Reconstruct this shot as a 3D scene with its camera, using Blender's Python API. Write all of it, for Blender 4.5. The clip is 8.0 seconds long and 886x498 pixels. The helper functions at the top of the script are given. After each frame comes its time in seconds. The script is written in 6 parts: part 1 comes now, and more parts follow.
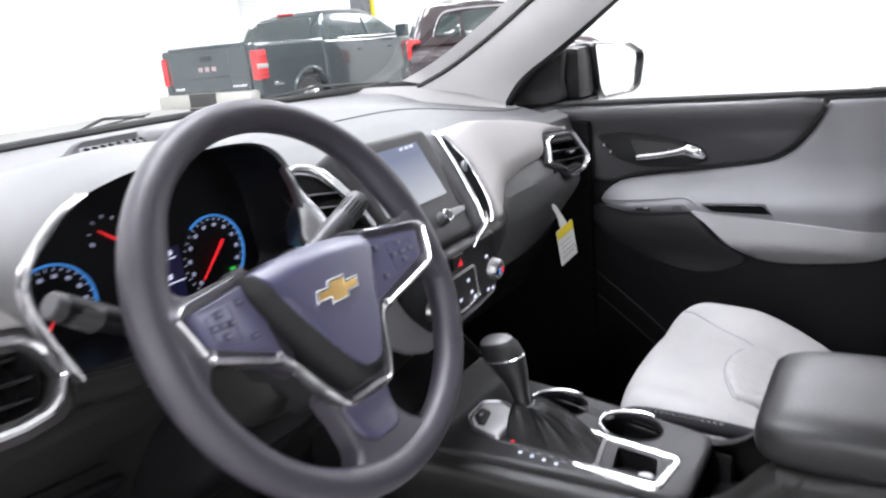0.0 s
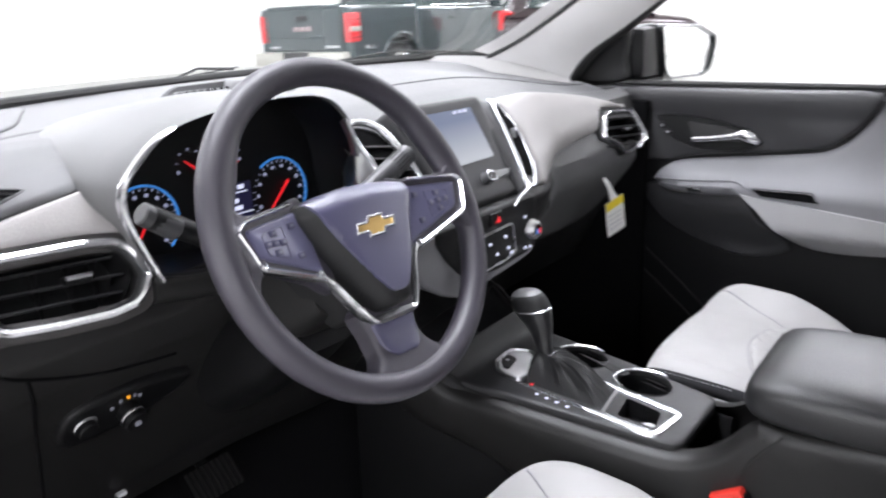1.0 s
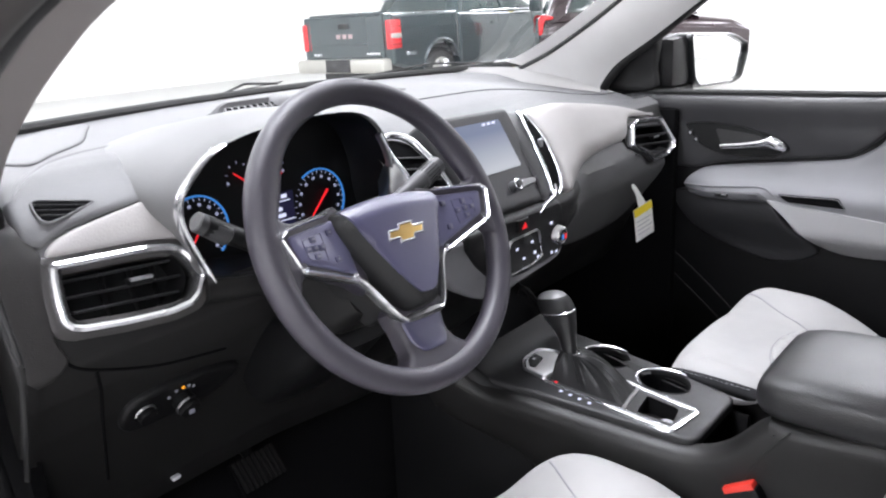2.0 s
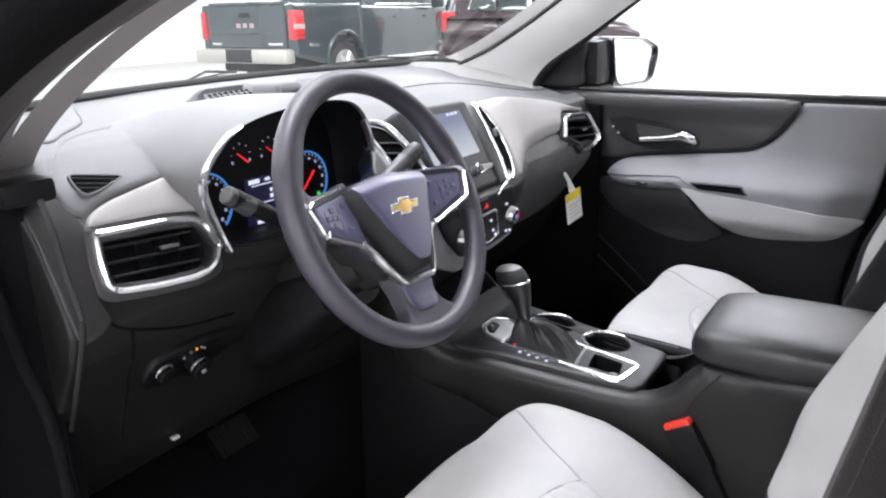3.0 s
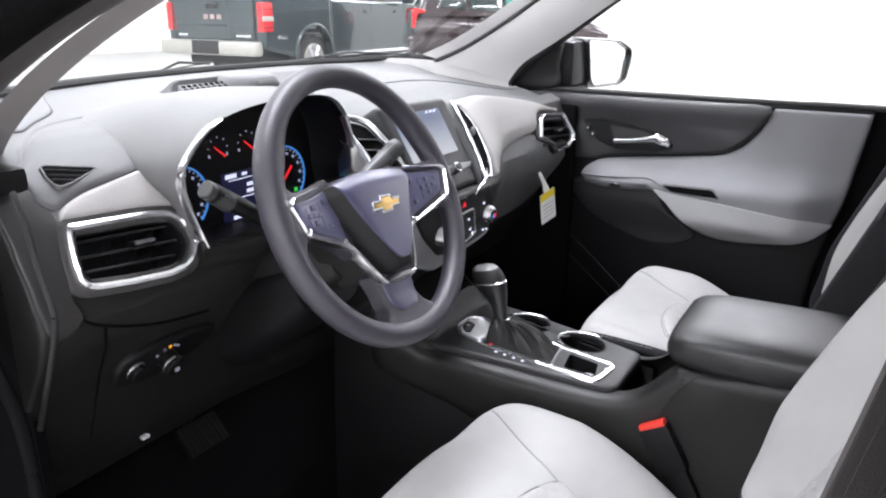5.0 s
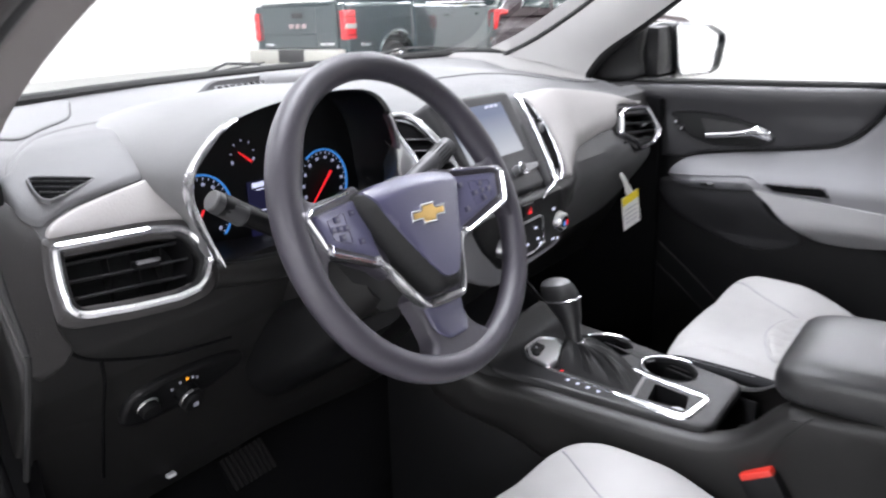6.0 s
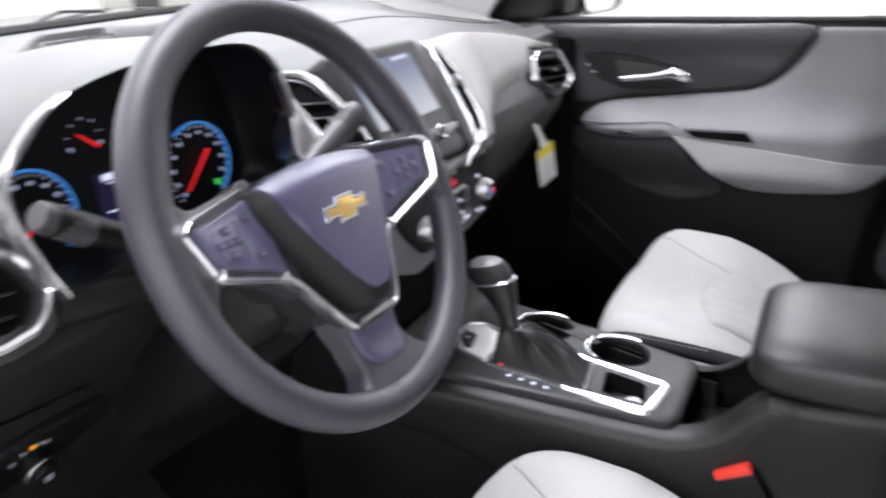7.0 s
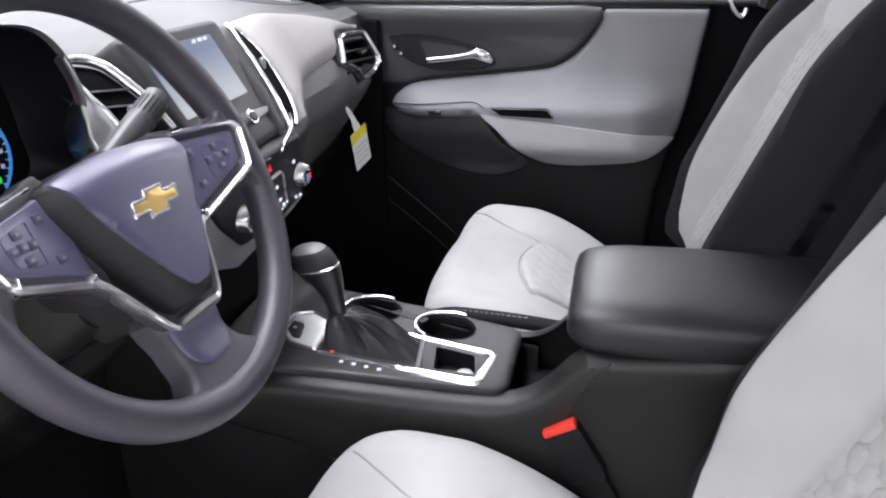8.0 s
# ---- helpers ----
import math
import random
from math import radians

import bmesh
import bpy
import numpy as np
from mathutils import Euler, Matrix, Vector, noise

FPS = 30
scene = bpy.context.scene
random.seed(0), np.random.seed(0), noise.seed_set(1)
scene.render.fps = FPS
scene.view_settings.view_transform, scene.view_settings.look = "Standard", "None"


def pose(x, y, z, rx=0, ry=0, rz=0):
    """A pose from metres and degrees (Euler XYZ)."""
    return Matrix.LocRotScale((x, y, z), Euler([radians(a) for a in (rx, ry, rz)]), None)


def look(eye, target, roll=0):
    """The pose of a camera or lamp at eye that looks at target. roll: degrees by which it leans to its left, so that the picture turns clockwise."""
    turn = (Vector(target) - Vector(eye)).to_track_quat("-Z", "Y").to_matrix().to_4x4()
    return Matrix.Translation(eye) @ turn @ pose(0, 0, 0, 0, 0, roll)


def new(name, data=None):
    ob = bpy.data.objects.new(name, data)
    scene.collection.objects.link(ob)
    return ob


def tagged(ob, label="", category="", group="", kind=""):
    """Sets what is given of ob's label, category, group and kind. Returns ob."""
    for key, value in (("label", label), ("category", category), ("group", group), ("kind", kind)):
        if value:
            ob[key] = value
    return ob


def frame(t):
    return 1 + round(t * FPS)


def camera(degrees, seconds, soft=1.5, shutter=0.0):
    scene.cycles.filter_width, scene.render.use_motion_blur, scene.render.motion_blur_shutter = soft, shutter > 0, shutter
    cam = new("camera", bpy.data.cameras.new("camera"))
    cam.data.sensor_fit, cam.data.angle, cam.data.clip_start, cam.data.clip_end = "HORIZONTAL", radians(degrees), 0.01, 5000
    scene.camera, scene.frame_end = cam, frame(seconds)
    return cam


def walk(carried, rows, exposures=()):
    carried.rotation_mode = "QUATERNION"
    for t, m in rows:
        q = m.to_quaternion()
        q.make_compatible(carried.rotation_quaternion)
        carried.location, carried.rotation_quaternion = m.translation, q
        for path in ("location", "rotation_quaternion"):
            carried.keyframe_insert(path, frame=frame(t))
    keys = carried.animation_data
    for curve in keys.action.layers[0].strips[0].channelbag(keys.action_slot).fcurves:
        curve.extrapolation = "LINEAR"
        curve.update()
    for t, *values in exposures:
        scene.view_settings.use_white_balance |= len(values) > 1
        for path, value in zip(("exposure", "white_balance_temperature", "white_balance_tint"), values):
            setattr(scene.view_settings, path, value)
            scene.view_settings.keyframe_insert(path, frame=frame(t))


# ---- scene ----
cam = camera(61.0, 8.0, soft=2.1, shutter=0.5)
PATH = [
    (0, (-0.8248, 0.0425, 1.2306), (0.8122, 1.0548, 0.6888), -5.62),
    (0.5, (-0.93, -0.0045, 1.2415), (0.6849, 1.0157, 0.6492), -5.64),
    (1, (-0.886, -0.0561, 1.2313), (0.6191, 1.1172, 0.633), -2.55),
    (1.2, (-0.8681, -0.0734, 1.2307), (0.5445, 1.2008, 0.6132), -3.13),
    (2.3, (-0.9772, -0.111, 1.2549), (0.5045, 1.1102, 0.6952), -3.62),
    (2.5, (-1.02, -0.097, 1.2534), (0.5106, 1.0548, 0.6751), -3.88),
    (3, (-1.09, -0.0911, 1.2637), (0.5075, 0.9478, 0.6565), -1.26),
    (3.5, (-1.103, -0.0958, 1.2613), (0.5279, 0.8786, 0.6391), -0.78),
    (4, (-1.104, -0.09, 1.2593), (0.5417, 0.8624, 0.6396), -0.37),
    (4.2, (-1.101, -0.0833, 1.2617), (0.5453, 0.8669, 0.6392), -0.13),
    (5.3, (-1.087, -0.0699, 1.2637), (0.555, 0.895, 0.6536), 0.47),
    (5.5, (-1.074, -0.0776, 1.2556), (0.5616, 0.9063, 0.6575), 0.05),
    (6, (-0.9505, -0.0278, 1.2325), (0.5672, 1.1256, 0.629), -2.20),
    (6.5, (-0.8666, 0.0178, 1.2143), (0.5773, 1.2203, 0.5305), -2.37),
    (7, (-0.8213, 0.107, 1.2247), (0.8117, 0.98, 0.4685), -2.78),
    (7.5, (-0.8132, 0.1426, 1.2232), (0.9609, 0.5847, 0.4137), -2.35),
    (8, (-0.8186, 0.1158, 1.221), (0.9625, 0.5324, 0.413), -1.09),
]
walk(cam, [(t, look(eye, target, roll)) for t, eye, target, roll in PATH])

# ---- light ----
world = bpy.data.worlds.new("showroom_air")
world.use_nodes = True
world.node_tree.nodes["Background"].inputs[0].default_value = (0.9, 0.95, 1.0, 1)
world.node_tree.nodes["Background"].inputs[1].default_value = 0.25
scene.world = world


LAMP_WATTS = 304.0


def area_lamp(name, eye, target, sx, sy, watts, color=(0.905, 0.912, 1.0)):
    lamp = bpy.data.lights.new(name, "AREA")
    lamp.shape, lamp.size, lamp.size_y, lamp.energy, lamp.color = "RECTANGLE", sx, sy, watts, color
    ob = new(name, lamp)
    ob.matrix_world = look(eye, target)
    return ob


# ---- materials ----
def surface(name, color, rough=0.5, metal=0.0, grain=900.0, relief=0.15, vary=0.12, patch=14.0, coat=0.0, spec=0.5, rvary=0.08):
    """A painted, moulded or woven surface: two scales of colour change, uneven gloss and a fine relief."""
    m = bpy.data.materials.new(name)
    m.use_nodes = True
    n, l = m.node_tree.nodes, m.node_tree.links
    b = n["Principled BSDF"]
    b.inputs["Metallic"].default_value = metal
    b.inputs["Specular IOR Level"].default_value = spec
    if coat:
        b.inputs["Coat Weight"].default_value = coat
        b.inputs["Coat Roughness"].default_value = 0.06
    tc = n.new("ShaderNodeTexCoord")
    fine, wide = n.new("ShaderNodeTexNoise"), n.new("ShaderNodeTexNoise")
    fine.inputs["Scale"].default_value, wide.inputs["Scale"].default_value = grain, patch
    fine.inputs["Detail"].default_value, wide.inputs["Detail"].default_value = 2.0, 4.0
    mix = n.new("ShaderNodeMath")
    mix.operation = "MULTIPLY_ADD"
    mix.inputs[1].default_value = 0.35
    l.new(tc.outputs["Object"], fine.inputs["Vector"])
    l.new(tc.outputs["Object"], wide.inputs["Vector"])
    l.new(fine.outputs["Fac"], mix.inputs[0])
    l.new(wide.outputs["Fac"], mix.inputs[2])
    ramp = n.new("ShaderNodeMapRange")
    ramp.inputs["From Min"].default_value, ramp.inputs["From Max"].default_value = 0.35, 1.0
    ramp.inputs["To Min"].default_value, ramp.inputs["To Max"].default_value = 1 - vary, 1 + vary
    l.new(mix.outputs[0], ramp.inputs["Value"])
    tint = n.new("ShaderNodeMix")
    tint.data_type, tint.blend_type = "RGBA", "MULTIPLY"
    tint.inputs["Factor"].default_value = 1.0
    tint.inputs["A"].default_value = (*color, 1)
    l.new(ramp.outputs["Result"], tint.inputs["B"])
    l.new(tint.outputs["Result"], b.inputs["Base Color"])
    rr = n.new("ShaderNodeMapRange")
    rr.inputs["To Min"].default_value, rr.inputs["To Max"].default_value = max(0.02, rough - rvary), min(1, rough + rvary)
    l.new(wide.outputs["Fac"], rr.inputs["Value"])
    l.new(rr.outputs["Result"], b.inputs["Roughness"])
    if relief:
        bump = n.new("ShaderNodeBump")
        bump.inputs["Strength"].default_value, bump.inputs["Distance"].default_value = relief, 0.001
        l.new(fine.outputs["Fac"], bump.inputs["Height"])
        l.new(bump.outputs["Normal"], b.inputs["Normal"])
    return m


def glow(name, color, strength):
    m = bpy.data.materials.new(name)
    m.use_nodes = True
    b = m.node_tree.nodes["Principled BSDF"]
    b.inputs["Base Color"].default_value = (*[c * 0.2 for c in color], 1)
    b.inputs["Emission Color"].default_value = (*color, 1)
    b.inputs["Emission Strength"].default_value = strength
    return m


def glass(name, color=(0.97, 0.99, 0.98), rough=0.0):
    """Thin clear pane: mostly see-through, with the sheen of glass."""
    m = bpy.data.materials.new(name)
    m.use_nodes = True
    n, l = m.node_tree.nodes, m.node_tree.links
    n.remove(n["Principled BSDF"])
    clear, gloss, mix, edge, sheen = (n.new("ShaderNode" + k) for k in ("BsdfTransparent", "BsdfGlossy", "MixShader", "LayerWeight", "Math"))
    clear.inputs["Color"].default_value = (*color, 1)
    gloss.inputs["Roughness"].default_value = rough
    sheen.operation = "MULTIPLY"
    sheen.inputs[1].default_value = 0.16
    l.new(edge.outputs["Facing"], sheen.inputs[0])
    l.new(sheen.outputs[0], mix.inputs[0])
    l.new(clear.outputs[0], mix.inputs[1])
    l.new(gloss.outputs[0], mix.inputs[2])
    l.new(mix.outputs[0], n["Material Output"].inputs["Surface"])
    return m


DASH_TOP = surface("dash_grained_plastic", (0.143, 0.143, 0.148), 0.5, relief=0.35, grain=700)
DASH_LOW = surface("charcoal_plastic", (0.0125, 0.012, 0.012), 0.46, relief=0.3, grain=700, spec=0.35)
BLACK = surface("black_plastic", (0.0055, 0.0055, 0.006), 0.45, relief=0.2, spec=0.25)
SLAT = surface("vent_slat_plastic", (0.026, 0.026, 0.028), 0.4, relief=0.1)
PAD_JOINT = surface("dark_pad_joint", (0.045, 0.045, 0.047), 0.6, relief=0.1)
LID_GREY = surface("dark_grey_lid", (0.125, 0.125, 0.128), 0.45, relief=0.3)
BLACK_SOFT = surface("black_soft_trim", (0.0150, 0.0150, 0.0155), 0.5, relief=0.3, grain=600, spec=0.35)
SURROUND = surface("dark_grey_surround", (0.036, 0.036, 0.038), 0.5, relief=0.15, spec=0.35)
FLANK = surface("brown_black_console_plastic", (0.0085, 0.0080, 0.0078), 0.46, relief=0.3, grain=600, spec=0.4)
GLOSS_BLACK = surface("gloss_black", (0.008, 0.008, 0.009), 0.12, relief=0.0, coat=0.6, rvary=0.03)
BAND = surface("ash_grey_leatherette", (0.385, 0.370, 0.362), 0.5, relief=0.5, grain=420, vary=0.06)
DOOR_GREY = surface("ash_grey_door_trim", (0.188, 0.187, 0.199), 0.5, relief=0.35, grain=600, vary=0.06)
CLOTH = surface("light_grey_seat_cloth", (0.40, 0.395, 0.39), 0.85, relief=0.55, grain=1400, vary=0.08, spec=0.2)
CLOTH_SEAM = surface("grey_seam_thread", (0.30, 0.30, 0.31), 0.9, relief=0.3, grain=1400, spec=0.1)
CLOTH_DARK = surface("black_seat_cloth", (0.014, 0.014, 0.016), 0.85, relief=0.5, grain=1400, spec=0.2)
CARPET = surface("black_carpet", (0.006, 0.006, 0.0065), 0.95, relief=0.9, grain=900, spec=0.05)
CHROME = surface("chrome", (0.86, 0.86, 0.89), 0.20, 0.92, relief=0.0, vary=0.03, rvary=0.04)
SATIN = surface("satin_silver", (0.62, 0.62, 0.64), 0.28, 1.0, relief=0.05, vary=0.04)
# violet-blue of reflected light is mixed into these wheel colours
WHEEL_SKIN = surface("steering_wheel_urethane", (0.044, 0.040, 0.052), 0.40, spec=0.6, vary=0.05, rvary=0.03, relief=0.3, grain=1100)
HUB_SKIN = surface("blue_sheen_wheel_plastic", (0.060, 0.057, 0.112), 0.34, spec=1.0, vary=0.04, rvary=0.02, relief=0.25, grain=1100)
GOLD = surface("gold_emblem", (0.75, 0.5, 0.18), 0.3, 0.7, relief=0.1, grain=500)
RUBBER = surface("black_rubber", (0.015, 0.015, 0.015), 0.6, relief=0.2)
HEADLINER = surface("pale_grey_headliner", (0.45, 0.45, 0.45), 0.9, relief=0.4, grain=800)
# one pillar trim in two tones: shaded for the left, lit for the right
PILLAR_SHADED = surface("shaded_taupe_pillar_trim", (0.31, 0.285, 0.28), 0.6, relief=0.3, grain=800, vary=0.05)
PILLAR_LIT = surface("lit_grey_pillar_trim", (0.62, 0.61, 0.60), 0.6, relief=0.3, grain=800, vary=0.05)
RED = surface("red_plastic", (0.75, 0.045, 0.03), 0.35, relief=0.1)
PAPER = surface("white_paper", (0.82, 0.82, 0.8), 0.8, relief=0.1, vary=0.04)
YELLOW = surface("yellow_ink", (0.85, 0.68, 0.03), 0.7, relief=0.1)
INK = surface("grey_ink", (0.58, 0.58, 0.6), 0.8, relief=0.0)
DIM_MARK = surface("dim_button_marking", (0.20, 0.20, 0.24), 0.5, relief=0.0)
BRIGHT_SILVER = surface("bright_silver_plastic", (0.78, 0.78, 0.79), 0.42, 0.5, relief=0.05)
MARK = surface("pale_switch_marking", (0.55, 0.55, 0.58), 0.5, relief=0.0)
MIRROR = surface("mirror_glass", (0.92, 0.93, 0.93), 0.02, 1.0, relief=0.0, vary=0.0, rvary=0.0)
PANE = glass("clear_window_glass")
WALL_WHITE = surface("white_wall_paint", (0.86, 0.86, 0.84), 0.8, relief=0.1, grain=60, patch=0.6, vary=0.03)
CONCRETE = surface("polished_concrete", (0.34, 0.335, 0.315), 0.35, relief=0.1, grain=40, patch=0.8, vary=0.08)
TRUCK_PAINT = surface("slate_green_metallic_paint", (0.030, 0.046, 0.050), 0.22, 0.25, relief=0.0, coat=0.8, vary=0.0, rvary=0.0)
SUV_PAINT = surface("dark_plum_metallic_paint", (0.035, 0.022, 0.026), 0.25, 0.3, relief=0.0, coat=0.9)
CAR_PAINT = surface("dark_grey_body_paint", (0.008, 0.010, 0.012), 0.4, 0.2, relief=0.0, coat=0.8)
TINT = surface("tinted_vehicle_glass", (0.03, 0.045, 0.045), 0.05, relief=0.0, spec=0.8)
TEAL_GLASS = surface("green_tinted_glass", (0.06, 0.3, 0.25), 0.06, relief=0.0, spec=0.8)
TAIL_RED = surface("red_lens", (0.65, 0.02, 0.025), 0.15, relief=0.0, coat=0.5)
DULL_STEEL = surface("brushed_bumper_steel", (0.45, 0.44, 0.40), 0.4, 0.6, relief=0.05, grain=80)
LIT_BLUE = glow("blue_gauge_light", (0.05, 0.26, 0.75), 0.75)
LIT_WHITE = glow("white_display_light", (0.75, 0.78, 1.0), 1.0)
DIM_LIT = glow("dim_white_numeral_light", (0.55, 0.58, 0.85), 0.5)
LIT_RED = glow("red_needle_light", (1.0, 0.02, 0.03), 0.8)
LIT_GREEN = glow("green_display_light", (0.05, 0.7, 0.1), 0.8)
LIT_AMBER = glow("amber_marking_light", (1.0, 0.4, 0.02), 0.9)
LIT_PANEL = glow("dark_blue_display", (0.012, 0.012, 0.05), 0.6)
SCREEN = glow("grey_touch_screen", (0.12, 0.13, 0.19), 1.0)
sn, sl = SCREEN.node_tree.nodes, SCREEN.node_tree.links
up_down, fade, shade = sn.new("ShaderNodeTexCoord"), sn.new("ShaderNodeValToRGB"), sn.new("ShaderNodeSeparateXYZ")
fade.color_ramp.elements[0].color, fade.color_ramp.elements[1].color = (0.42, 0.44, 0.48, 1), (0.12, 0.15, 0.24, 1)
fade.color_ramp.elements[0].position, fade.color_ramp.elements[1].position = 0.15, 0.8
sl.new(up_down.outputs["Generated"], shade.inputs[0])
sl.new(shade.outputs["Z"], fade.inputs[0])
sl.new(fade.outputs[0], sn["Principled BSDF"].inputs["Emission Color"])

# ---- shapes ----
ORIGIN = {}


def thing(name, at, label, category, group="", kind=""):
    ob = new(name)
    ob.location = at
    ob.empty_display_size = 0.05
    ORIGIN[ob.name] = Vector(at)
    return tagged(ob, label, category, group, kind)


def part(name, bm, material, parent, label="", flat=False):
    """Links bm, drawn in world places, as one mesh under a thing or a part."""
    top = parent
    while top.parent:
        top = top.parent
    bmesh.ops.translate(bm, verts=bm.verts, vec=-ORIGIN[top.name])
    bmesh.ops.recalc_face_normals(bm, faces=bm.faces)
    mesh = bpy.data.meshes.new(name)
    bm.to_mesh(mesh)
    bm.free()
    if not flat:
        mesh.shade_smooth()
        mesh.set_sharp_from_angle(angle=radians(42))
    mesh.materials.append(material)
    ob = new(name, mesh)
    ob.parent = parent
    return tagged(ob, label)


def single(name, bm, material, label, category, at=(0, 0, 0), group="", kind="", flat=False):
    """A thing of one mesh."""
    bmesh.ops.translate(bm, verts=bm.verts, vec=-Vector(at))
    bmesh.ops.recalc_face_normals(bm, faces=bm.faces)
    mesh = bpy.data.meshes.new(name)
    bm.to_mesh(mesh)
    bm.free()
    if not flat:
        mesh.shade_smooth()
        mesh.set_sharp_from_angle(angle=radians(42))
    mesh.materials.append(material)
    ob = new(name, mesh)
    ob.location = at
    ORIGIN[ob.name] = Vector(at)
    return tagged(ob, label, category, group, kind)


def lerp(table, x):
    return float(np.interp(x, [a for a, _ in table], [b for _, b in table]))


def step01(x, a, b):
    s = min(1.0, max(0.0, (x - a) / (b - a)))
    return s * s * (3 - 2 * s)


def curve(pts, n=6, closed=False):
    """Points of a smooth line through pts (2D or 3D)."""
    P = [np.array(p, float) for p in pts]
    k = len(P)
    out = []
    for i in range(k if closed else k - 1):
        g = (lambda j: P[j % k]) if closed else (lambda j: P[min(max(j, 0), k - 1)])
        a, b, c, d = g(i - 1), g(i), g(i + 1), g(i + 2)
        for j in range(n):
            t = j / n
            out.append(0.5 * (2 * b + (c - a) * t + (2 * a - 5 * b + 4 * c - d) * t * t + (3 * b - a - 3 * c + d) * t ** 3))
    if not closed:
        out.append(P[-1])
    return out


def fillet(pts, r, n=5):
    """A closed 2D outline with its corners rounded."""
    P = [np.array(p, float) for p in pts]
    out = []
    for i, b in enumerate(P):
        a, c = P[i - 1], P[(i + 1) % len(P)]
        u, v = a - b, c - b
        lu, lv = np.linalg.norm(u), np.linalg.norm(v)
        rr = r[i] if isinstance(r, (list, tuple)) else r
        d = min(rr, lu * 0.48, lv * 0.48)
        p, q = b + u / lu * d, b + v / lv * d
        for j in range(n + 1):
            t = j / n
            out.append((1 - t) ** 2 * p + 2 * t * (1 - t) * b + t * t * q)
    return out


def dense(outline, gap):
    out = []
    for i, a in enumerate(outline):
        b = outline[(i + 1) % len(outline)]
        k = max(1, int(math.ceil(np.linalg.norm(b - a) / gap)))
        out += [a + (b - a) * j / k for j in range(k)]
    return [p for i, p in enumerate(out) if np.linalg.norm(p - out[i - 1]) > 1e-5]


def signed(outline):
    return 0.5 * sum(a[0] * b[1] - b[0] * a[1] for a, b in zip(outline, outline[1:] + outline[:1]))


def inward(outline, closed=True):
    """Unit vectors that point into a closed outline (to the left of an open line)."""
    k, out = len(outline), []
    for i in range(k):
        a = outline[i - 1] if closed or i else outline[0]
        b = outline[(i + 1) % k] if closed or i < k - 1 else outline[-1]
        d = b - a
        d = d / (np.linalg.norm(d) + 1e-12)
        out.append(np.array([-d[1], d[0]]))
    return out


def plane(o, ux, uy):
    o, ux, uy = Vector(o), Vector(ux).normalized(), Vector(uy).normalized()
    nn = ux.cross(uy)
    return lambda u, v, w: o + ux * u + uy * v + nn * w


def inside(p, poly):
    hit = False
    for a, b in zip(poly, poly[1:] + poly[:1]):
        if (a[1] > p[1]) != (b[1] > p[1]) and p[0] < a[0] + (p[1] - a[1]) / (b[1] - a[1]) * (b[0] - a[0]):
            hit = not hit
    return hit


def puff(outline, S, h, r, gap=0.012, back=0.01, dome=None, bm=None, holes=()):
    """A panel on the surface S: its outline, proud by h with rounded rims of radius r, and a skirt that goes back into what carries it."""
    from mathutils.geometry import delaunay_2d_cdt
    bm = bm or bmesh.new()
    o = dense([np.array(p, float) for p in outline], gap)
    if signed(o) < 0:
        o.reverse()
    nin = inward(o)
    dome = dome or (lambda u, v: 0.0)
    rings = [[p for p in o]]
    heights = [-back, 0.0]
    rings.append(o)
    for k in (1, 2, 3):
        th = math.radians(30 * k)
        rings.append([p + d * (r * (1 - math.cos(th))) for p, d in zip(o, nin)])
        heights.append(h * math.sin(th))
    rows = []
    for ring, w in zip(rings, heights):
        rows.append([bm.verts.new(S(p[0], p[1], w + (dome(p[0], p[1]) if w >= 0 else 0.0))) for p in ring])
    k = len(o)
    for a, b in zip(rows, rows[1:]):
        for i in range(k):
            bm.faces.new((a[i], a[(i + 1) % k], b[(i + 1) % k], b[i]))
    last = rings[-1]
    lo, hi = np.min(last, 0), np.max(last, 0)
    pts = [Vector(p) for p in last]
    polygon = [tuple(p) for p in last]
    L = np.array(last)
    for x in np.arange(lo[0] + gap * 0.6, hi[0], gap):
        for y in np.arange(lo[1] + gap * 0.6, hi[1], gap):
            if inside((x, y), polygon) and np.min(np.hypot(L[:, 0] - x, L[:, 1] - y)) > gap * 0.45:
                if not any(inside((x, y), [tuple(p) for p in ho]) or min(math.hypot(p[0] - x, p[1] - y) for p in ho) < gap * 0.45 for ho in holes):
                    pts.append(Vector((x, y)))
    bounds = [(i, (i + 1) % k) for i in range(k)]
    for ho in holes:
        n0, kk = len(pts), len(ho)
        pts += [Vector(p) for p in ho]
        bounds += [(n0 + i, n0 + (i + 1) % kk) for i in range(kk)]
    vs, es, fs, *_ = delaunay_2d_cdt(pts, bounds, [], 1, 1e-7)
    if holes:
        mids = [(sum(vs[i][0] for i in f) / 3, sum(vs[i][1] for i in f) / 3) for f in fs]
        fs = [f for f, c in zip(fs, mids) if not any(inside(c, [tuple(p) for p in ho]) for ho in holes)]
    made = []
    for i, p in enumerate(vs):
        made.append(rows[-1][i] if i < k else bm.verts.new(S(p[0], p[1], h + dome(p[0], p[1]))))
    for f in fs:
        try:
            bm.faces.new([made[i] for i in f])
        except (ValueError, IndexError):
            pass
    return bm


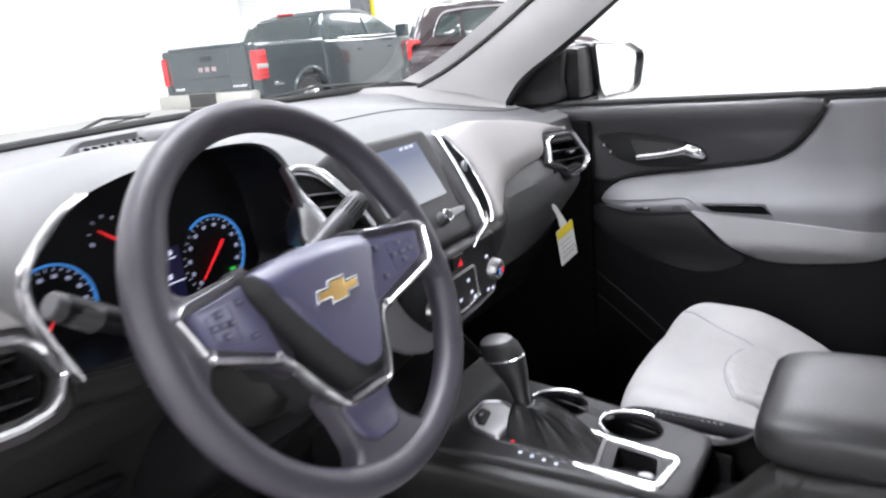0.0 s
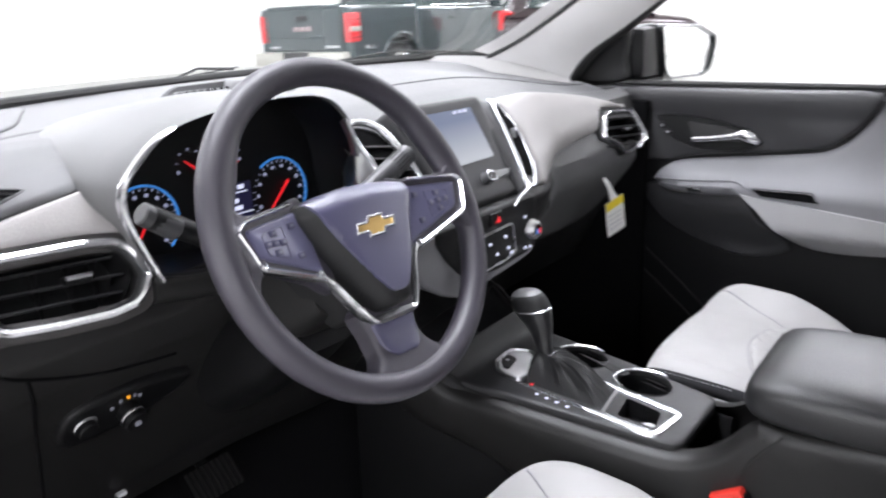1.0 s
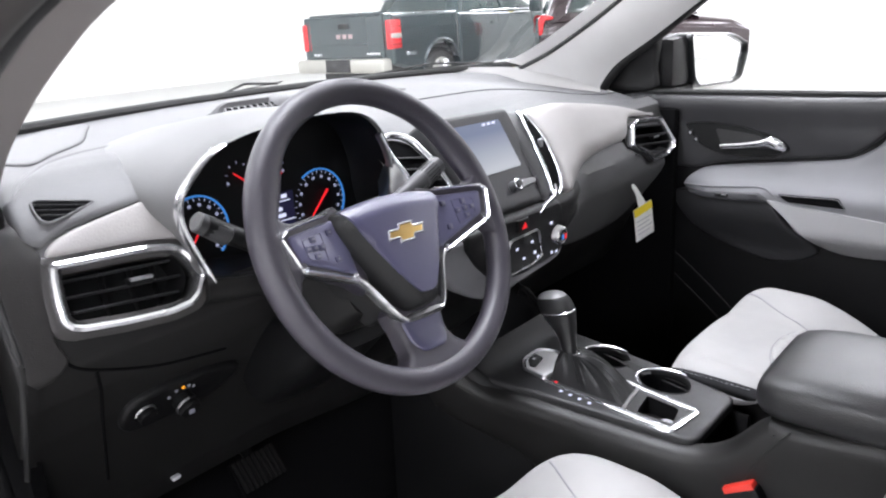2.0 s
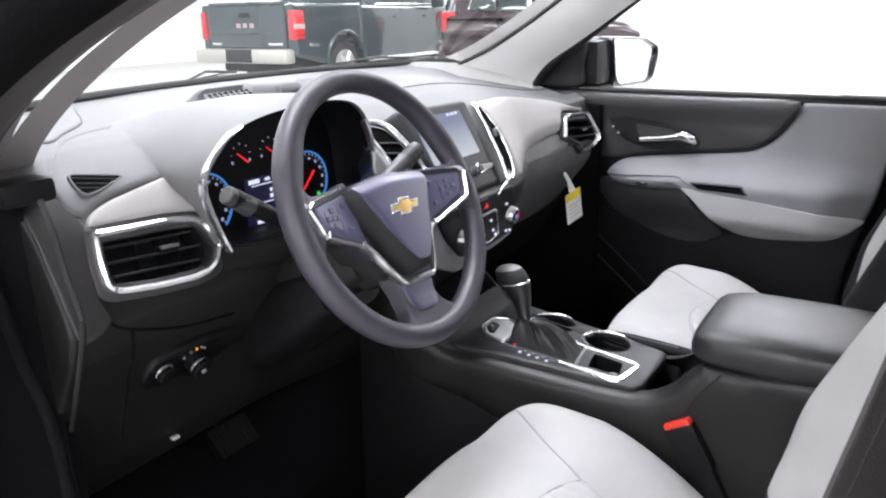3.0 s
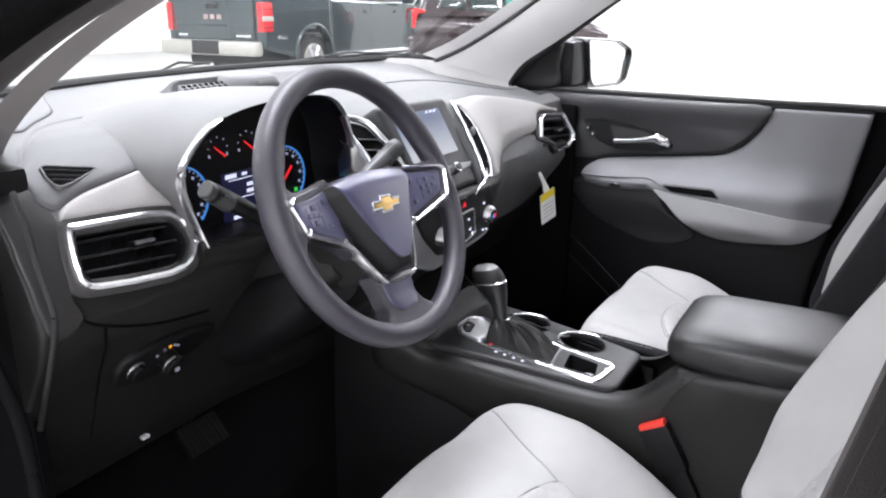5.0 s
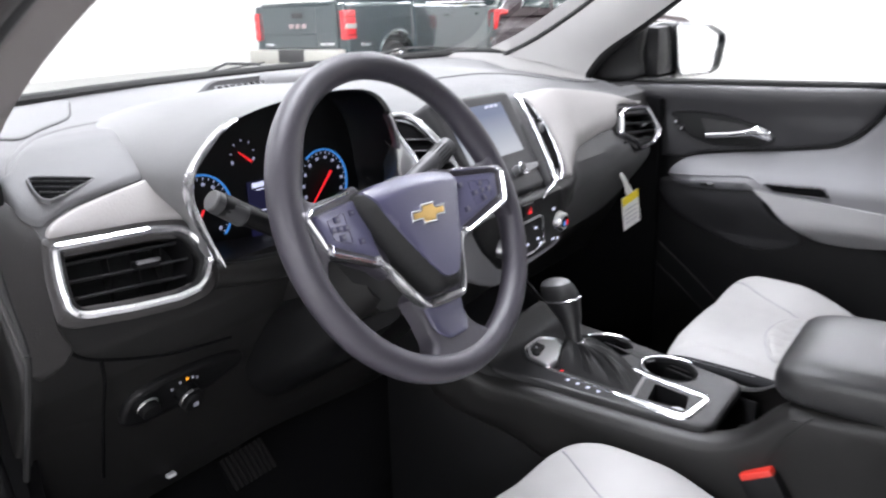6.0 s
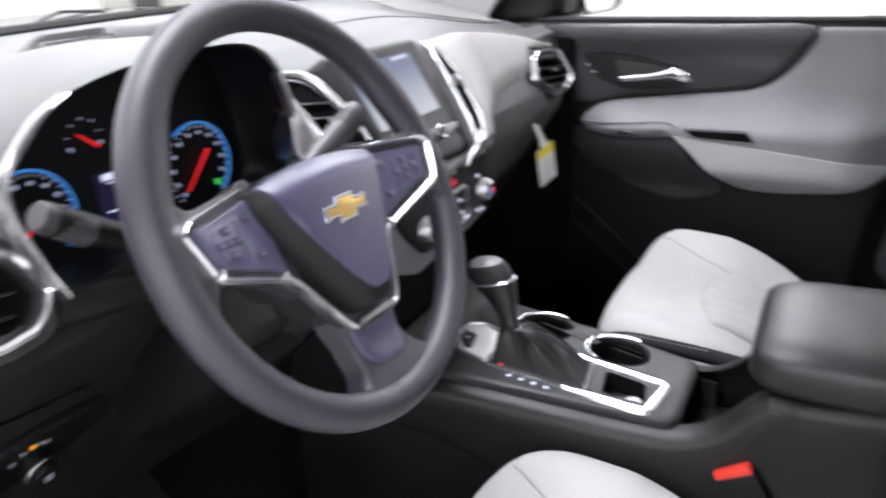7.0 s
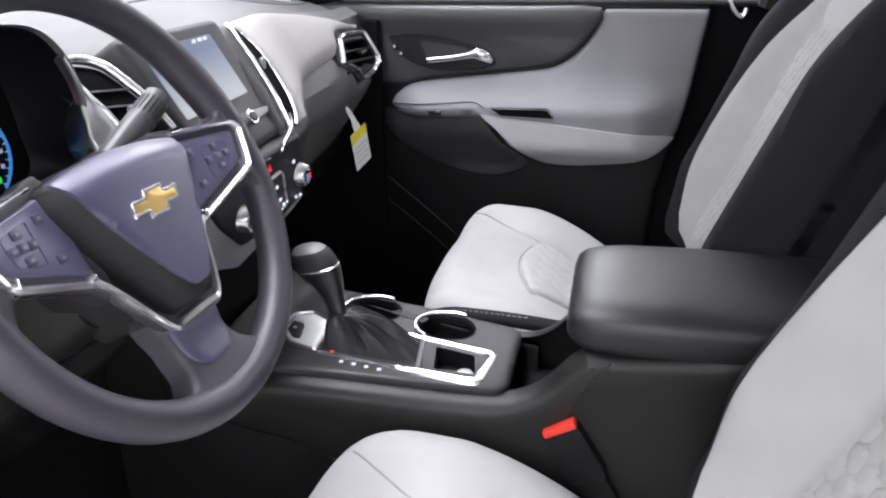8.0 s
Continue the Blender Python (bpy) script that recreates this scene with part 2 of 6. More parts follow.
def ribbon(line, S, width, h, closed=True, gap=0.01, back=0.004, dome=None, bm=None):
    """A rounded strip along a line on the surface S, as wide as width to the line's inner side."""
    bm = bm or bmesh.new()
    o = [np.array(p, float) for p in line]
    if closed:
        o = dense(o, gap)
        if signed(o) < 0:
            o.reverse()
    nin = inward(o, closed)
    dome = dome or (lambda u, v: 0.0)
    prof = ((0.0, -back), (0.0, 0.3 * h), (0.14, 0.8 * h), (0.5, h), (0.86, 0.8 * h), (1.0, 0.3 * h), (1.0, -back))
    rows = []
    for i, (p, d) in enumerate(zip(o, nin)):
        w = width if not callable(width) else width(i / (len(o) - 1))
        rows.append([bm.verts.new(S(*(p + d * (w * a)), z + dome(p[0], p[1]))) for a, z in prof])
    k = len(rows)
    for i in range(k if closed else k - 1):
        a, b = rows[i], rows[(i + 1) % k]
        for j in range(len(prof)):
            jj = (j + 1) % len(prof)
            bm.faces.new((a[j], b[j], b[jj], a[jj]))
    if not closed:
        bm.faces.new(rows[0])
        bm.faces.new(rows[-1])
    return bm


def tube(path, r, closed=False, n=10, squash=1.0, up=(0, 0, 1), bm=None, taper=None):
    """A rod of round or flattened section along a 3D line."""
    bm = bm or bmesh.new()
    P = [Vector(p) for p in path]
    k, rows = len(P), []
    for i in range(k):
        a = P[i - 1] if closed or i else P[0]
        b = P[(i + 1) % k] if closed or i < k - 1 else P[-1]
        d = (b - a).normalized()
        s = d.cross(Vector(up))
        s = s.normalized() if s.length > 1e-4 else d.orthogonal().normalized()
        t = s.cross(d).normalized()
        rr = r * (taper(i / (k - 1)) if taper else 1.0)
        rows.append([bm.verts.new(P[i] + s * (rr * math.cos(q)) + t * (rr * squash * math.sin(q))) for q in (2 * math.pi * j / n for j in range(n))])
    for i in range(k if closed else k - 1):
        a, b = rows[i], rows[(i + 1) % k]
        for j in range(n):
            bm.faces.new((a[j], a[(j + 1) % n], b[(j + 1) % n], b[j]))
    if not closed:
        bm.faces.new(rows[0][::-1])
        bm.faces.new(rows[-1])
    return bm


def sheet(fn, nu, nv, closed=False, skip=None, bm=None, caps=False):
    """A grid of faces over fn(u, v), u and v from 0 to 1."""
    bm = bm or bmesh.new()
    rows = [[bm.verts.new(fn(i / (nu if closed else nu - 1), j / (nv - 1))) for i in range(nu)] for j in range(nv)]
    for j in range(nv - 1):
        for i in range(nu if closed else nu - 1):
            if skip and skip((i + 0.5) / (nu - 1), (j + 0.5) / (nv - 1)):
                continue
            ii = (i + 1) % nu
            bm.faces.new((rows[j][i], rows[j][ii], rows[j + 1][ii], rows[j + 1][i]))
    if caps:
        bm.faces.new(rows[0][::-1])
        bm.faces.new(rows[-1])
    return bm


def box(c, size, bevel=0.004, seg=2, m=None, bm=None):
    """A block with softened edges."""
    own = bmesh.new()
    bmesh.ops.create_cube(own, size=1)
    bmesh.ops.scale(own, vec=size, verts=own.verts)
    if bevel:
        bmesh.ops.bevel(own, geom=own.edges[:] + own.verts[:], offset=min(bevel, min(size) * 0.45), segments=seg, profile=0.6, affect="EDGES")
    bmesh.ops.transform(own, matrix=(m or Matrix.Translation(c)), verts=own.verts)
    if bm is None:
        return own
    tmp = bpy.data.meshes.new("tmp")
    own.to_mesh(tmp)
    own.free()
    bm.from_mesh(tmp)
    bpy.data.meshes.remove(tmp)
    return bm


def rod(a, b, r0, r1=None, n=20, rim=0.12, bm=None):
    """A turned pin or knob from a to b with softened ends."""
    a, b = Vector(a), Vector(b)
    r1 = r0 if r1 is None else r1
    L = (b - a).length
    e = min(rim * max(r0, r1), L * 0.4)
    path = [a, a + (b - a) * (e / L), b - (b - a) * (e / L), b]
    rad = [r0 - e, r0, r1, max(r1 - e, 1e-4)]
    bm = bm or bmesh.new()
    d = (b - a).normalized()
    s = d.orthogonal().normalized()
    t = d.cross(s)
    rows = [[bm.verts.new(p + s * (q * math.cos(2 * math.pi * j / n)) + t * (q * math.sin(2 * math.pi * j / n))) for j in range(n)] for p, q in zip(path, rad)]
    for x, y in zip(rows, rows[1:]):
        for j in range(n):
            bm.faces.new((x[j], x[(j + 1) % n], y[(j + 1) % n], y[j]))
    bm.faces.new(rows[0][::-1])
    bm.faces.new(rows[-1])
    return bm


def loft(rings, caps=True, bm=None):
    bm = bm or bmesh.new()
    rows = [[bm.verts.new(p) for p in ring] for ring in rings]
    n = len(rows[0])
    for a, b in zip(rows, rows[1:]):
        for j in range(n):
            bm.faces.new((a[j], a[(j + 1) % n], b[(j + 1) % n], b[j]))
    if caps:
        bm.faces.new(rows[0][::-1])
        bm.faces.new(rows[-1])
    return bm


def sgn(x, e):
    return math.copysign(abs(x) ** e, x)

# ---- the showroom ----
X0, X1, Y0, Y1, TOP = -17.0, 17.5, -8.0, 18.0, 4.6


def room():
    def slab(name, c, size, mat, label, cat):
        return single(name, box(c, size, 0.01), mat, label, cat, at=c, kind="structure")
    w, d = X1 - X0, Y1 - Y0
    slab("floor", ((X0 + X1) / 2, (Y0 + Y1) / 2, -0.1), (w + 0.4, d + 0.4, 0.2), CONCRETE, "pale polished concrete showroom floor", "floor")
    slab("ceiling", ((X0 + X1) / 2, (Y0 + Y1) / 2, TOP + 0.1), (w + 0.4, d + 0.4, 0.2), WALL_WHITE, "white painted showroom ceiling", "ceiling")
    slab("wall_north", ((X0 + X1) / 2, Y1 + 0.1, TOP / 2), (w, 0.2, TOP), WALL_WHITE, "bright white painted showroom wall", "wall")
    slab("wall_south", ((X0 + X1) / 2, Y0 - 0.1, TOP / 2), (w, 0.2, TOP), WALL_WHITE, "bright white painted showroom wall", "wall")
    slab("wall_east", (X1 + 0.1, (Y0 + Y1) / 2, TOP / 2), (0.2, d, TOP), WALL_WHITE, "bright white painted showroom wall", "wall")
    slab("wall_west", (X0 - 0.1, (Y0 + Y1) / 2, TOP / 2), (0.2, d, TOP), WALL_WHITE, "bright white painted showroom wall", "wall")


room()
ribs = bmesh.new()
for k in range(70):
    box((X0 + 0.4 + 0.38 * k, Y1 - 0.012, TOP / 2), (0.035, 0.03, TOP - 0.1), 0, bm=ribs)
single("wall_rib", ribs, WALL_WHITE, "thin upright ribs of the white wall panels", "wall", kind="stuff", flat=True)
for lx in (-14.5, -9.5, -4.5, 0.5, 5.5, 10.5, 15.0):
    for ly in (-4.5, 1.5, 7.5, 13.5):
        area_lamp("ceiling_lamp", (lx, ly, TOP - 0.05), (lx, ly, 0), 3.0, 1.2, LAMP_WATTS * (1.3 if lx < -6 else 1.0))

# ---- dashboard ----
FACE = [(0.40, 0.92), (0.62, 0.80), (0.70, 0.745), (0.78, 0.70), (0.86, 0.655), (0.91, 0.622), (0.95, 0.606), (1.00, 0.622), (1.05, 0.645), (1.08, 0.668), (1.10, 0.70)]
BULGE = [(0.40, 0.0), (0.74, 0.04), (0.82, 0.075), (0.88, 0.085), (0.95, 0.078), (1.0, 0.066), (1.08, 0.045), (1.12, 0.03)]


def face_y(x, z):
    return lerp(FACE, z) - lerp(BULGE, z) * (1 - step01(abs(x), 0.12, 0.36))


def dash(u, v, w):
    """The place on the dashboard's rear face at across u, height v, proud by w."""
    e = 0.006
    fx = (face_y(u + e, v) - face_y(u - e, v)) / (2 * e)
    fz = (face_y(u, v + e) - face_y(u, v - e)) / (2 * e)
    return Vector((u, face_y(u, v), v)) + Vector((fx, -1, fz)).normalized() * w


def front_y(x):
    return 1.125 - 0.36 * x * x


def top_z(x, y):
    return lerp([(0.70, 1.10), (0.74, 1.112), (0.80, 1.12), (0.95, 1.127), (1.12, 1.133), (1.3, 1.133)], y)


def drop(x, y):
    """How far the top falls away towards the passenger's door."""
    return step01(x, 0.22, 0.70) * lerp([(0.64, 0.0), (0.70, 0.050), (0.82, 0.047), (0.88, 0.040), (0.94, 0.033), (0.99, 0.012), (1.05, 0.0)], y)


VENT_L = [(-0.651, 1.046), (-0.596, 1.042), (-0.553, 1.039), (-0.525, 1.034), (-0.513, 1.026), (-0.503, 1.009), (-0.499, 0.994), (-0.512, 0.975), (-0.525, 0.967), (-0.552, 0.965), (-0.600, 0.970), (-0.644, 0.977), (-0.655, 0.982), (-0.661, 0.991), (-0.660, 1.010), (-0.656, 1.030)]
VENT_R = [(0.532, 1.014), (0.508, 0.975), (0.612, 0.930), (0.672, 0.934), (0.705, 0.957), (0.668, 1.014), (0.561, 1.022)]
OPENINGS = [VENT_L, VENT_R]

DASH = thing("dashboard", (0, 0.8, 0.7), "grey and black moulded dashboard with chrome trim", "dashboard")


def dash_parts():
    def upper(u, v):
        x = -0.705 + 1.41 * u
        if v < 0.35:
            z = 1.043 + (1.10 - 1.043) * v / 0.35
            y = face_y(x, z)
            return (x, y, z - drop(x, y))
        s = (v - 0.35) / 0.65
        y0 = face_y(x, 1.10)
        y = y0 + (front_y(x) + 0.03 - y0) * s
        return (x, y, top_z(x, 0.70 + (y - y0) * 0.97) - drop(x, y))
    hide = lambda u, v: (-0.505 < -0.705 + 1.41 * u < -0.205 and v < 0.42) or (v < 0.35 and any(inside((-0.705 + 1.41 * u, 1.043 + 0.057 * v / 0.35), o) for o in OPENINGS))
    part("upper_pad", sheet(upper, 190, 60, skip=hide), DASH_TOP, DASH, "soft grained grey upper pad")

    def lower(u, v):
        x = -0.705 + 1.41 * u
        z = 0.655 + 0.388 * v
        return (x, face_y(x, z) + 0.003, z)
    hide2 = lambda u, v: (-0.505 < -0.705 + 1.41 * u < -0.205 and 0.655 + 0.388 * v > 0.985) or any(inside((-0.705 + 1.41 * u, 0.655 + 0.388 * v), o) for o in OPENINGS) or (0.22 < -0.705 + 1.41 * u < 0.50 and 0.90 < 0.655 + 0.388 * v < 1.0)
    part("lower_panel", sheet(lower, 190, 75, skip=hide2), DASH_LOW, DASH, "charcoal plastic lower panel")
    # seam and soft ridge of the top pad
    pad_z = lambda u, v: top_z(u, 0.70 + (v - face_y(u, 1.10)) * 0.97) - drop(u, v)
    flat_top = lambda u, v, w: Vector((u, v, pad_z(u, v) + w))
    part("pad_seam", tube([flat_top(x, 0.778 - 0.055 * (x - 0.11), 0.0002) for x in np.linspace(0.04, 0.69, 40)], 0.0016, n=6), PAD_JOINT, DASH)
    ridge = curve([(-0.646, 0.700), (-0.634, 0.722), (-0.615, 0.750), (-0.573, 0.797), (-0.524, 0.826), (-0.475, 0.838), (-0.425, 0.846), (-0.363, 0.865), (-0.287, 0.893)], 5)
    part("pad_ridge", tube([flat_top(x, y, -0.0050) for x, y in ridge], 0.0070, n=12), DASH_TOP, DASH, "soft ridge of the grey pad")
    for seam in ([(-0.669, 0.962), (-0.655, 0.945), (-0.631, 0.932), (-0.59, 0.916), (-0.546, 0.903), (-0.477, 0.891)], [(-0.636, 0.931), (-0.630, 0.90), (-0.624, 0.862), (-0.608, 0.752)]):
        part("panel_seam", tube([dash(x, z, -0.002) for x, z in curve(seam, 6)], 0.0018, n=6), CARPET, DASH)
    # end cap at the driver's side
    cap = [(y, z) for z, y in FACE[1:]] + [(0.80, 1.115), (0.95, 1.12), (0.97, 0.9), (0.95, 0.62)]
    part("end_cap", puff(fillet(cap, 0.01, 3), (lambda u, v, w: Vector((-0.703 - w, u, v))), 0.006, 0.006, gap=0.03), DASH_LOW, DASH)

    # the pad's grey continued, darkened in colour as light falls off downwards
    part("end_panel", puff(curve([(-0.703, 1.094), (-0.672, 1.090), (-0.660, 1.074), (-0.653, 1.050), (-0.662, 1.02), (-0.668, 0.98), (-0.664, 0.955), (-0.703, 0.95)], 4, True), dash, 0.003, 0.003, gap=0.012), surface("shaded_grey_end_panel", (0.024, 0.022, 0.022), 0.5, relief=0.3, grain=700), DASH, "grey end panel with shade darkened into its colour")
    # the raised pad at the driver's end, over the edge of the dash
    def over(u, d, w):
        y0 = face_y(u, 1.10)
        if d < 0:
            base, nn = Vector((u, face_y(u, 1.10 + d), 1.10 + d)), Vector((0, -1, 0.35 + 0.5 * step01(d, -0.03, 0.0)))
        else:
            base, nn = Vector((u, y0 + d, top_z(u, 0.70 + d * 0.97))), Vector((0, -1 + step01(d, 0.0, 0.03), 0.85))
        return base + nn.normalized() * w
    end_pad = curve([(-0.492, 0.070), (-0.505, 0.045), (-0.516, 0.020), (-0.521, 0.0), (-0.523, -0.010), (-0.530, -0.0185), (-0.555, -0.0225), (-0.585, -0.0260), (-0.614, -0.0300), (-0.636, -0.0355), (-0.650, -0.040), (-0.664, -0.030), (-0.662, -0.005), (-0.645, 0.008), (-0.620, 0.038), (-0.582, 0.078), (-0.545, 0.090), (-0.510, 0.084)], 4, True)
    part("end_pad", puff(end_pad, over, 0.0055, 0.007, gap=0.010, back=0.006), DASH_TOP, DASH, "raised grey pad at the driver's end")
    # grey leather-look bands
    left_band = fillet([(-0.650, 1.050), (-0.647, 1.057), (-0.636, 1.063), (-0.614, 1.069), (-0.578, 1.074), (-0.529, 1.080), (-0.519, 1.064), (-0.512, 1.050), (-0.507, 1.036), (-0.553, 1.044)], [0.003, 0.006, 0.01, 0.02, 0.02, 0.004, 0.02, 0.02, 0.004, 0.02])
    part("trim_band", puff(left_band, dash, 0.005, 0.004, gap=0.010), BAND, DASH, "light ash-grey leatherette trim band")
    right_band = curve([(0.152, 1.088), (0.225, 1.088), (0.295, 1.085), (0.407, 1.073), (0.529, 1.052), (0.622, 1.029), (0.640, 1.021), (0.61, 1.024), (0.561, 1.030), (0.522, 1.024), (0.497, 0.992), (0.439, 0.988), (0.346, 0.977), (0.26, 0.968), (0.19, 0.965), (0.136, 0.964), (0.131, 0.975), (0.140, 1.005), (0.147, 1.040), (0.147, 1.072)], 4, True)
    fold_z = lambda x: lerp([(0.12, 0.970), (0.17, 0.990), (0.26, 0.992), (0.35, 1.000), (0.45, 1.006), (0.53, 1.008), (0.6, 1.02)], x)
    part("trim_band", puff(right_band, dash, 0.010, 0.005, gap=0.012, back=0.03, dome=lambda x, z: -0.52 * max(0.0, fold_z(x) - z) * step01(x, 0.12, 0.20)), BAND, DASH, "light ash-grey leatherette trim band")
    # charcoal glove-box lid below the band, under the fold
    lid = curve([(0.20, 0.950), (0.27, 0.968), (0.346, 0.985), (0.439, 0.996), (0.505, 0.992), (0.53, 0.965), (0.60, 0.925), (0.64, 0.92), (0.69, 0.92), (0.705, 0.87), (0.62, 0.79), (0.48, 0.775), (0.36, 0.79), (0.26, 0.85)], 4, True)
    part("glove_box_lid", puff(lid, dash, 0.006, 0.010, gap=0.014, back=0.03, dome=lambda x, z: -0.34 * max(0.0, z - 0.905) * (1 - 0.75 * step01(x, 0.42, 0.54))), LID_GREY, DASH, "dark grey glove box lid")

    # the end vents
    def hexvent(name, outline, slat_rows, knob, wide, slope):
        o = fillet(outline, 0.007)
        mid = np.mean(o, 0)
        deep = lambda s, w: [dash(*(mid + (p - mid) * s), w) for p in o]
        vent = part(name, loft([deep(1.0, 0.004), deep(0.98, -0.012), deep(0.90, -0.04), deep(0.02, -0.042)], caps=False), BLACK, DASH, "black air vent in a chrome hexagon frame")
        part("collar", ribbon([mid + (p - mid) * 1.05 for p in o], dash, 0.016, 0.0045, back=0.012), LID_GREY, vent, "moulded collar")
        part("frame", ribbon([mid + (p - mid) * 1.015 for p in o], dash, wide, 0.0125, back=0.004), CHROME, vent, "chrome frame")
        part("inner_lip", ribbon([mid + (p - mid) * 0.86 for p in o], dash, 0.004, 0.006, back=0.012), BLACK_SOFT, vent)
        xs, zs = [p[0] for p in outline], [p[1] for p in outline]
        for k in range(slat_rows):
            f = (k + 1) / (slat_rows + 1)
            z = min(zs) + (max(zs) - min(zs)) * f
            lo, hi = min(xs) + 0.016, max(xs) - 0.016
            a = [dash(x, z + slope * (x - (lo + hi) / 2) * 0.8, -0.001) for x in np.linspace(lo, hi, 8)]
            part("slat", tube(a, 0.0085, n=8, squash=0.32, up=(0, 0.35, 1)), SLAT, vent)
        kx, kz = knob
        part("knob", box((0, 0, 0), (0.024, 0.012, 0.007), 0.002, m=Matrix.Translation(dash(kx, kz, 0.008))), BLACK, vent)
        part("knob_trim", box((0, 0, 0), (0.022, 0.004, 0.004), 0.001, m=Matrix.Translation(dash(kx, kz, 0.0155))), SATIN, vent)
        return vent
    def driver_vent():
        o = fillet(VENT_L, 0.006, 4)
        well = fillet([(-0.640, 1.036), (-0.600, 1.033), (-0.541, 1.0275), (-0.527, 1.021), (-0.522, 1.006), (-0.525, 0.992), (-0.535, 0.981), (-0.549, 0.9745), (-0.566, 0.974), (-0.637, 0.985), (-0.645, 0.993), (-0.6465, 1.012)], 0.006, 4)
        at = lambda s, w: [dash(*(np.array((-0.584, 1.005)) + (np.array(p) - np.array((-0.584, 1.005))) * s), w) for p in well]
        vent = part("end_vent", loft([at(1.03, 0.001), at(1.0, -0.004), at(0.96, -0.03), at(0.02, -0.032)], caps=False), BLACK, DASH, "black air vent in a rounded chrome frame")
        # collar tone lies between pad and lower panel, to imitate the fading light
        part("collar", ribbon([np.array((-0.584, 1.005)) + (np.array(p) - np.array((-0.584, 1.005))) * np.array((1.13, 1.16)) for p in o], dash, 0.018, 0.0035, back=0.012), surface("shaded_grey_vent_collar", (0.045, 0.042, 0.042), 0.5, relief=0.3, grain=700), vent, "grey moulded collar, toned down for shade")
        part("frame", ribbon(o, dash, 0.0085, 0.0105, back=0.006, gap=0.006), CHROME, vent, "chrome frame")
        part("inner_lip", ribbon([np.array((-0.584, 1.005)) + (np.array(p) - np.array((-0.584, 1.005))) * 0.90 for p in o], dash, 0.006, 0.0035, back=0.012, gap=0.006), BLACK_SOFT, vent, "black inner bezel")
        for x0, z0, x1, z1 in ((-0.643, 1.0275, -0.531, 1.0190), (-0.645, 1.0125, -0.525, 1.0015), (-0.643, 0.9975, -0.533, 0.9860)):
            line = [dash(x0 + (x1 - x0) * f, z0 + (z1 - z0) * f, -0.005) for f in np.linspace(0, 1, 8)]
            part("slat", tube(line, 0.0060, n=10, squash=0.26, up=(0, 0.30, 1)), SLAT, vent)
        for x in (-0.600, -0.570, -0.545):
            part("fin", box((0, 0, 0), (0.0015, 0.014, 0.046), 0.0004, m=Matrix.Translation(dash(x, 1.005 - 0.08 * (x + 0.584), -0.024))), BLACK, vent)
        knob = part("knob", box((0, 0, 0), (0.026, 0.012, 0.0065), 0.002, m=Matrix.Translation(dash(-0.571, 1.0085, 0.001)) @ Matrix.Rotation(radians(5), 4, "Y")), BLACK, vent, "black vent knob")
        part("knob_trim", box((0, 0, 0), (0.025, 0.004, 0.0036), 0.001, m=Matrix.Translation(dash(-0.571, 1.0092, 0.0080)) @ Matrix.Rotation(radians(5), 4, "Y")), SATIN, knob, "silver strip")

    driver_vent()
    hexvent("end_vent", VENT_R, 4, (0.61, 0.978), 0.0070, -0.12)

    # small side-window demister
    o = fillet([(-0.0340, 0.0113), (-0.028, 0.0134), (0.0186, 0.0030), (0.0222, -0.0012), (-0.0165, -0.0170), (-0.0292, -0.0203), (-0.0356, -0.0156), (-0.0367, -0.0030)], 0.003)
    lift = plane((-0.603, 0.676, 1.0905), (1, 0, -0.06), (0, 0.82, 0.57))
    dem = part("demister", puff(o, lift, 0.0015, 0.001, gap=0.01, back=0.012), CARPET, DASH, "black side-window demister grille")
    part("demister_rim", ribbon([np.array((-0.012, -0.002)) + (np.array(p) - np.array((-0.012, -0.002))) * 1.09 for p in o], lift, 0.0028, 0.0022, back=0.014, gap=0.005), DASH_TOP, dem)
    for v in (0.0060, -0.0020, -0.0095):
        u = (v + 0.00278) / 0.628 - 0.002
        part("slat", tube([lift(-0.0345, v, 0.0022), lift(u, v - 0.22 * (u + 0.0345), 0.0022)], 0.0011, n=6), SLAT, dem)

    # speaker and windscreen vent on the top
    cover = curve([(-0.592, 0.800), (-0.545, 0.838), (-0.500, 0.876), (-0.474, 0.909), (-0.436, 0.980), (-0.412, 1.030), (-0.45, 1.035), (-0.52, 0.99), (-0.61, 0.88)], 5, True)
    speaker = part("speaker_cover", puff(cover, flat_top, 0.003, 0.004, gap=0.02), DASH_TOP, DASH, "grey speaker cover")
    part("groove", tube([flat_top(p[0], p[1], 0.0004) for p in cover], 0.0014, closed=True, n=6), PAD_JOINT, speaker, "dark joint round the cover")
    vent = part("windscreen_vent", puff(fillet([(-0.250, 0.896), (-0.02, 0.890), (0.16, 0.905), (0.16, 1.02), (-0.16, 1.035)], 0.01), flat_top, 0.002, 0.003, gap=0.02), surface("grey_vent_trough", (0.09, 0.09, 0.095), 0.6, relief=0.3), DASH, "grey windscreen vent with dark slots")
    # slotted grille, tipped towards the seats
    tipped = lambda u, v, w: flat_top(u, v, w + 0.003 + 0.34 * (v - 0.900))
    grille = part("vent_grille", puff(fillet([(-0.252, 0.900), (-0.138, 0.897), (-0.136, 0.921), (-0.244, 0.925)], 0.004), tipped, 0.001, 0.002, gap=0.02, back=0.012), DASH_TOP, vent, "grey slotted grille")
    for k in range(9):
        for j in range(2):
            x, y = -0.246 + 0.0120 * k + 0.003 * j, 0.9035 + 0.0100 * j
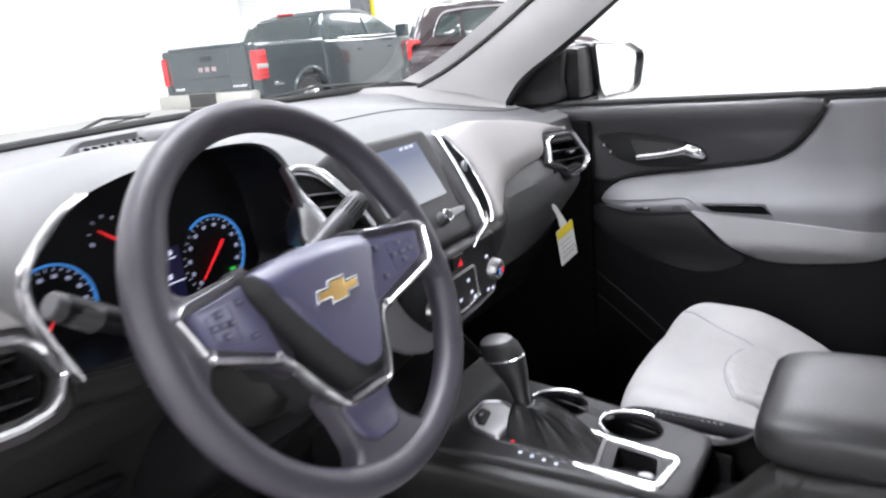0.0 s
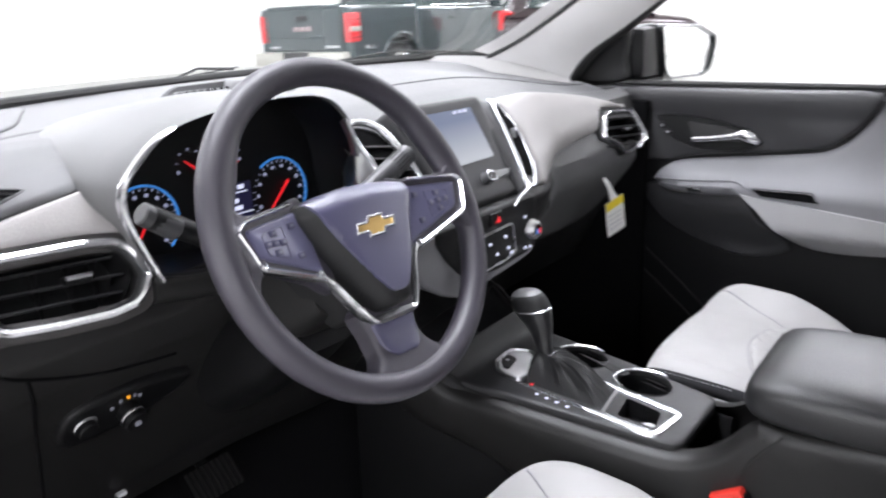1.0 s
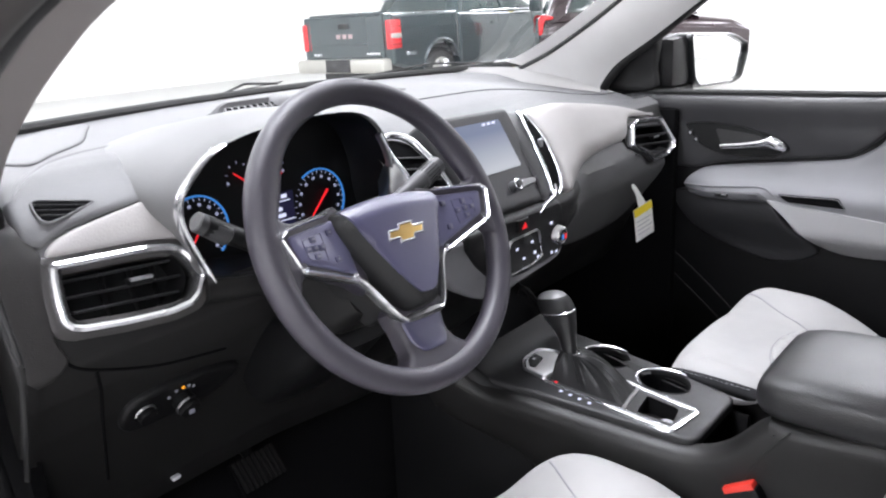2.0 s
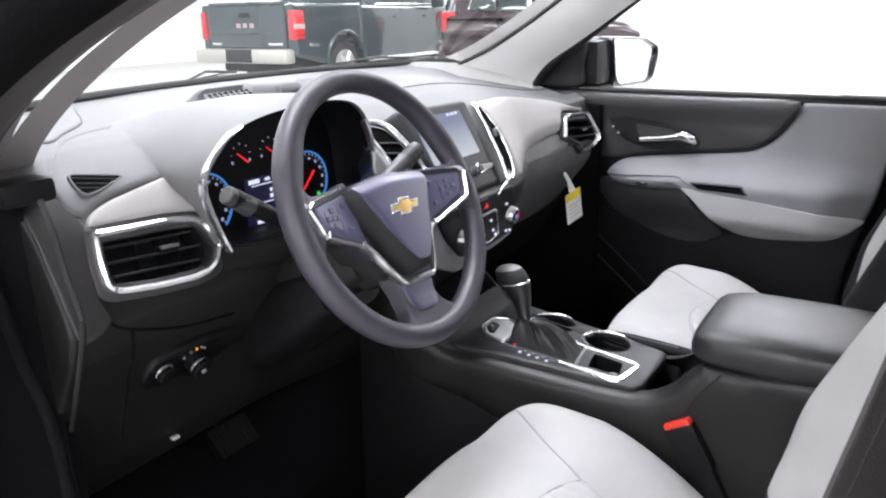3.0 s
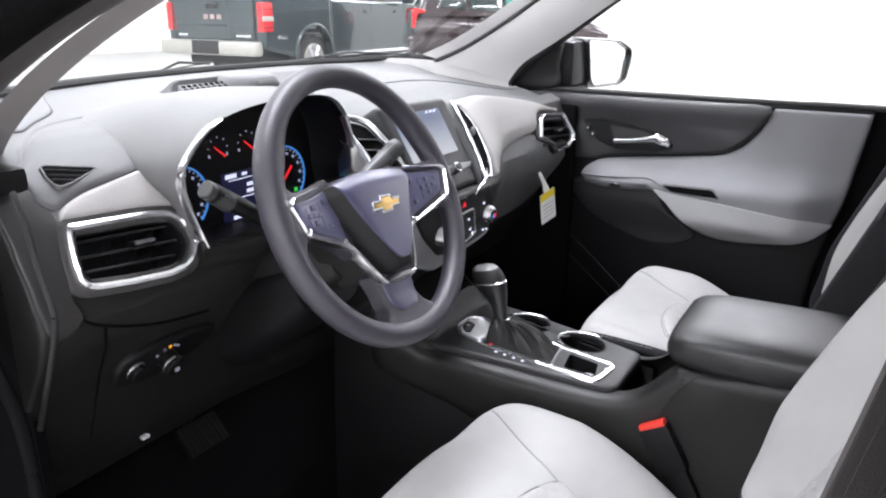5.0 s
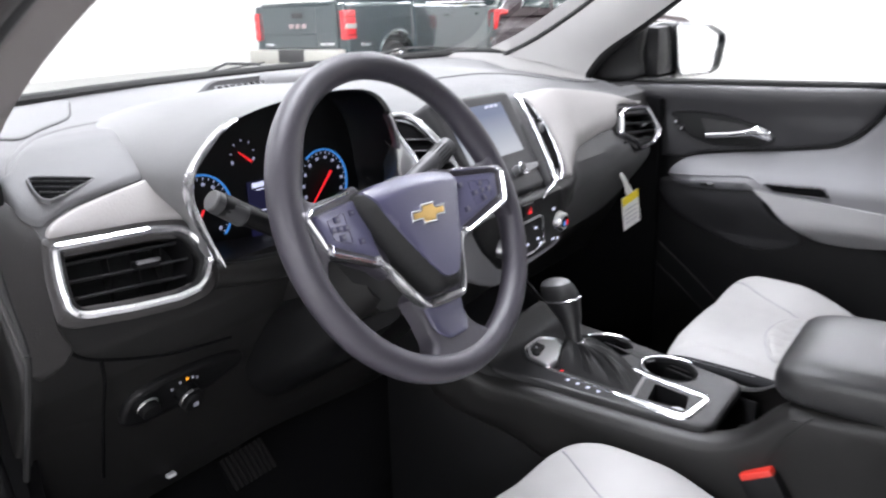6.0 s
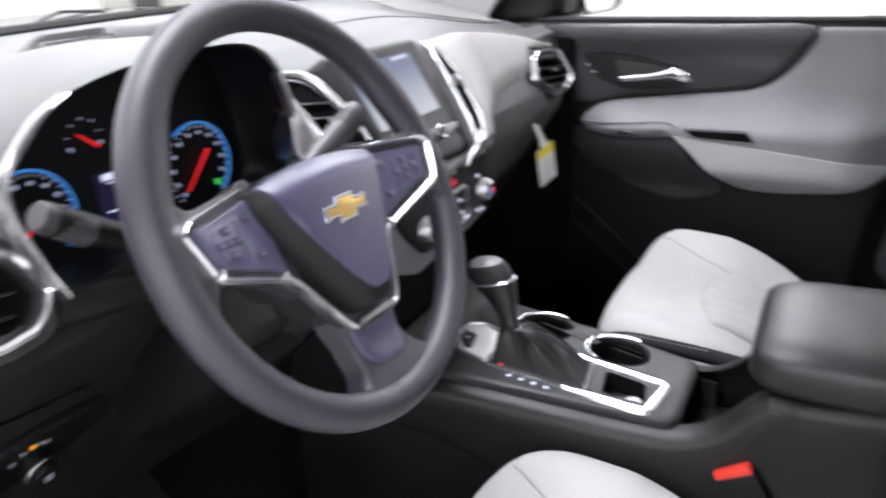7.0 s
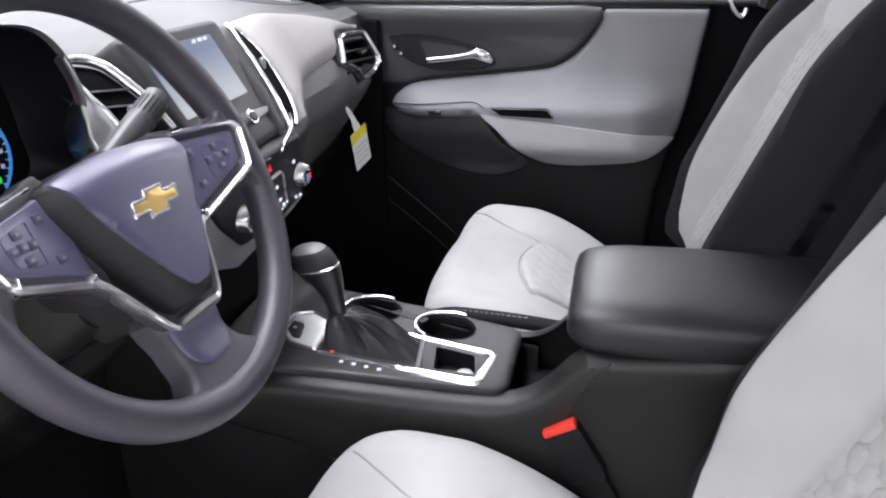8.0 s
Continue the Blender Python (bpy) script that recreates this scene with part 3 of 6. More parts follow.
            part("slot", puff(fillet([(x, y), (x + 0.0085, y), (x + 0.0095, y + 0.0068), (x + 0.0010, y + 0.0068)], 0.0015, 2), tipped, 0.0018, 0.0006, gap=0.01, back=0.001), CARPET, grille, "dark slot")
    wall = [flat_top(u, 0.934 - 0.02 * u, 0.007) for u in np.linspace(-0.262, -0.125, 12)]
    part("vent_back_wall", loft([[p + Vector((0, dy, dz)) for dy, dz in ((-0.004, -0.008), (0.002, -0.007 + 0.017 * step01(p.x, -0.262, -0.225)), (0.012, -0.007 + 0.017 * step01(p.x, -0.262, -0.225)), (0.012, -0.008))] for p in wall]), surface("dark_grey_vent_wall", (0.070, 0.070, 0.074), 0.6, relief=0.3), vent, "dark grey wall behind the grille")
    foot = fillet([(-0.158, 0.905), (-0.126, 0.872), (-0.062, 0.868), (-0.042, 0.905), (-0.06, 0.950), (-0.145, 0.950)], 0.008, 4)
    crown = lambda f, h: [flat_top(-0.100 + (p[0] + 0.100) * f, 0.915 + (p[1] - 0.915) * f, h) for p in foot]
    cover = part("light_sensor", loft([crown(1.0, -0.004), crown(0.97, 0.010), crown(0.90, 0.018), crown(0.80, 0.0205), crown(0.4, 0.0215)]), DASH_TOP, DASH, "grey raised sensor cover")
    part("lens", puff(fillet([(-0.028, -0.005), (0.028, -0.005), (0.022, 0.005), (-0.022, 0.005)], 0.003), plane(tuple(flat_top(-0.094, 0.8715, 0.010)), (1, -0.06, 0), (0, 0.40, 0.92)), 0.002, 0.001, gap=0.01), LID_GREY, cover, "dark grey lens")


dash_parts()


# ---- instrument cluster ----
def cluster():
    rim = [(-0.494, 0.990), (-0.513, 1.034), (-0.524, 1.068), (-0.517, 1.095), (-0.486, 1.122), (-0.440, 1.137), (-0.381, 1.145), (-0.304, 1.147), (-0.252, 1.140), (-0.222, 1.118), (-0.205, 1.081), (-0.198, 1.032), (-0.205, 0.982), (-0.34, 0.972)]
    o = curve(rim, 4, True)
    mid = np.mean(o, 0)
    at = lambda p, y, s=1.0, dz=0.0: Vector((mid[0] + (p[0] - mid[0]) * s, y, mid[1] + (p[1] - mid[1]) * s + dz))

    def ring(y, s, dz=0.0):
        ease = lambda p: 1 + (s - 1) * (step01(p[1], 1.03, 1.085) if s > 1 and p[0] < mid[0] else 1.0)
        return [at(p, y, ease(p), dz) for p in o]
    hood = loft([ring(0.612, 1.0), ring(0.606, 1.02), ring(0.609, 1.035), ring(0.64, 1.05), ring(0.70, 1.10, 0.0), ring(0.78, 1.14, -0.008), ring(0.86, 1.17, -0.022), ring(0.98, 1.22, -0.06)], caps=False)
    part("cluster_hood", hood, surface("hood_grained_plastic", (0.15, 0.15, 0.152), 0.5, relief=0.35, grain=700), DASH, "grey hood over the instruments")
    part("cluster_lip", tube(curve([(-0.505, 0.618, 0.978), (-0.43, 0.615, 0.965), (-0.34, 0.612, 0.960), (-0.26, 0.612, 0.963), (-0.20, 0.618, 0.978)], 6), 0.016, n=12), DASH_LOW, DASH, "charcoal lip below the gauges")
    bore = loft([ring(0.612, 1.0), ring(0.63, 0.985), ring(0.675, 0.96), ring(0.685, 0.9)], caps=False)
    part("cluster_bezel", bore, BLACK, DASH, "black bezel")
    dial = part("instrument_panel", puff([at(p, 0, 0.97).xz for p in o], lambda u, v, w: Vector((u, 0.682 - w, v)), 0.001, 0.001, gap=0.03), BLACK, DASH, "black instrument panel with lit gauges")
    S = lambda u, v, w: Vector((u, 0.6800 - w, v))
    # chrome sweep down the outer side, and a silver one on the inner side
    outer = [np.array(p) for p in curve([(-0.460, 1.136), (-0.492, 1.122), (-0.522, 1.094), (-0.529, 1.068), (-0.519, 1.034), (-0.498, 0.987)], 6)]
    part("outer_chrome", ribbon(outer, lambda u, v, w: Vector((u, 0.606 - w, v)), lambda t: lerp([(0.0, 0.002), (0.25, 0.008), (0.55, 0.0085), (0.85, 0.0055), (1.0, 0.003)], t), 0.006, closed=False), CHROME, DASH, "chrome sweep beside the gauges")
    inner = [np.array(p) for p in curve([(-0.205, 0.985), (-0.197, 1.032), (-0.203, 1.081), (-0.217, 1.112)], 6)]
    part("inner_chrome", ribbon(inner, lambda u, v, w: Vector((u, 0.609 - w, v)), 0.007, 0.005, closed=False), SATIN, DASH, "silver edge beside the gauges")

    def arc(c, r, a0, a1, width, mat, name, n=28):
        line = [np.array((c[0] + r * math.cos(radians(a)), c[1] + r * math.sin(radians(a)))) for a in np.linspace(a0, a1, n)]
        return part(name, ribbon(line, S, width, 0.002, closed=False, back=0.0005), mat, dial)

    def ticks(c, r, a0, a1, n, size):
        bm = bmesh.new()
        for a in np.linspace(a0, a1, n):
            q = radians(a)
            m = Matrix.Translation(S(c[0] + r * math.cos(q), c[1] + r * math.sin(q), 0.001)) @ Matrix.Rotation(-q, 4, "Y")
            box((0, 0, 0), (size[0], 0.0012, size[1]), 0, m=m, bm=bm)
        return bm

    def needle(c, a, r0, r1, wide):
        q = radians(a)
        d = Vector((math.cos(q), 0, math.sin(q)))
        p = Vector((c[0], 0.677, c[1]))
        return tube([p + d * r0, p + d * r1], wide, n=6, taper=lambda t: 1.2 - 0.6 * t)
    for c, r in (((-0.463, 1.027), 0.0435), ((-0.274, 1.023), 0.0455)):
        arc(c, r, -48, 125, 0.0024, LIT_BLUE, "blue_ring", 40)
        part("tick_marks", ticks(c, r - 0.005, -45, 225, 25, (0.003, 0.0007)), DIM_LIT, dial, flat=True)
        part("numerals", ticks(c, r - 0.0115, -45, 225, 12, (0.0034, 0.0040)), DIM_LIT, dial, flat=True)
    part("needle", needle((-0.274, 1.023), 226, -0.020, 0.030, 0.0016), LIT_RED, dial, "lit red needle")
    part("needle", needle((-0.463, 1.027), 236, -0.004, 0.022, 0.0013), LIT_RED, dial, "lit red needle")
    for c in ((-0.398, 1.082), (-0.345, 1.083)):
        part("tick_marks", ticks(c, 0.0165, 10, 170, 5, (0.0026, 0.0009)), DIM_LIT, dial, flat=True)
        for a in (-25, 205):
            part("symbol", ticks(c, 0.017, a, a, 1, (0.0026, 0.0036)), DIM_LIT, dial, flat=True)
        part("needle", needle((c[0] + 0.006, c[1] - 0.006), 142, -0.006, 0.017, 0.0013), LIT_RED, dial, "lit red needle")
    info = part("driver_display", box((0, 0, 0), (0.078, 0.002, 0.072), 0.001, m=Matrix.Translation((-0.357, 0.680, 1.012))), LIT_PANEL, dial, "dark blue trip display")
    for z, w in ((1.037, 0.06), (1.011, 0.072)):
        part("line", box((0, 0, 0), (w, 0.001, 0.0012), 0, m=Matrix.Translation((-0.355, 0.678, z))), LIT_WHITE, info, flat=True)
    for x, z, w, h in ((-0.38, 1.043, 0.02, 0.006), (-0.355, 1.043, 0.009, 0.004), (-0.334, 1.043, 0.009, 0.005), (-0.345, 1.027, 0.012, 0.005), (-0.343, 1.018, 0.018, 0.005), (-0.33, 0.985, 0.01, 0.005), (-0.37, 0.985, 0.02, 0.005)):
        part("reading", box((0, 0, 0), (w, 0.001, h), 0, m=Matrix.Translation((x, 0.678, z))), LIT_WHITE, info, flat=True)
    part("gear_light", box((0, 0, 0), (0.006, 0.001, 0.006), 0, m=Matrix.Translation((-0.252, 0.678, 1.0))), LIT_GREEN, dial, flat=True)


cluster()


# ---- centre stack ----
def centre_stack():
    # the touch screen in its dark surround, on a plane of its own
    P = plane((0, 0.585, 1.035), (1, 0, 0), (0, 0.519, 0.855))
    surround = fillet([(-0.126, 0.086), (0.086, 0.082), (0.080, -0.040), (0.074, -0.083), (-0.094, -0.083), (-0.114, -0.02)], 0.014)
    sur = part("display_surround", puff(surround, P, 0.010, 0.009, gap=0.02, back=0.06), SURROUND, DASH, "dark grey screen surround")
    part("touch_screen", puff(fillet([(-0.098, 0.066), (0.048, 0.064), (0.047, -0.020), (-0.098, -0.020)], 0.004), P, 0.0112, 0.001, gap=0.03, back=0.0), SCREEN, sur, "lit grey touch screen")
    for x in (0.004, 0.017, 0.029):
        part("status_icon", box((0, 0, 0), (0.008, 0.001, 0.004), 0, m=Matrix.Translation(P(x, 0.059, 0.0122))), LIT_WHITE, sur, flat=True)
    part("button_bar", puff(fillet([(0.004, -0.038), (0.066, -0.043), (0.060, -0.055), (0.004, -0.058)], 0.005), P, 0.015, 0.004, gap=0.02, back=0.0), surface("grey_button_plastic", (0.17, 0.17, 0.175), 0.4, relief=0.15), sur, "grey button bar")
    part("volume_knob", rod(P(0.002, -0.049, 0.008), P(0.002, -0.049, 0.024), 0.0095), SATIN, sur, "silver volume knob")
    part("knob_face", rod(P(0.002, -0.049, 0.0235), P(0.002, -0.049, 0.0255), 0.0070), DASH_LOW, sur)
    # chrome-edged slim vents on both sides of the screen
    outer = [(0.132, 1.083), (0.1365, 1.070), (0.135, 1.045), (0.130, 1.020), (0.121, 0.995), (0.109, 0.975), (0.096, 0.966)]
    inner = [(0.127, 1.085), (0.112, 1.067), (0.102, 1.046), (0.094, 1.018), (0.085, 0.990), (0.079, 0.970)]
    v = part("centre_vent", puff(curve(outer[:6] + inner[::-1], 4, True), dash, 0.0105, 0.003, gap=0.01, back=0.02), CARPET, DASH, "slim black vent with chrome edges")
    for line, thick in ((outer, 0.0027), (inner, 0.0033)):
        part("chrome_edge", tube([dash(p[0], p[1], 0.011) for p in curve(line, 6)], thick, n=12), CHROME, v, "bright chrome edge")
    part("surround_cheek", puff(curve([(0.125, 1.086), (0.112, 1.067), (0.102, 1.046), (0.094, 1.018), (0.085, 0.990), (0.079, 0.970), (0.060, 0.966), (0.062, 1.0), (0.068, 1.05), (0.080, 1.088)], 3, True), dash, 0.009, 0.003, gap=0.012, back=0.03), SURROUND, sur, "dark grey cheek of the surround")
    part("vent_tab", box((0, 0, 0), (0.009, 0.006, 0.016), 0.002, m=Matrix.Translation(dash(0.116, 1.040, 0.012))), SATIN, v)
    # the vent beside the gauges: a chrome bow, dark slats and a silver cheek
    bow = [(-0.188, 1.083), (-0.178, 1.0875), (-0.165, 1.088), (-0.1515, 1.0835), (-0.1445, 1.0735), (-0.140, 1.056), (-0.1365, 1.038), (-0.134, 1.018)]
    cheek = [(-0.190, 1.0815), (-0.191, 1.060), (-0.188, 1.040), (-0.186, 1.015)]
    v = part("centre_vent", puff(curve(bow[1:] + cheek[::-1], 4, True), dash, 0.006, 0.002, gap=0.01, back=0.02), CARPET, DASH, "rounded black vent under a chrome bow")
    part("chrome_bow", tube([dash(p[0], p[1], 0.012) for p in curve(bow, 6)], 0.0046, n=12, taper=lambda t: 0.7 + 0.45 * math.sin(math.pi * t)), CHROME, v, "bright chrome bow")
    part("chrome_edge", tube([dash(p[0], p[1], 0.011) for p in curve(cheek, 6)], 0.0030, n=10), CHROME, v)
    for k in range(4):
        a = 1.066 - 0.014 * k
        part("slat", tube([dash(-0.188 + 0.0005 * k, a, 0.009), dash(-0.143 + 0.001 * k, a - 0.006, 0.009)], 0.0030, n=8, squash=0.4), SLAT, v)
    part("vent_tab", box((0, 0, 0), (0.010, 0.006, 0.006), 0.002, m=Matrix.Translation(dash(-0.163, 1.045, 0.012))), SATIN, v)
    part("silver_cheek", puff(fillet([(-0.188, 1.084), (-0.2065, 1.060), (-0.221, 1.034), (-0.223, 1.000), (-0.184, 1.000), (-0.188, 1.040)], 0.004), dash, 0.010, 0.004, gap=0.012, back=0.03), SATIN, DASH, "satin silver cheek between gauges and vent")
    tail = [np.array(p) for p in curve([(0.100, -0.070), (0.093, -0.080), (0.076, -0.0895), (0.046, -0.0965), (0.024, -0.1045)], 5)]
    part("chrome_tail", ribbon(tail, lambda u, v, w: P(u, v, w + 0.010), lambda t: -0.0080 + 0.003 * t, 0.009, closed=False, back=0.02), CHROME, sur, "chrome sweep below the screen")
    # climate panel on its undercut plane
    Q = plane((-0.008, 0.532, 0.905), (1, 0, 0), (0, -0.1, 0.995))
    grey = fillet([(-0.20, 0.052), (-0.205, 0.036), (-0.172, -0.012), (-0.128, -0.041), (-0.080, -0.060), (0.020, -0.052), (0.072, -0.048), (0.112, -0.041), (0.121, -0.008), (0.106, 0.044), (0.09, 0.050)], 0.010)
    part("stack_surround", puff(grey, Q, 0.004, 0.006, gap=0.02, back=0.10), DOOR_GREY, DASH, "light ash-grey surround of the climate panel")
    clim = fillet([(-0.148, 0.060), (-0.153, 0.042), (-0.125, 0.008), (-0.076, -0.034), (0.0, -0.040), (0.066, -0.037), (0.104, -0.032), (0.113, -0.006), (0.100, 0.050), (0.09, 0.060)], 0.010)
    c = part("climate_panel", puff(clim, Q, 0.009, 0.005, gap=0.02, back=0.03), BLACK, DASH, "black climate control panel")
    part("hazard_button", box((0, 0, 0), (0.030, 0.006, 0.018), 0.002, m=Matrix.Translation(Q(-0.017, 0.046, 0.010))), BLACK, c)
    tri = bmesh.new()
    tri.faces.new([tri.verts.new(Q(x, z, 0.0150)) for x, z in ((-0.024, 0.041), (-0.010, 0.041), (-0.017, 0.052))])
    part("hazard_mark", tri, LIT_RED, c, "red warning triangle")
    for x in (-0.079, 0.086):
        k = part("temperature_knob", rod(Q(x, 0.004, 0.004), Q(x, 0.004, 0.022), 0.0165, 0.0145), SATIN, c, "silver temperature knob")
        part("knob_face", rod(Q(x, 0.004, 0.0215), Q(x, 0.004, 0.0235), 0.0105), GLOSS_BLACK, k)
        for dx, mat in ((-0.004, LIT_BLUE), (0.004, LIT_RED)):
            part("knob_mark", box((0, 0, 0), (0.005, 0.001, 0.008), 0, m=Matrix.Translation(Q(x + dx, 0.004, 0.0240))), mat, k, flat=True)
    frame_line = fillet([(-0.050, 0.028), (0.030, 0.030), (0.046, -0.022), (0.010, -0.030), (-0.050, -0.030), (-0.058, -0.01)], 0.008)
    part("screen_frame", ribbon(frame_line, Q, 0.004, 0.013), SATIN, c, "silver frame of the small climate screen")
    part("climate_screen", puff([np.array((-0.005 + (p[0] + 0.005) * 0.93, (p[1]) * 0.9)) for p in frame_line], Q, 0.0105, 0.001, gap=0.03, back=0.0), BLACK, c)
    for x, z in ((-0.03, 0.010), (-0.010, -0.010), (0.010, 0.012), (0.020, -0.008), (0.030, -0.018), (0.062, 0.030), (0.070, -0.022), (0.084, -0.024)):
        part("marking", box((0, 0, 0), (0.006, 0.001, 0.004), 0, m=Matrix.Translation(Q(x, z, 0.0122))), LIT_WHITE, c, flat=True)
    # headlamp switch plate by the driver's knee
    o = curve([(-0.605, 0.85), (-0.585, 0.872), (-0.52, 0.876), (-0.455, 0.862), (-0.458, 0.842), (-0.52, 0.822), (-0.59, 0.823)], 5, True)
    p = part("lamp_switch_plate", puff(o, dash, 0.006, 0.006, gap=0.012), BLACK, DASH, "black headlamp switch plate")
    part("dimmer", rod(dash(-0.578, 0.85, 0.004), dash(-0.578, 0.85, 0.016), 0.011), BLACK, p)
    part("dimmer_ring", rod(dash(-0.578, 0.85, 0.006), dash(-0.578, 0.85, 0.009), 0.0130), SATIN, p)
    part("lamp_knob", rod(dash(-0.530, 0.845, 0.004), dash(-0.530, 0.845, 0.026), 0.0135), BLACK, p)
    part("knob_ring", rod(dash(-0.530, 0.845, 0.015), dash(-0.530, 0.845, 0.02), 0.0142), SATIN, p)
    part("knob_mark", box((0, 0, 0), (0.007, 0.001, 0.007), 0, m=Matrix.Translation(dash(-0.530, 0.845, 0.0265))), DIM_MARK, p, flat=True)
    for k, a in enumerate((50, 70, 90, 112, 140)):
        q = radians(a)
        part("marking", box((0, 0, 0), (0.0035, 0.001, 0.003), 0, m=Matrix.Translation(dash(-0.533 + 0.022 * math.cos(q), 0.845 + 0.021 * math.sin(q), 0.0075))), LIT_AMBER if k == 2 else DIM_MARK, p, flat=True)


centre_stack()

# ---- steering wheel ----
HUB, TIP, SPIN = Vector((-0.349, 0.466, 1.028)), radians(25.0), radians(2.8)


def wheel_frame():
    ux = Vector((1, 0, 0))
    uy = Vector((0, math.sin(TIP), math.cos(TIP)))
    a, b = ux * math.cos(SPIN) - uy * math.sin(SPIN), ux * math.sin(SPIN) + uy * math.cos(SPIN)
    return plane(HUB, a, b)


WF = wheel_frame()


def mirrored(pts):
    return [(-x, y) for x, y in reversed(pts)]


def steering_wheel():
    W = thing("steering_wheel", HUB, "dark three-spoke steering wheel with a gold emblem", "steering wheel")
    R = 0.1675
    ex, ey, ez = (WF(1, 0, 0) - WF(0, 0, 0)), (WF(0, 1, 0) - WF(0, 0, 0)), (WF(0, 0, 1) - WF(0, 0, 0))
    WTURN = Matrix((ex, ey, ez)).transposed().to_4x4()
    # the spokes fall away from the rim to the hub
    dish = lambda u: -0.010 + 0.019 * min(1.0, max(0.0, (abs(u) - 0.070) / 0.080))
    SP = lambda u, v, w: WF(u, v, w + dish(u))

    def rim(u, v):
        a, q = 2 * math.pi * u, 2 * math.pi * v
        deg = math.degrees(a) % 360
        near = lambda c, wide: math.exp(-(((deg - c + 180) % 360 - 180) / wide) ** 2)
        thumb = 0.0065 * (near(27, 12) + near(153, 12))
        thumb += 0.0050 * (near(2, 13) + near(178, 13))
        c = math.cos(q)
        r1 = 0.0148 + (thumb * (0.5 - 0.5 * c) if c < 0.4 else thumb * 0.3 * (1 - c) / 0.6)
        r2 = 0.0160
        return WF((R + r1 * c) * math.cos(a), (R + r1 * c) * math.sin(a), r2 * math.sin(q))
    bm = bmesh.new()
    n, k = 168, 22
    rows = [[bm.verts.new(rim(i / n, j / k)) for j in range(k)] for i in range(n)]
    for i in range(n):
        for j in range(k):
            bm.faces.new((rows[i][j], rows[(i + 1) % n][j], rows[(i + 1) % n][(j + 1) % k], rows[i][(j + 1) % k]))
    part("rim", bm, WHEEL_SKIN, W, "dark grained rim")
    # airbag cover: a flat face with falling flanks and a rolled top edge
    pad = fillet([(-0.087, 0.034), (-0.045, 0.0405), (0, 0.0425), (0.045, 0.0405), (0.087, 0.034), (0.076, 0.006), (0.057, -0.030), (0.036, -0.068), (0.022, -0.0905), (-0.022, -0.0905), (-0.036, -0.068), (-0.057, -0.030), (-0.076, 0.006)], [0.006, 0.02, 0.02, 0.02, 0.006, 0.02, 0.02, 0.02, 0.008, 0.008, 0.02, 0.02, 0.02])

    def crown(u, v):
        d_side = -((abs(u) - 0.087) * 0.891 - (v - 0.034) * 0.454)
        d_top = 0.0425 - 1.2 * u * u - v
        d_low = v + 0.0905
        return 0.006 * max(0.0, 1 - (u / 0.09) ** 2) - 1.25 * max(0.0, 0.0135 - d_side) - 0.016 * max(0.0, 1 - d_top / 0.021) ** 1.7 - 0.010 * max(0.0, 1 - d_low / 0.012) ** 2
    # one plastic in two colours: black for shaded flanks, blue for the lit face
    hub = part("airbag_cover", puff(pad, lambda u, v, w: WF(u, v, w - 0.007), 0.0215, 0.005, gap=0.0045, back=0.014, dome=crown), BLACK_SOFT, W, "smooth airbag cover, shade of its flanks coloured black")
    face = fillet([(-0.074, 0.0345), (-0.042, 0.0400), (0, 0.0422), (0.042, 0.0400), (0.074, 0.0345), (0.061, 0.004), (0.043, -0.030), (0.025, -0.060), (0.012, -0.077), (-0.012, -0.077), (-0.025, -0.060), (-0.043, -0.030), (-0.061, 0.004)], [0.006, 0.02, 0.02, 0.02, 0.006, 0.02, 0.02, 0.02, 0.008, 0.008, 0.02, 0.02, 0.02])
    part("cover_face", puff(face, lambda u, v, w: WF(u, v, w - 0.007), 0.0232, 0.002, gap=0.0045, back=0.0, dome=crown), HUB_SKIN, hub, "smooth lit face of the cover, tinted with reflected blue")
    bow = [(-0.027, -0.0045), (-0.0235, 0.0060), (-0.0100, 0.0060), (-0.0085, 0.0105), (0.0125, 0.0105), (0.0115, 0.0060), (0.027, 0.0060), (0.0235, -0.0045), (0.0100, -0.0045), (0.0085, -0.0090), (-0.0125, -0.0090), (-0.0115, -0.0045)]
    bow = [(x - 0.003, y - 0.007) for x, y in bow]
    part("emblem_edge", ribbon(fillet(bow, 0.0008, 2), lambda u, v, w: WF(u * 1.10 - 0.0003, v * 1.16 + 0.001, w + 0.0208), 0.003, 0.003, gap=0.006, back=0.005), CHROME, hub, "chrome edge of the emblem")
    part("emblem", puff(fillet(bow, 0.0008, 2), lambda u, v, w: WF(u, v, w + 0.0208), 0.0022, 0.001, gap=0.006, back=0.005), GOLD, hub, "gold cross-shaped emblem")
    part("hub_housing", puff([(x * 1.0, y * 0.98 - 0.004) for x, y in pad], lambda u, v, w: WF(u, v, -0.055 + w), 0.040, 0.020, gap=0.016, back=0.02), BLACK_SOFT, W, "dark housing behind the airbag cover")
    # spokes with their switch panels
    # bluish gloss of the panels is put into their base colour
    switch_skin = surface("blue_sheen_switch_panel", (0.125, 0.122, 0.20), 0.30, relief=0.1)
    for side in (-1, 1):
        f = (lambda pts: [tuple(p) for p in pts]) if side > 0 else (lambda pts: mirrored([tuple(p) for p in pts]))
        spoke = curve([(0.058, 0.037), (0.085, 0.0385), (0.112, 0.036), (0.135, 0.034), (0.148, 0.042), (0.157, 0.060), (0.1655, 0.03), (0.168, -0.01), (0.157, -0.058), (0.150, -0.036), (0.141, -0.0225), (0.122, -0.0215), (0.098, -0.0315), (0.076, -0.0405), (0.052, -0.052)], 4, True)
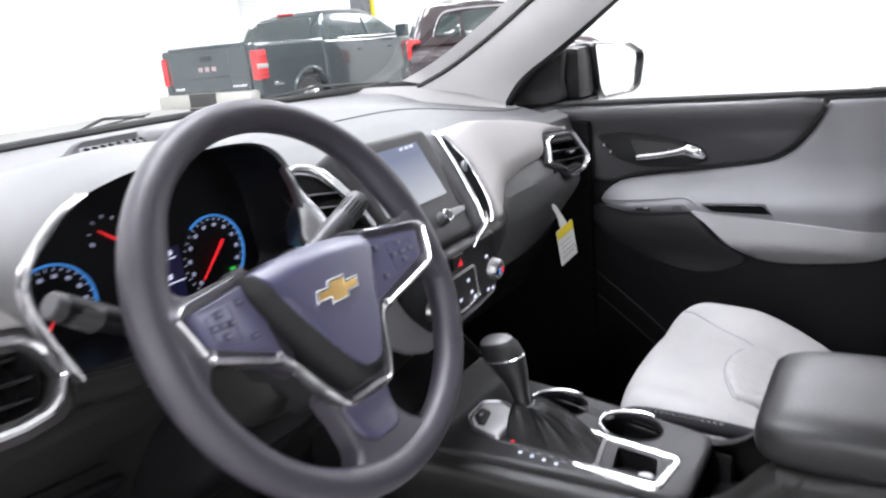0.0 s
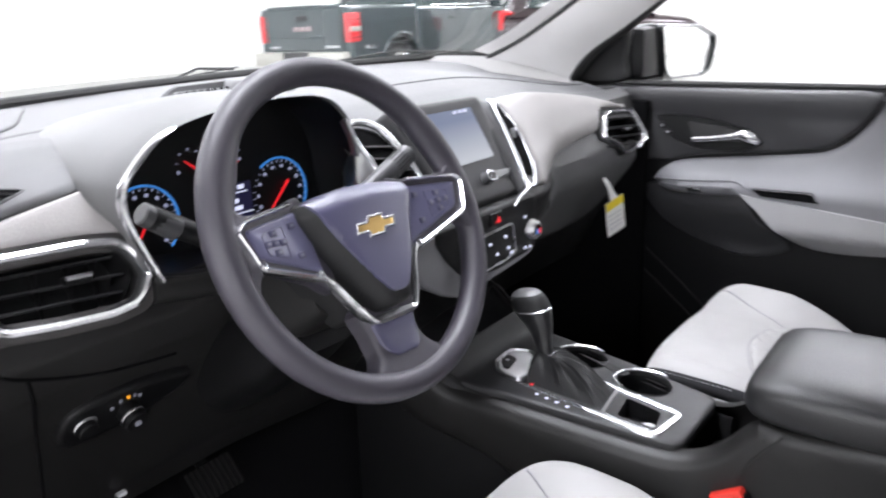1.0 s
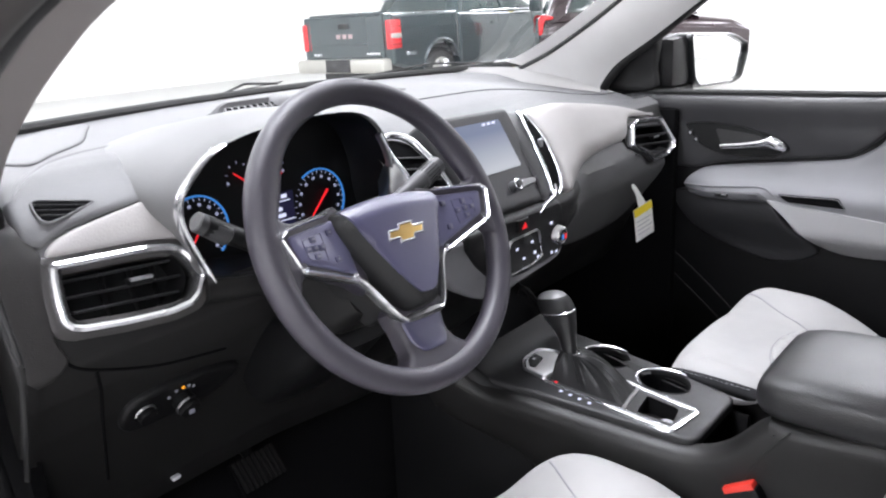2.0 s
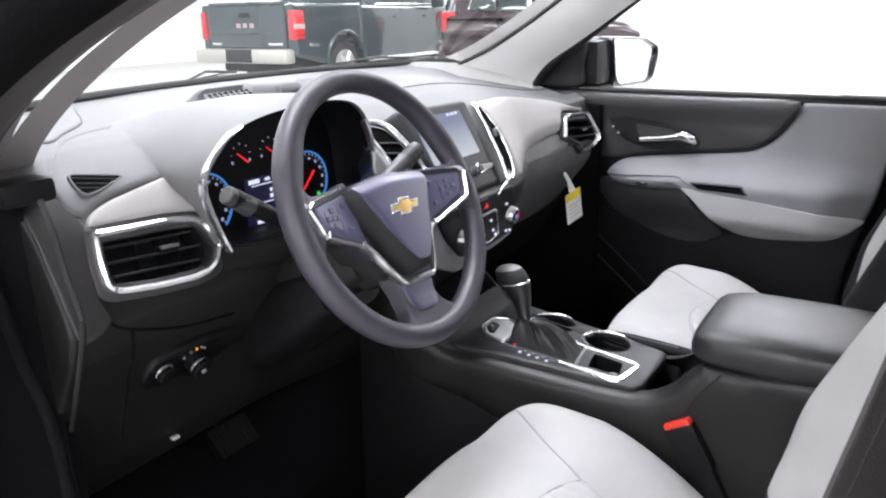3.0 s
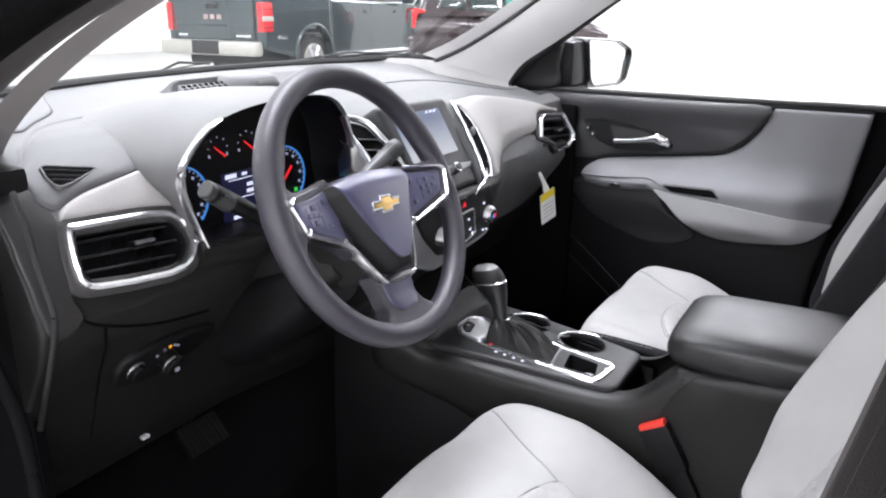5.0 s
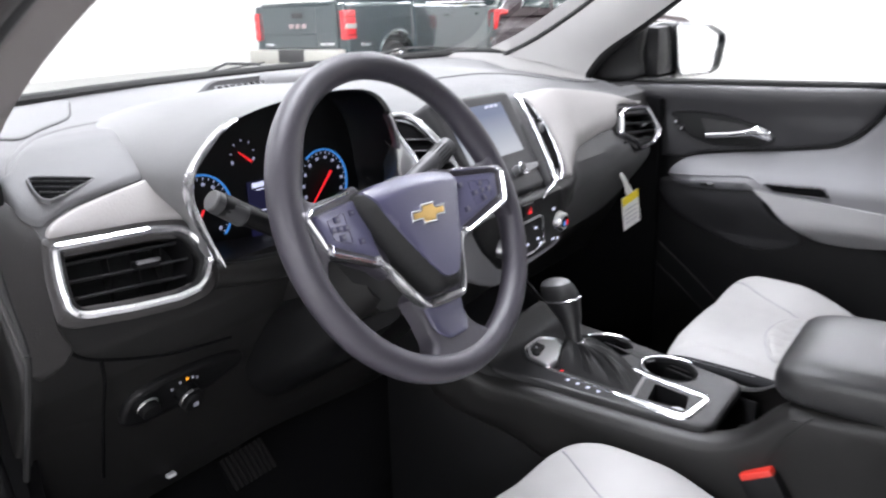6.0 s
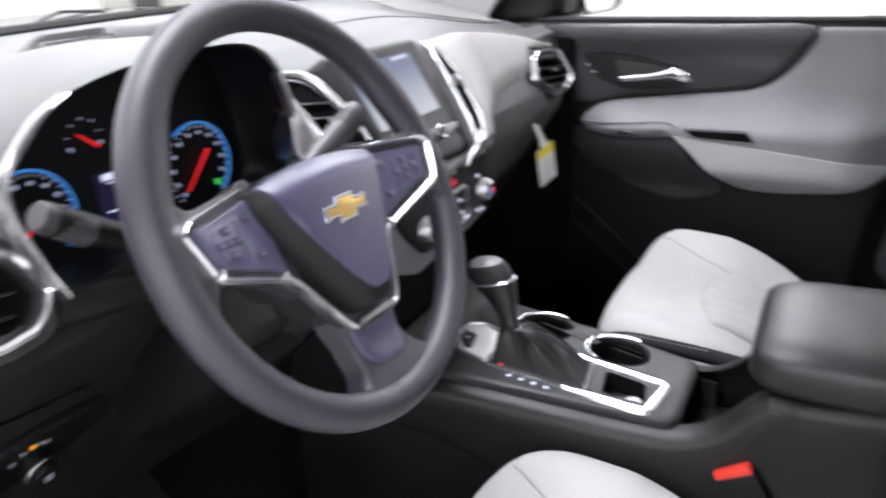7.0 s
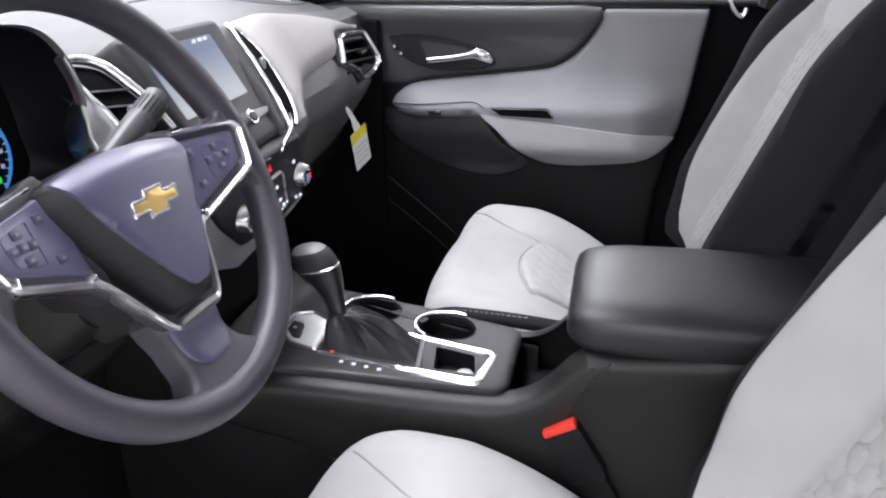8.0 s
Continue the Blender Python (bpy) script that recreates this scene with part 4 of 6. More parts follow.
        part("spoke", puff(f(spoke), SP, 0.003, 0.006, gap=0.012, back=0.016), WHEEL_SKIN, W, "dark flared spoke")
        sw = fillet([(0.066, 0.0315), (0.1475, 0.0205), (0.1395, -0.0085), (0.064, -0.034)], [0.003, 0.006, 0.006, 0.003])
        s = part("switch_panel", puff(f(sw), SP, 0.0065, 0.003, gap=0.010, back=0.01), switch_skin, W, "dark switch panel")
        corners = [(0.080, 0.0345), (0.1475, 0.0245), (0.1545, 0.0185), (0.1445, -0.0115), (0.1385, -0.0145), (0.064, -0.0375)]
        rim_line = [tuple(q) for q in curve([tuple(np.array(a) + (np.array(b) - np.array(a)) * k) for a, b in zip(corners, corners[1:]) for k in (0.04, 0.5, 0.96)], 3)]
        # widest along the lower edge
        edge = [np.array(p) for p in (rim_line if side > 0 else mirrored(rim_line))]
        part("chrome_edge", ribbon(edge, SP, (lambda t, s=side: 0.0042 + 0.0030 * step01(t if s > 0 else 1 - t, 0.60, 0.72)), 0.0105, closed=False, back=0.0), CHROME, s, "chrome switch surround")
        part("button_pad", ribbon(f(fillet([(0.101, 0.0190), (0.132, 0.0140), (0.130, -0.0070), (0.102, -0.0140)], 0.004)), SP, 0.0012, 0.0072, back=0.0), HUB_SKIN, s)
        for bx, by in ((0.1165, 0.0125), (0.1165, -0.0055), (0.1060, 0.0030), (0.1270, 0.0035), (0.1165, 0.0035), (0.089, 0.0165), (0.088, -0.0130)):
            m = Matrix.Translation(SP(side * bx, by, 0.0072)) @ WTURN
            part("button", box((0, 0, 0), (0.0082, 0.0066, 0.003), 0.0014, m=m), HUB_SKIN, s)
            part("button_mark", box((0, 0, 0), (0.0034, 0.0022, 0.0008), 0, m=m @ Matrix.Translation((0, 0, 0.0017))), DIM_MARK, s, flat=True)
    # lower spoke and the chrome bracket
    low = curve([(-0.036, -0.080), (0.036, -0.080), (0.034, -0.112), (0.036, -0.132), (0.048, -0.1445), (0.066, -0.153), (0.030, -0.168), (-0.030, -0.168), (-0.066, -0.153), (-0.048, -0.1445), (-0.036, -0.132), (-0.034, -0.112)], 4, True)
    LS = lambda u, v, w: WF(u, v, w - 0.012 + 0.014 * step01(-v, 0.115, 0.160))
    part("lower_spoke", puff(low, LS, 0.006, 0.008, gap=0.008, back=0.018), WHEEL_SKIN, W, "dark flared lower spoke")
    # same reflected blue in the colour as on the cover face
    part("lower_spoke_cover", puff(fillet([(-0.033, -0.096), (0.033, -0.096), (0.027, -0.128), (0.017, -0.1385), (-0.017, -0.1385), (-0.027, -0.128)], 0.006), LS, 0.0085, 0.003, gap=0.008), HUB_SKIN, W, "lower spoke cover tinted with reflected blue")
    brk = [np.array(p) for p in curve([(-0.076, -0.0345), (-0.062, -0.050), (-0.047, -0.078), (-0.035, -0.0965), (-0.024, -0.1025), (0, -0.1035), (0.024, -0.1025), (0.035, -0.0965), (0.047, -0.078), (0.062, -0.050), (0.076, -0.0345)], 6)]
    part("chrome_bracket", ribbon(brk, lambda u, v, w: WF(u, v, w - 0.009 + 0.006 * step01(-v, 0.03, 0.10)), lambda t: 0.0062 + 0.0055 * math.exp(-((t - 0.5) / 0.13) ** 4), 0.009, closed=False, back=0.006), CHROME, W, "chrome bracket below the airbag cover")
    for side in (-1, 1):
        part("bracket_end", box((0, 0, 0), (0.007, 0.006, 0.008), 0.002, m=Matrix.Translation(WF(side * 0.0725, -0.0345, -0.002)) @ WTURN), CHROME, W)
    # boss and column behind the wheel
    part("boss", rod(WF(0, 0, -0.085), WF(0, 0, -0.005), 0.04, 0.045), BLACK, W)
    col = thing("steering_column", WF(0, 0, -0.2), "black plastic steering column shroud with two stalks", "steering column")
    part("shroud", loft([[WF(sx * sgn(math.cos(q), 0.6), -0.045 + sy * sgn(math.sin(q), 0.6), n0) for q in np.linspace(0, 2 * math.pi, 24, endpoint=False)] for n0, sx, sy in ((-0.06, 0.045, 0.035), (-0.1, 0.055, 0.045), (-0.24, 0.06, 0.05))]), DASH_LOW, col, "charcoal column shroud")
    part("lower_shroud", loft([[WF(sx * sgn(math.cos(q), 0.6), cy + sy * sgn(math.sin(q), 0.6), n0) for q in np.linspace(0, 2 * math.pi, 24, endpoint=False)] for n0, sx, sy, cy in ((-0.12, 0.06, 0.04, -0.07), (-0.18, 0.07, 0.05, -0.08), (-0.28, 0.08, 0.06, -0.09))]), BLACK, col)
    for side, tip in ((-1, Vector((-0.530, 0.553, 1.068))), (1, Vector((-0.188, 0.543, 1.064)))):
        root = WF(-0.055, -0.010, -0.095) if side < 0 else WF(-0.010, -0.006, -0.090)
        skin = BLACK if side < 0 else surface("grey_stalk_plastic", (0.085, 0.085, 0.090), 0.4, relief=0.15)
        st = part("stalk", tube(curve([root, root.lerp(tip, 0.5) + Vector((0, 0, 0.004)), tip], 6), 0.0112 if side < 0 else 0.0120, n=14, taper=lambda t: 0.75 + 0.3 * t), skin, col, "black control stalk" if side < 0 else "dark grey wiper stalk")
        d = (tip - root).normalized()
        end = part("stalk_end", rod(tip - d * 0.030, tip + d * 0.010, 0.0120 if side < 0 else 0.0132, 0.0108 if side < 0 else 0.0124), surface("grey_stalk_end", (0.045, 0.045, 0.048), 0.45, relief=0.15) if side < 0 else skin, st, "turning end of the stalk")
        across = d.cross(Vector((0, 0, 1))).normalized()
        lift = across.cross(d).normalized()
        for k in range(18 if side > 0 else 0):
            q = 2 * math.pi * k / 18
            n = across * math.cos(q) + lift * math.sin(q)
            part("rib", tube([tip - d * 0.024 + n * 0.0129, tip - d * 0.002 + n * 0.0126], 0.0009, n=5), BLACK_SOFT, end)
        for k in (0.42, 0.54, 0.66):
            p = root.lerp(tip, k) + lift * 0.0125 - across * (0.004 if side > 0 else -0.004)
            part("marking", box((0, 0, 0), (0.006, 0.002, 0.001), 0, m=Matrix.Translation(p) @ d.to_track_quat("X", "Z").to_matrix().to_4x4()), MARK, st, flat=True)


steering_wheel()


# ---- centre console ----
def console():
    C = thing("center_console", (0, 0.2, 0.4), "black centre console with chrome shifter surround and padded armrest", "console")
    DECK = [(0.10, 0.715), (0.24, 0.718), (0.45, 0.722), (0.535, 0.725), (0.60, 0.775)]
    S = lambda u, v, w: Vector((u, v, lerp(DECK, v) + w))
    # body: a trough-shaped loft that swells towards the dashboard
    rings = []
    for y, z, hw, hr, low in ((0.70, 0.83, 0.14, 0.14, 0.36), (0.60, 0.775, 0.135, 0.135, 0.36), (0.52, 0.722, 0.120, 0.116, 0.36), (0.40, 0.712, 0.112, 0.094, 0.36), (0.24, 0.705, 0.106, 0.060, 0.36), (0.19, 0.705, 0.105, 0.050, 0.36)):
        prof = [(-hw - 0.02, low), (-hw - 0.012, z - 0.16), (-hw - 0.004, z - 0.05), (-hw + 0.004, z - 0.012), (-hw + 0.016, z - 0.002), (-hw + 0.022, z - 0.03), (0, z - 0.10), (hr - 0.022, z - 0.03), (hr - 0.016, z - 0.002), (hr - 0.004, z - 0.012), (hr + 0.004, z - 0.05), (hr + 0.012, z - 0.16), (hr + 0.02, low)]
        rings.append([Vector((p[0], y, p[1])) for p in curve(prof, 4)])
    part("body", loft(rings), BLACK, C, "black plastic console body")
    cups = [[np.array((cx + 0.0335 * math.cos(q) + 0.004 * math.sin(q), cy + 0.040 * math.sin(q))) for q in np.linspace(0, 2 * math.pi, 36, endpoint=False)] for cx, cy in ((0.057, 0.420), (0.033, 0.312))]
    well = [np.array(p) for p in fillet([(-0.069, 0.306), (-0.020, 0.314), (-0.030, 0.262), (-0.071, 0.254)], 0.006)]
    part("deck", puff(fillet([(-0.094, 0.212), (-0.104, 0.45), (-0.112, 0.57), (0.118, 0.57), (0.104, 0.46), (0.078, 0.33), (0.050, 0.212)], 0.02), S, 0.003, 0.010, gap=0.014, holes=cups + [well]), surface("dark_grey_console_deck", (0.016, 0.016, 0.017), 0.42, relief=0.2, spec=0.3), C)
    part("coin_tray", loft([[S(*p, 0.003) for p in well], [S(*p, -0.022) for p in well]], caps=False), BLACK, C)
    part("coin_tray_floor", puff(well, S, -0.021, 0.0005, gap=0.02, back=0.024), BLACK, C)
    # side rails that sweep up to the armrest box
    RAIL = [(-0.3, 0.082), (0.13, 0.082), (0.18, 0.089), (0.24, 0.096), (0.42, 0.103), (0.52, 0.108), (0.60, 0.122), (0.7, 0.13)]
    RAIL_FAR = [(-0.3, 0.040), (0.13, 0.040), (0.18, 0.040), (0.24, 0.052), (0.33, 0.074), (0.43, 0.098), (0.52, 0.110), (0.60, 0.122), (0.7, 0.13)]
    for side in (-1, 1):
        rail_at = RAIL if side < 0 else RAIL_FAR
        wing = curve([(0.42, 0.60), (0.62, 0.66), (0.63, 0.778), (0.59, 0.758), (0.535, 0.720), (0.45, 0.716), (0.35, 0.713), (0.26, 0.711), (0.21, 0.714), (0.172, 0.733), (0.13, 0.775), (0.08, 0.782), (-0.3, 0.782), (-0.3, 0.42), (0.2, 0.40)], 4, True)
        part("side_wing", puff(wing, (lambda u, v, w, s=side, r=rail_at: Vector((s * (lerp(r, u) + w), u, v))), 0.022, 0.016, gap=0.02, back=0.008), FLANK, C, "black side of the armrest box")
    part("box_seam", tube([(-0.1052, 0.098, 0.778), (-0.1052, 0.130, 0.735), (-0.1054, 0.150, 0.690), (-0.1054, 0.155, 0.64)], 0.0012, n=6), RUBBER, C)
    part("tray", box((0, 0, 0), (0.125, 0.09, 0.08), 0.01, m=Matrix.Translation((-0.02, 0.165, 0.63))), BLACK, C, "dark open tray")
    part("tray_wall", box((0, 0, 0), (0.125, 0.02, 0.16), 0.006, m=Matrix.Translation((-0.02, 0.112, 0.70))), BLACK, C)
    # armrest lid
    arm = []
    for y, s, dz in ((0.150, 0.35, -0.004), (0.146, 0.62, 0), (0.136, 0.82, 0), (0.118, 0.94, 0), (0.09, 1.0, 0.001), (0.0, 1.02, 0.002), (-0.15, 1.02, 0.0), (-0.28, 1.0, -0.004)):
        arm.append([Vector((0.006 + 0.108 * (0.55 + 0.45 * s) * sgn(math.cos(q), 0.42), y, 0.803 + dz + 0.032 * s * sgn(math.sin(q), 0.62))) for q in np.linspace(0, 2 * math.pi, 40, endpoint=False)])
    part("armrest_lid", loft(arm), surface("padded_armrest_vinyl", (0.015, 0.015, 0.0158), 0.40, relief=0.4, grain=500, spec=0.5), C, "padded black armrest lid")
    # chrome surround: a rounded nose round the switch, a thin rail, and a broad loop round the tray
    nose = fillet([(-0.056, 0.502), (-0.030, 0.522), (0.016, 0.523), (0.030, 0.495), (0.014, 0.462), (-0.030, 0.452), (-0.066, 0.456)], 0.010)
    r = part("selector_surround", ribbon(nose, S, 0.0030, 0.0070), SATIN, C, "chrome selector surround")
    rail = [np.array(p) for p in curve([(-0.079, 0.350), (-0.074, 0.372), (-0.0715, 0.400), (-0.067, 0.440), (-0.065, 0.456)], 4)]
    part("surround_rail", ribbon(rail, S, 0.0032, 0.0065, closed=False), CHROME, r)
    loop = [np.array(p) for p in curve([(0.009, 0.384), (0.0035, 0.352), (-0.004, 0.310), (-0.0125, 0.262), (-0.016, 0.244), (-0.026, 0.2345), (-0.045, 0.2355), (-0.072, 0.239), (-0.087, 0.243), (-0.0935, 0.256), (-0.0915, 0.290), (-0.088, 0.325), (-0.083, 0.347), (-0.0775, 0.362)], 5)][::-1]
    wide = lambda t: 0.003 + 0.0125 * step01(t, 0.02, 0.16) - 0.0045 * step01(t, 0.45, 0.62) - 0.009 * step01(t, 0.86, 1.0)
    part("surround_loop", ribbon([p for p in reversed(loop)], S, lambda t: -wide(1 - t), 0.0065, closed=False), CHROME, r, "broad chrome loop round the tray")
    part("surround_bar", ribbon([np.array((-0.070, 0.322)), np.array((-0.045, 0.326)), np.array((-0.008, 0.331))], S, 0.006, 0.006, closed=False), SATIN, r)
    part("shift_panel", puff(fillet([(-0.050, 0.500), (-0.028, 0.517), (0.012, 0.518), (0.024, 0.494), (0.008, 0.467), (-0.030, 0.458), (-0.060, 0.461)], 0.006), S, 0.006, 0.003, gap=0.015), BRIGHT_SILVER, C, "bright shift position panel")
    part("park_brake_switch", puff(fillet([(-0.047, 0.497), (-0.028, 0.513), (-0.004, 0.514), (-0.009, 0.494), (-0.046, 0.486)], 0.005), S, 0.009, 0.003, gap=0.012), BLACK_SOFT, C, "dark grey parking brake switch")
    part("switch_mark", box((0, 0, 0), (0.004, 0.004, 0.001), 0, m=Matrix.Translation(S(-0.025, 0.502, 0.0095))), MARK, C, flat=True)
    for k in range(5):
        part("gear_mark", box((0, 0, 0), (0.0042, 0.0044, 0.001), 0, m=Matrix.Translation(S(-0.0785 - 0.0022 * k + 0.012 * (k == 0), 0.436 - 0.0168 * k, 0.0040 + 0.0035 * (k == 0)))), LIT_RED if k == 0 else LIT_WHITE, C, flat=True)
    # gaiter and shift lever
    base = [S(u, v, 0.002) for u, v in dense([np.array(p) for p in fillet([(-0.058, 0.452), (0.006, 0.470), (0.024, 0.450), (0.026, 0.400), (-0.014, 0.334), (-0.066, 0.326), (-0.064, 0.39)], 0.010)], 0.010)]
    mid = Vector((-0.014, 0.440, 0.756))
    ctr = sum(base, Vector()) / len(base)

    def fold(s):
        out = []
        for i, p in enumerate(base):
            q = ctr.lerp(mid, s) + (p - ctr) * (1 - 0.80 * s)
            q.z += 0.004 * math.sin(i * 1.9) * math.sin(math.pi * s) + 0.012 * math.sin(math.pi * s)
            out.append(q)
        return out
    part("gaiter", loft([fold(s) for s in (0, 0.15, 0.35, 0.55, 0.75, 0.9, 1.0)]), BLACK_SOFT, C, "black leather shift gaiter")
    # the lever leans forward and carries a broad rounded head
    axis = lambda h: Vector((-0.013 + 0.20 * (h - 0.750), 0.444 + 0.30 * (h - 0.750) + 0.36 * max(0.0, h - 0.785), h))
    ringed = lambda h, rx, ry, e=0.8: [axis(h) + Vector((0.92 * rx * sgn(math.cos(q), e), 0.90 * ry * sgn(math.sin(q), e), -0.20 * ry * sgn(math.sin(q), e))) for q in np.linspace(0, 2 * math.pi, 32, endpoint=False)]
    lever = part("shift_lever", loft([ringed(h, rx, ry) for h, rx, ry in ((0.748, 0.0104, 0.0120), (0.762, 0.0110, 0.0128), (0.776, 0.0124, 0.0152), (0.788, 0.0148, 0.0192), (0.798, 0.0176, 0.0240), (0.809, 0.0208, 0.0290))]), surface("satin_black_lever", (0.014, 0.014, 0.015), 0.30, relief=0.1, spec=0.5), C, "satin black shift lever")
    part("knob", loft([ringed(h, rx, ry) for h, rx, ry in ((0.808, 0.0200, 0.0283), (0.813, 0.0213, 0.0295), (0.819, 0.0217, 0.0300), (0.826, 0.0207, 0.0287), (0.832, 0.0180, 0.0252), (0.836, 0.0135, 0.0195), (0.8375, 0.007, 0.010))]), BLACK_SOFT, lever, "black rounded shift knob")
    part("knob_cap", loft([ringed(h, rx, ry) for h, rx, ry in ((0.8322, 0.0178, 0.0250), (0.8356, 0.0150, 0.0212), (0.8380, 0.0098, 0.0142), (0.8387, 0.003, 0.004))]), surface("grey_knob_cap", (0.20, 0.20, 0.205), 0.35, relief=0.1), lever, "grey cap on the knob")
    part("knob_ring", tube([p + Vector((0, 0, 0.0006)) for p in ringed(0.8110, 0.0208, 0.0290)], 0.0016, True, 8), CHROME, lever, "chrome ring on the knob")
    part("collar", loft([ringed(0.746, 0.0165, 0.0185), ringed(0.750, 0.0170, 0.019), ringed(0.754, 0.0150, 0.0165)]), SATIN, lever, "satin collar")
    # cup holders
    for o in cups:
        c0 = np.mean(o, 0)
        shrink = lambda s, w: [S(*(c0 + (p - c0) * s), w) for p in o]
        cup = part("cup_holder", loft([shrink(1.0, 0.004), shrink(0.97, -0.02), shrink(0.9, -0.075), shrink(0.02, -0.076)], caps=False), BLACK, C, "deep black cup holder with a chrome rim")
        far = [c0 + (np.array((math.cos(q), math.sin(q))) * (0.0355, 0.042)) for q in np.linspace(radians(-28), radians(150), 28)]
        part("rim", tube([S(p[0], p[1], 0.0045) for p in far], 0.0026, n=10), CHROME, cup, "bright chrome half rim")
        part("lip", ribbon([c0 + (p - c0) * 1.04 for p in o], S, 0.003, 0.0045), BLACK_SOFT, cup)
    sock = part("power_socket", rod(S(-0.047, 0.272, -0.021), S(-0.047, 0.272, -0.012), 0.0105), SATIN, C, "small bright socket cap")
    part("socket_face", rod(S(-0.047, 0.272, -0.0125), S(-0.047, 0.272, -0.0110), 0.0070), MARK, sock)
    link = fillet([(0.052, 0.395), (0.066, 0.385), (0.048, 0.338), (0.034, 0.345)], 0.004)
    part("cup_channel", puff(link, S, 0.0036, 0.0006, gap=0.02, back=0.0), BLACK, C, "dark channel between the cup holders")


console()


# ---- seats ----
def seat(name, cx, label, lean_deg, foot_v, face_w):
    T = thing(name, (cx, 0.1, 0.35), label, "seat", group="front seats")
    half = 0.272

    def top(dx, y):
        """Height of the cushion's upper side."""
        a = abs(dx) / half
        z = 0.654 + 0.034 * step01(a, 0.42, 0.78) - 0.02 * step01(a, 0.88, 1.05)
        d = max(0.0, 0.25 - y)
        return z + 0.020 * step01(y, 0.05, 0.36) - min(0.2 * d + 2 * d * d, 0.085)

    def cushion(u, v):
        # v runs from the back to the nose and round under it, u across
        dx = half * (2 * u - 1)
        s = 2 * u - 1
        ee = (1 - abs(s) ** 5) ** (1 / 4) if abs(s) < 1 else 0.0
        nose = (0.436 if cx < 0 else 0.414) - (0.055 if cx > 0 and s > 0 else 0.092) * abs(s) ** 2.6
        if v < 0.72:
            y = -0.14 + (nose - 0.06 + 0.14) * v / 0.72
            z = top(dx, y)
        else:
            a = (v - 0.72) / 0.28 * math.radians(150)
            y = nose - 0.06 + 0.06 * math.sin(a)
            z = top(dx, nose - 0.06) - 0.075 * (1 - math.cos(a))
        zb = 0.47
        return Vector((cx + dx, y, zb + (z - zb) * (0.25 + 0.75 * ee)))
    part("cushion", sheet(cushion, 61, 50), CLOTH, T, "light grey cloth cushion")
    def skin(dx, y):
        s = min(1.0, abs(dx) / half)
        return 0.47 + (top(dx, y) - 0.47) * (0.25 + 0.75 * (1 - s ** 5) ** 0.25)
    S = lambda u, v, w: Vector((cx + u, v, skin(u, v) + w))

    def hexes(u, v, size, deep):
        """Raised hexagon cells with soft grooves between them."""
        a, b = size, size * math.sqrt(3)
        best = []
        for ox, oy in ((0, 0), (a / 2, b / 2)):
            gx, gy = round((u - ox) / a) * a + ox, round((v - oy) / b) * b + oy
            best += [math.hypot(u - gx - i * a, v - gy - j * b) for i in (-1, 0, 1) for j in (-1, 0, 1)]
        best.sort()
        return deep * step01(best[1] - best[0], 0.0, size * 0.34)
    insert = fillet([(-0.100, 0.226), (-0.05, 0.249), (0, 0.257), (0.05, 0.249), (0.100, 0.226), (0.084, 0.165), (0.078, 0.05), (0.082, -0.12), (-0.082, -0.12), (-0.078, 0.05), (-0.084, 0.165)], [0.01, 0.03, 0.03, 0.03, 0.01, 0.03, 0.05, 0.01, 0.01, 0.05, 0.03])
    part("quilted_insert", puff(insert, S, 0.008, 0.012, gap=0.0040, dome=lambda u, v: hexes(u, v, 0.030, 0.0026)), CLOTH, T, "light grey quilted insert")
    part("insert_seam", tube([S(p[0] * 1.03, p[1] + 0.003, 0.0006) for p in insert if p[1] > -0.08], 0.0011, n=6), CLOTH_SEAM, T)
    def along(dx, y):
        """The place on the cushion, round its nose as well."""
        u = 0.5 + 0.5 * dx / half
        nose = (0.436 if cx < 0 else 0.414) - (0.055 if cx > 0 and dx > 0 else 0.092) * abs(dx / half) ** 2.6
        f = nose - 0.06
        v = 0.72 * (y + 0.14) / (f + 0.14) if y < f else 0.72 + 0.28 * math.asin(min(0.98, (y - f) / 0.06)) / radians(150)
        return cushion(u, v) + Vector((0, 0, 0.0004))
    for side in (1,):
        seam = [along(side * x, y) for x, y in curve([(0.176, 0.366), (0.166, 0.350), (0.140, 0.303), (0.118, 0.262), (0.101, 0.230), (0.084, 0.165), (0.080, 0.05)], 10)]
        part("seam", tube(seam, 0.0014, n=6), CLOTH_SEAM, T)
    part("seat_base", box((0, 0, 0), (0.50, 0.50, 0.12), 0.03, m=Matrix.Translation((cx, 0.11, 0.44))), CLOTH_DARK, T, "black seat base")
    skirt = []
    for y, g in ((-0.16, 0.9), (-0.13, 1.0), (0.2, 1.0), (0.33, 0.96), (0.38, 0.85)):
        skirt.append([Vector((cx + (half + 0.006) * g * sgn(math.cos(q), 0.3), y, 0.475 + 0.07 * sgn(math.sin(q), 0.4))) for q in np.linspace(0, 2 * math.pi, 32, endpoint=False)])
    part("side_cover", loft(skirt), CLOTH_DARK, T, "black side cover")
    if cx > 0:
        edge = [Vector((cx - 0.262, y, z)) for y, z in ((0.345, 0.693), (0.32, 0.699), (0.27, 0.699), (0.21, 0.696), (0.15, 0.69))]
        strip = part("side_bolster_edge", tube(curve(edge, 5), 0.013, n=12, squash=0.75), CLOTH_DARK, T, "black bolster edge with stitching")
        for k in range(14):
            a = Vector(edge[1]).lerp(edge[3], k / 14)
            part("stitch", tube([a + Vector((-0.004, 0, 0.0098)), a + Vector((-0.004, -0.005, 0.0098))], 0.0007, n=5), CLOTH_SEAM, strip)
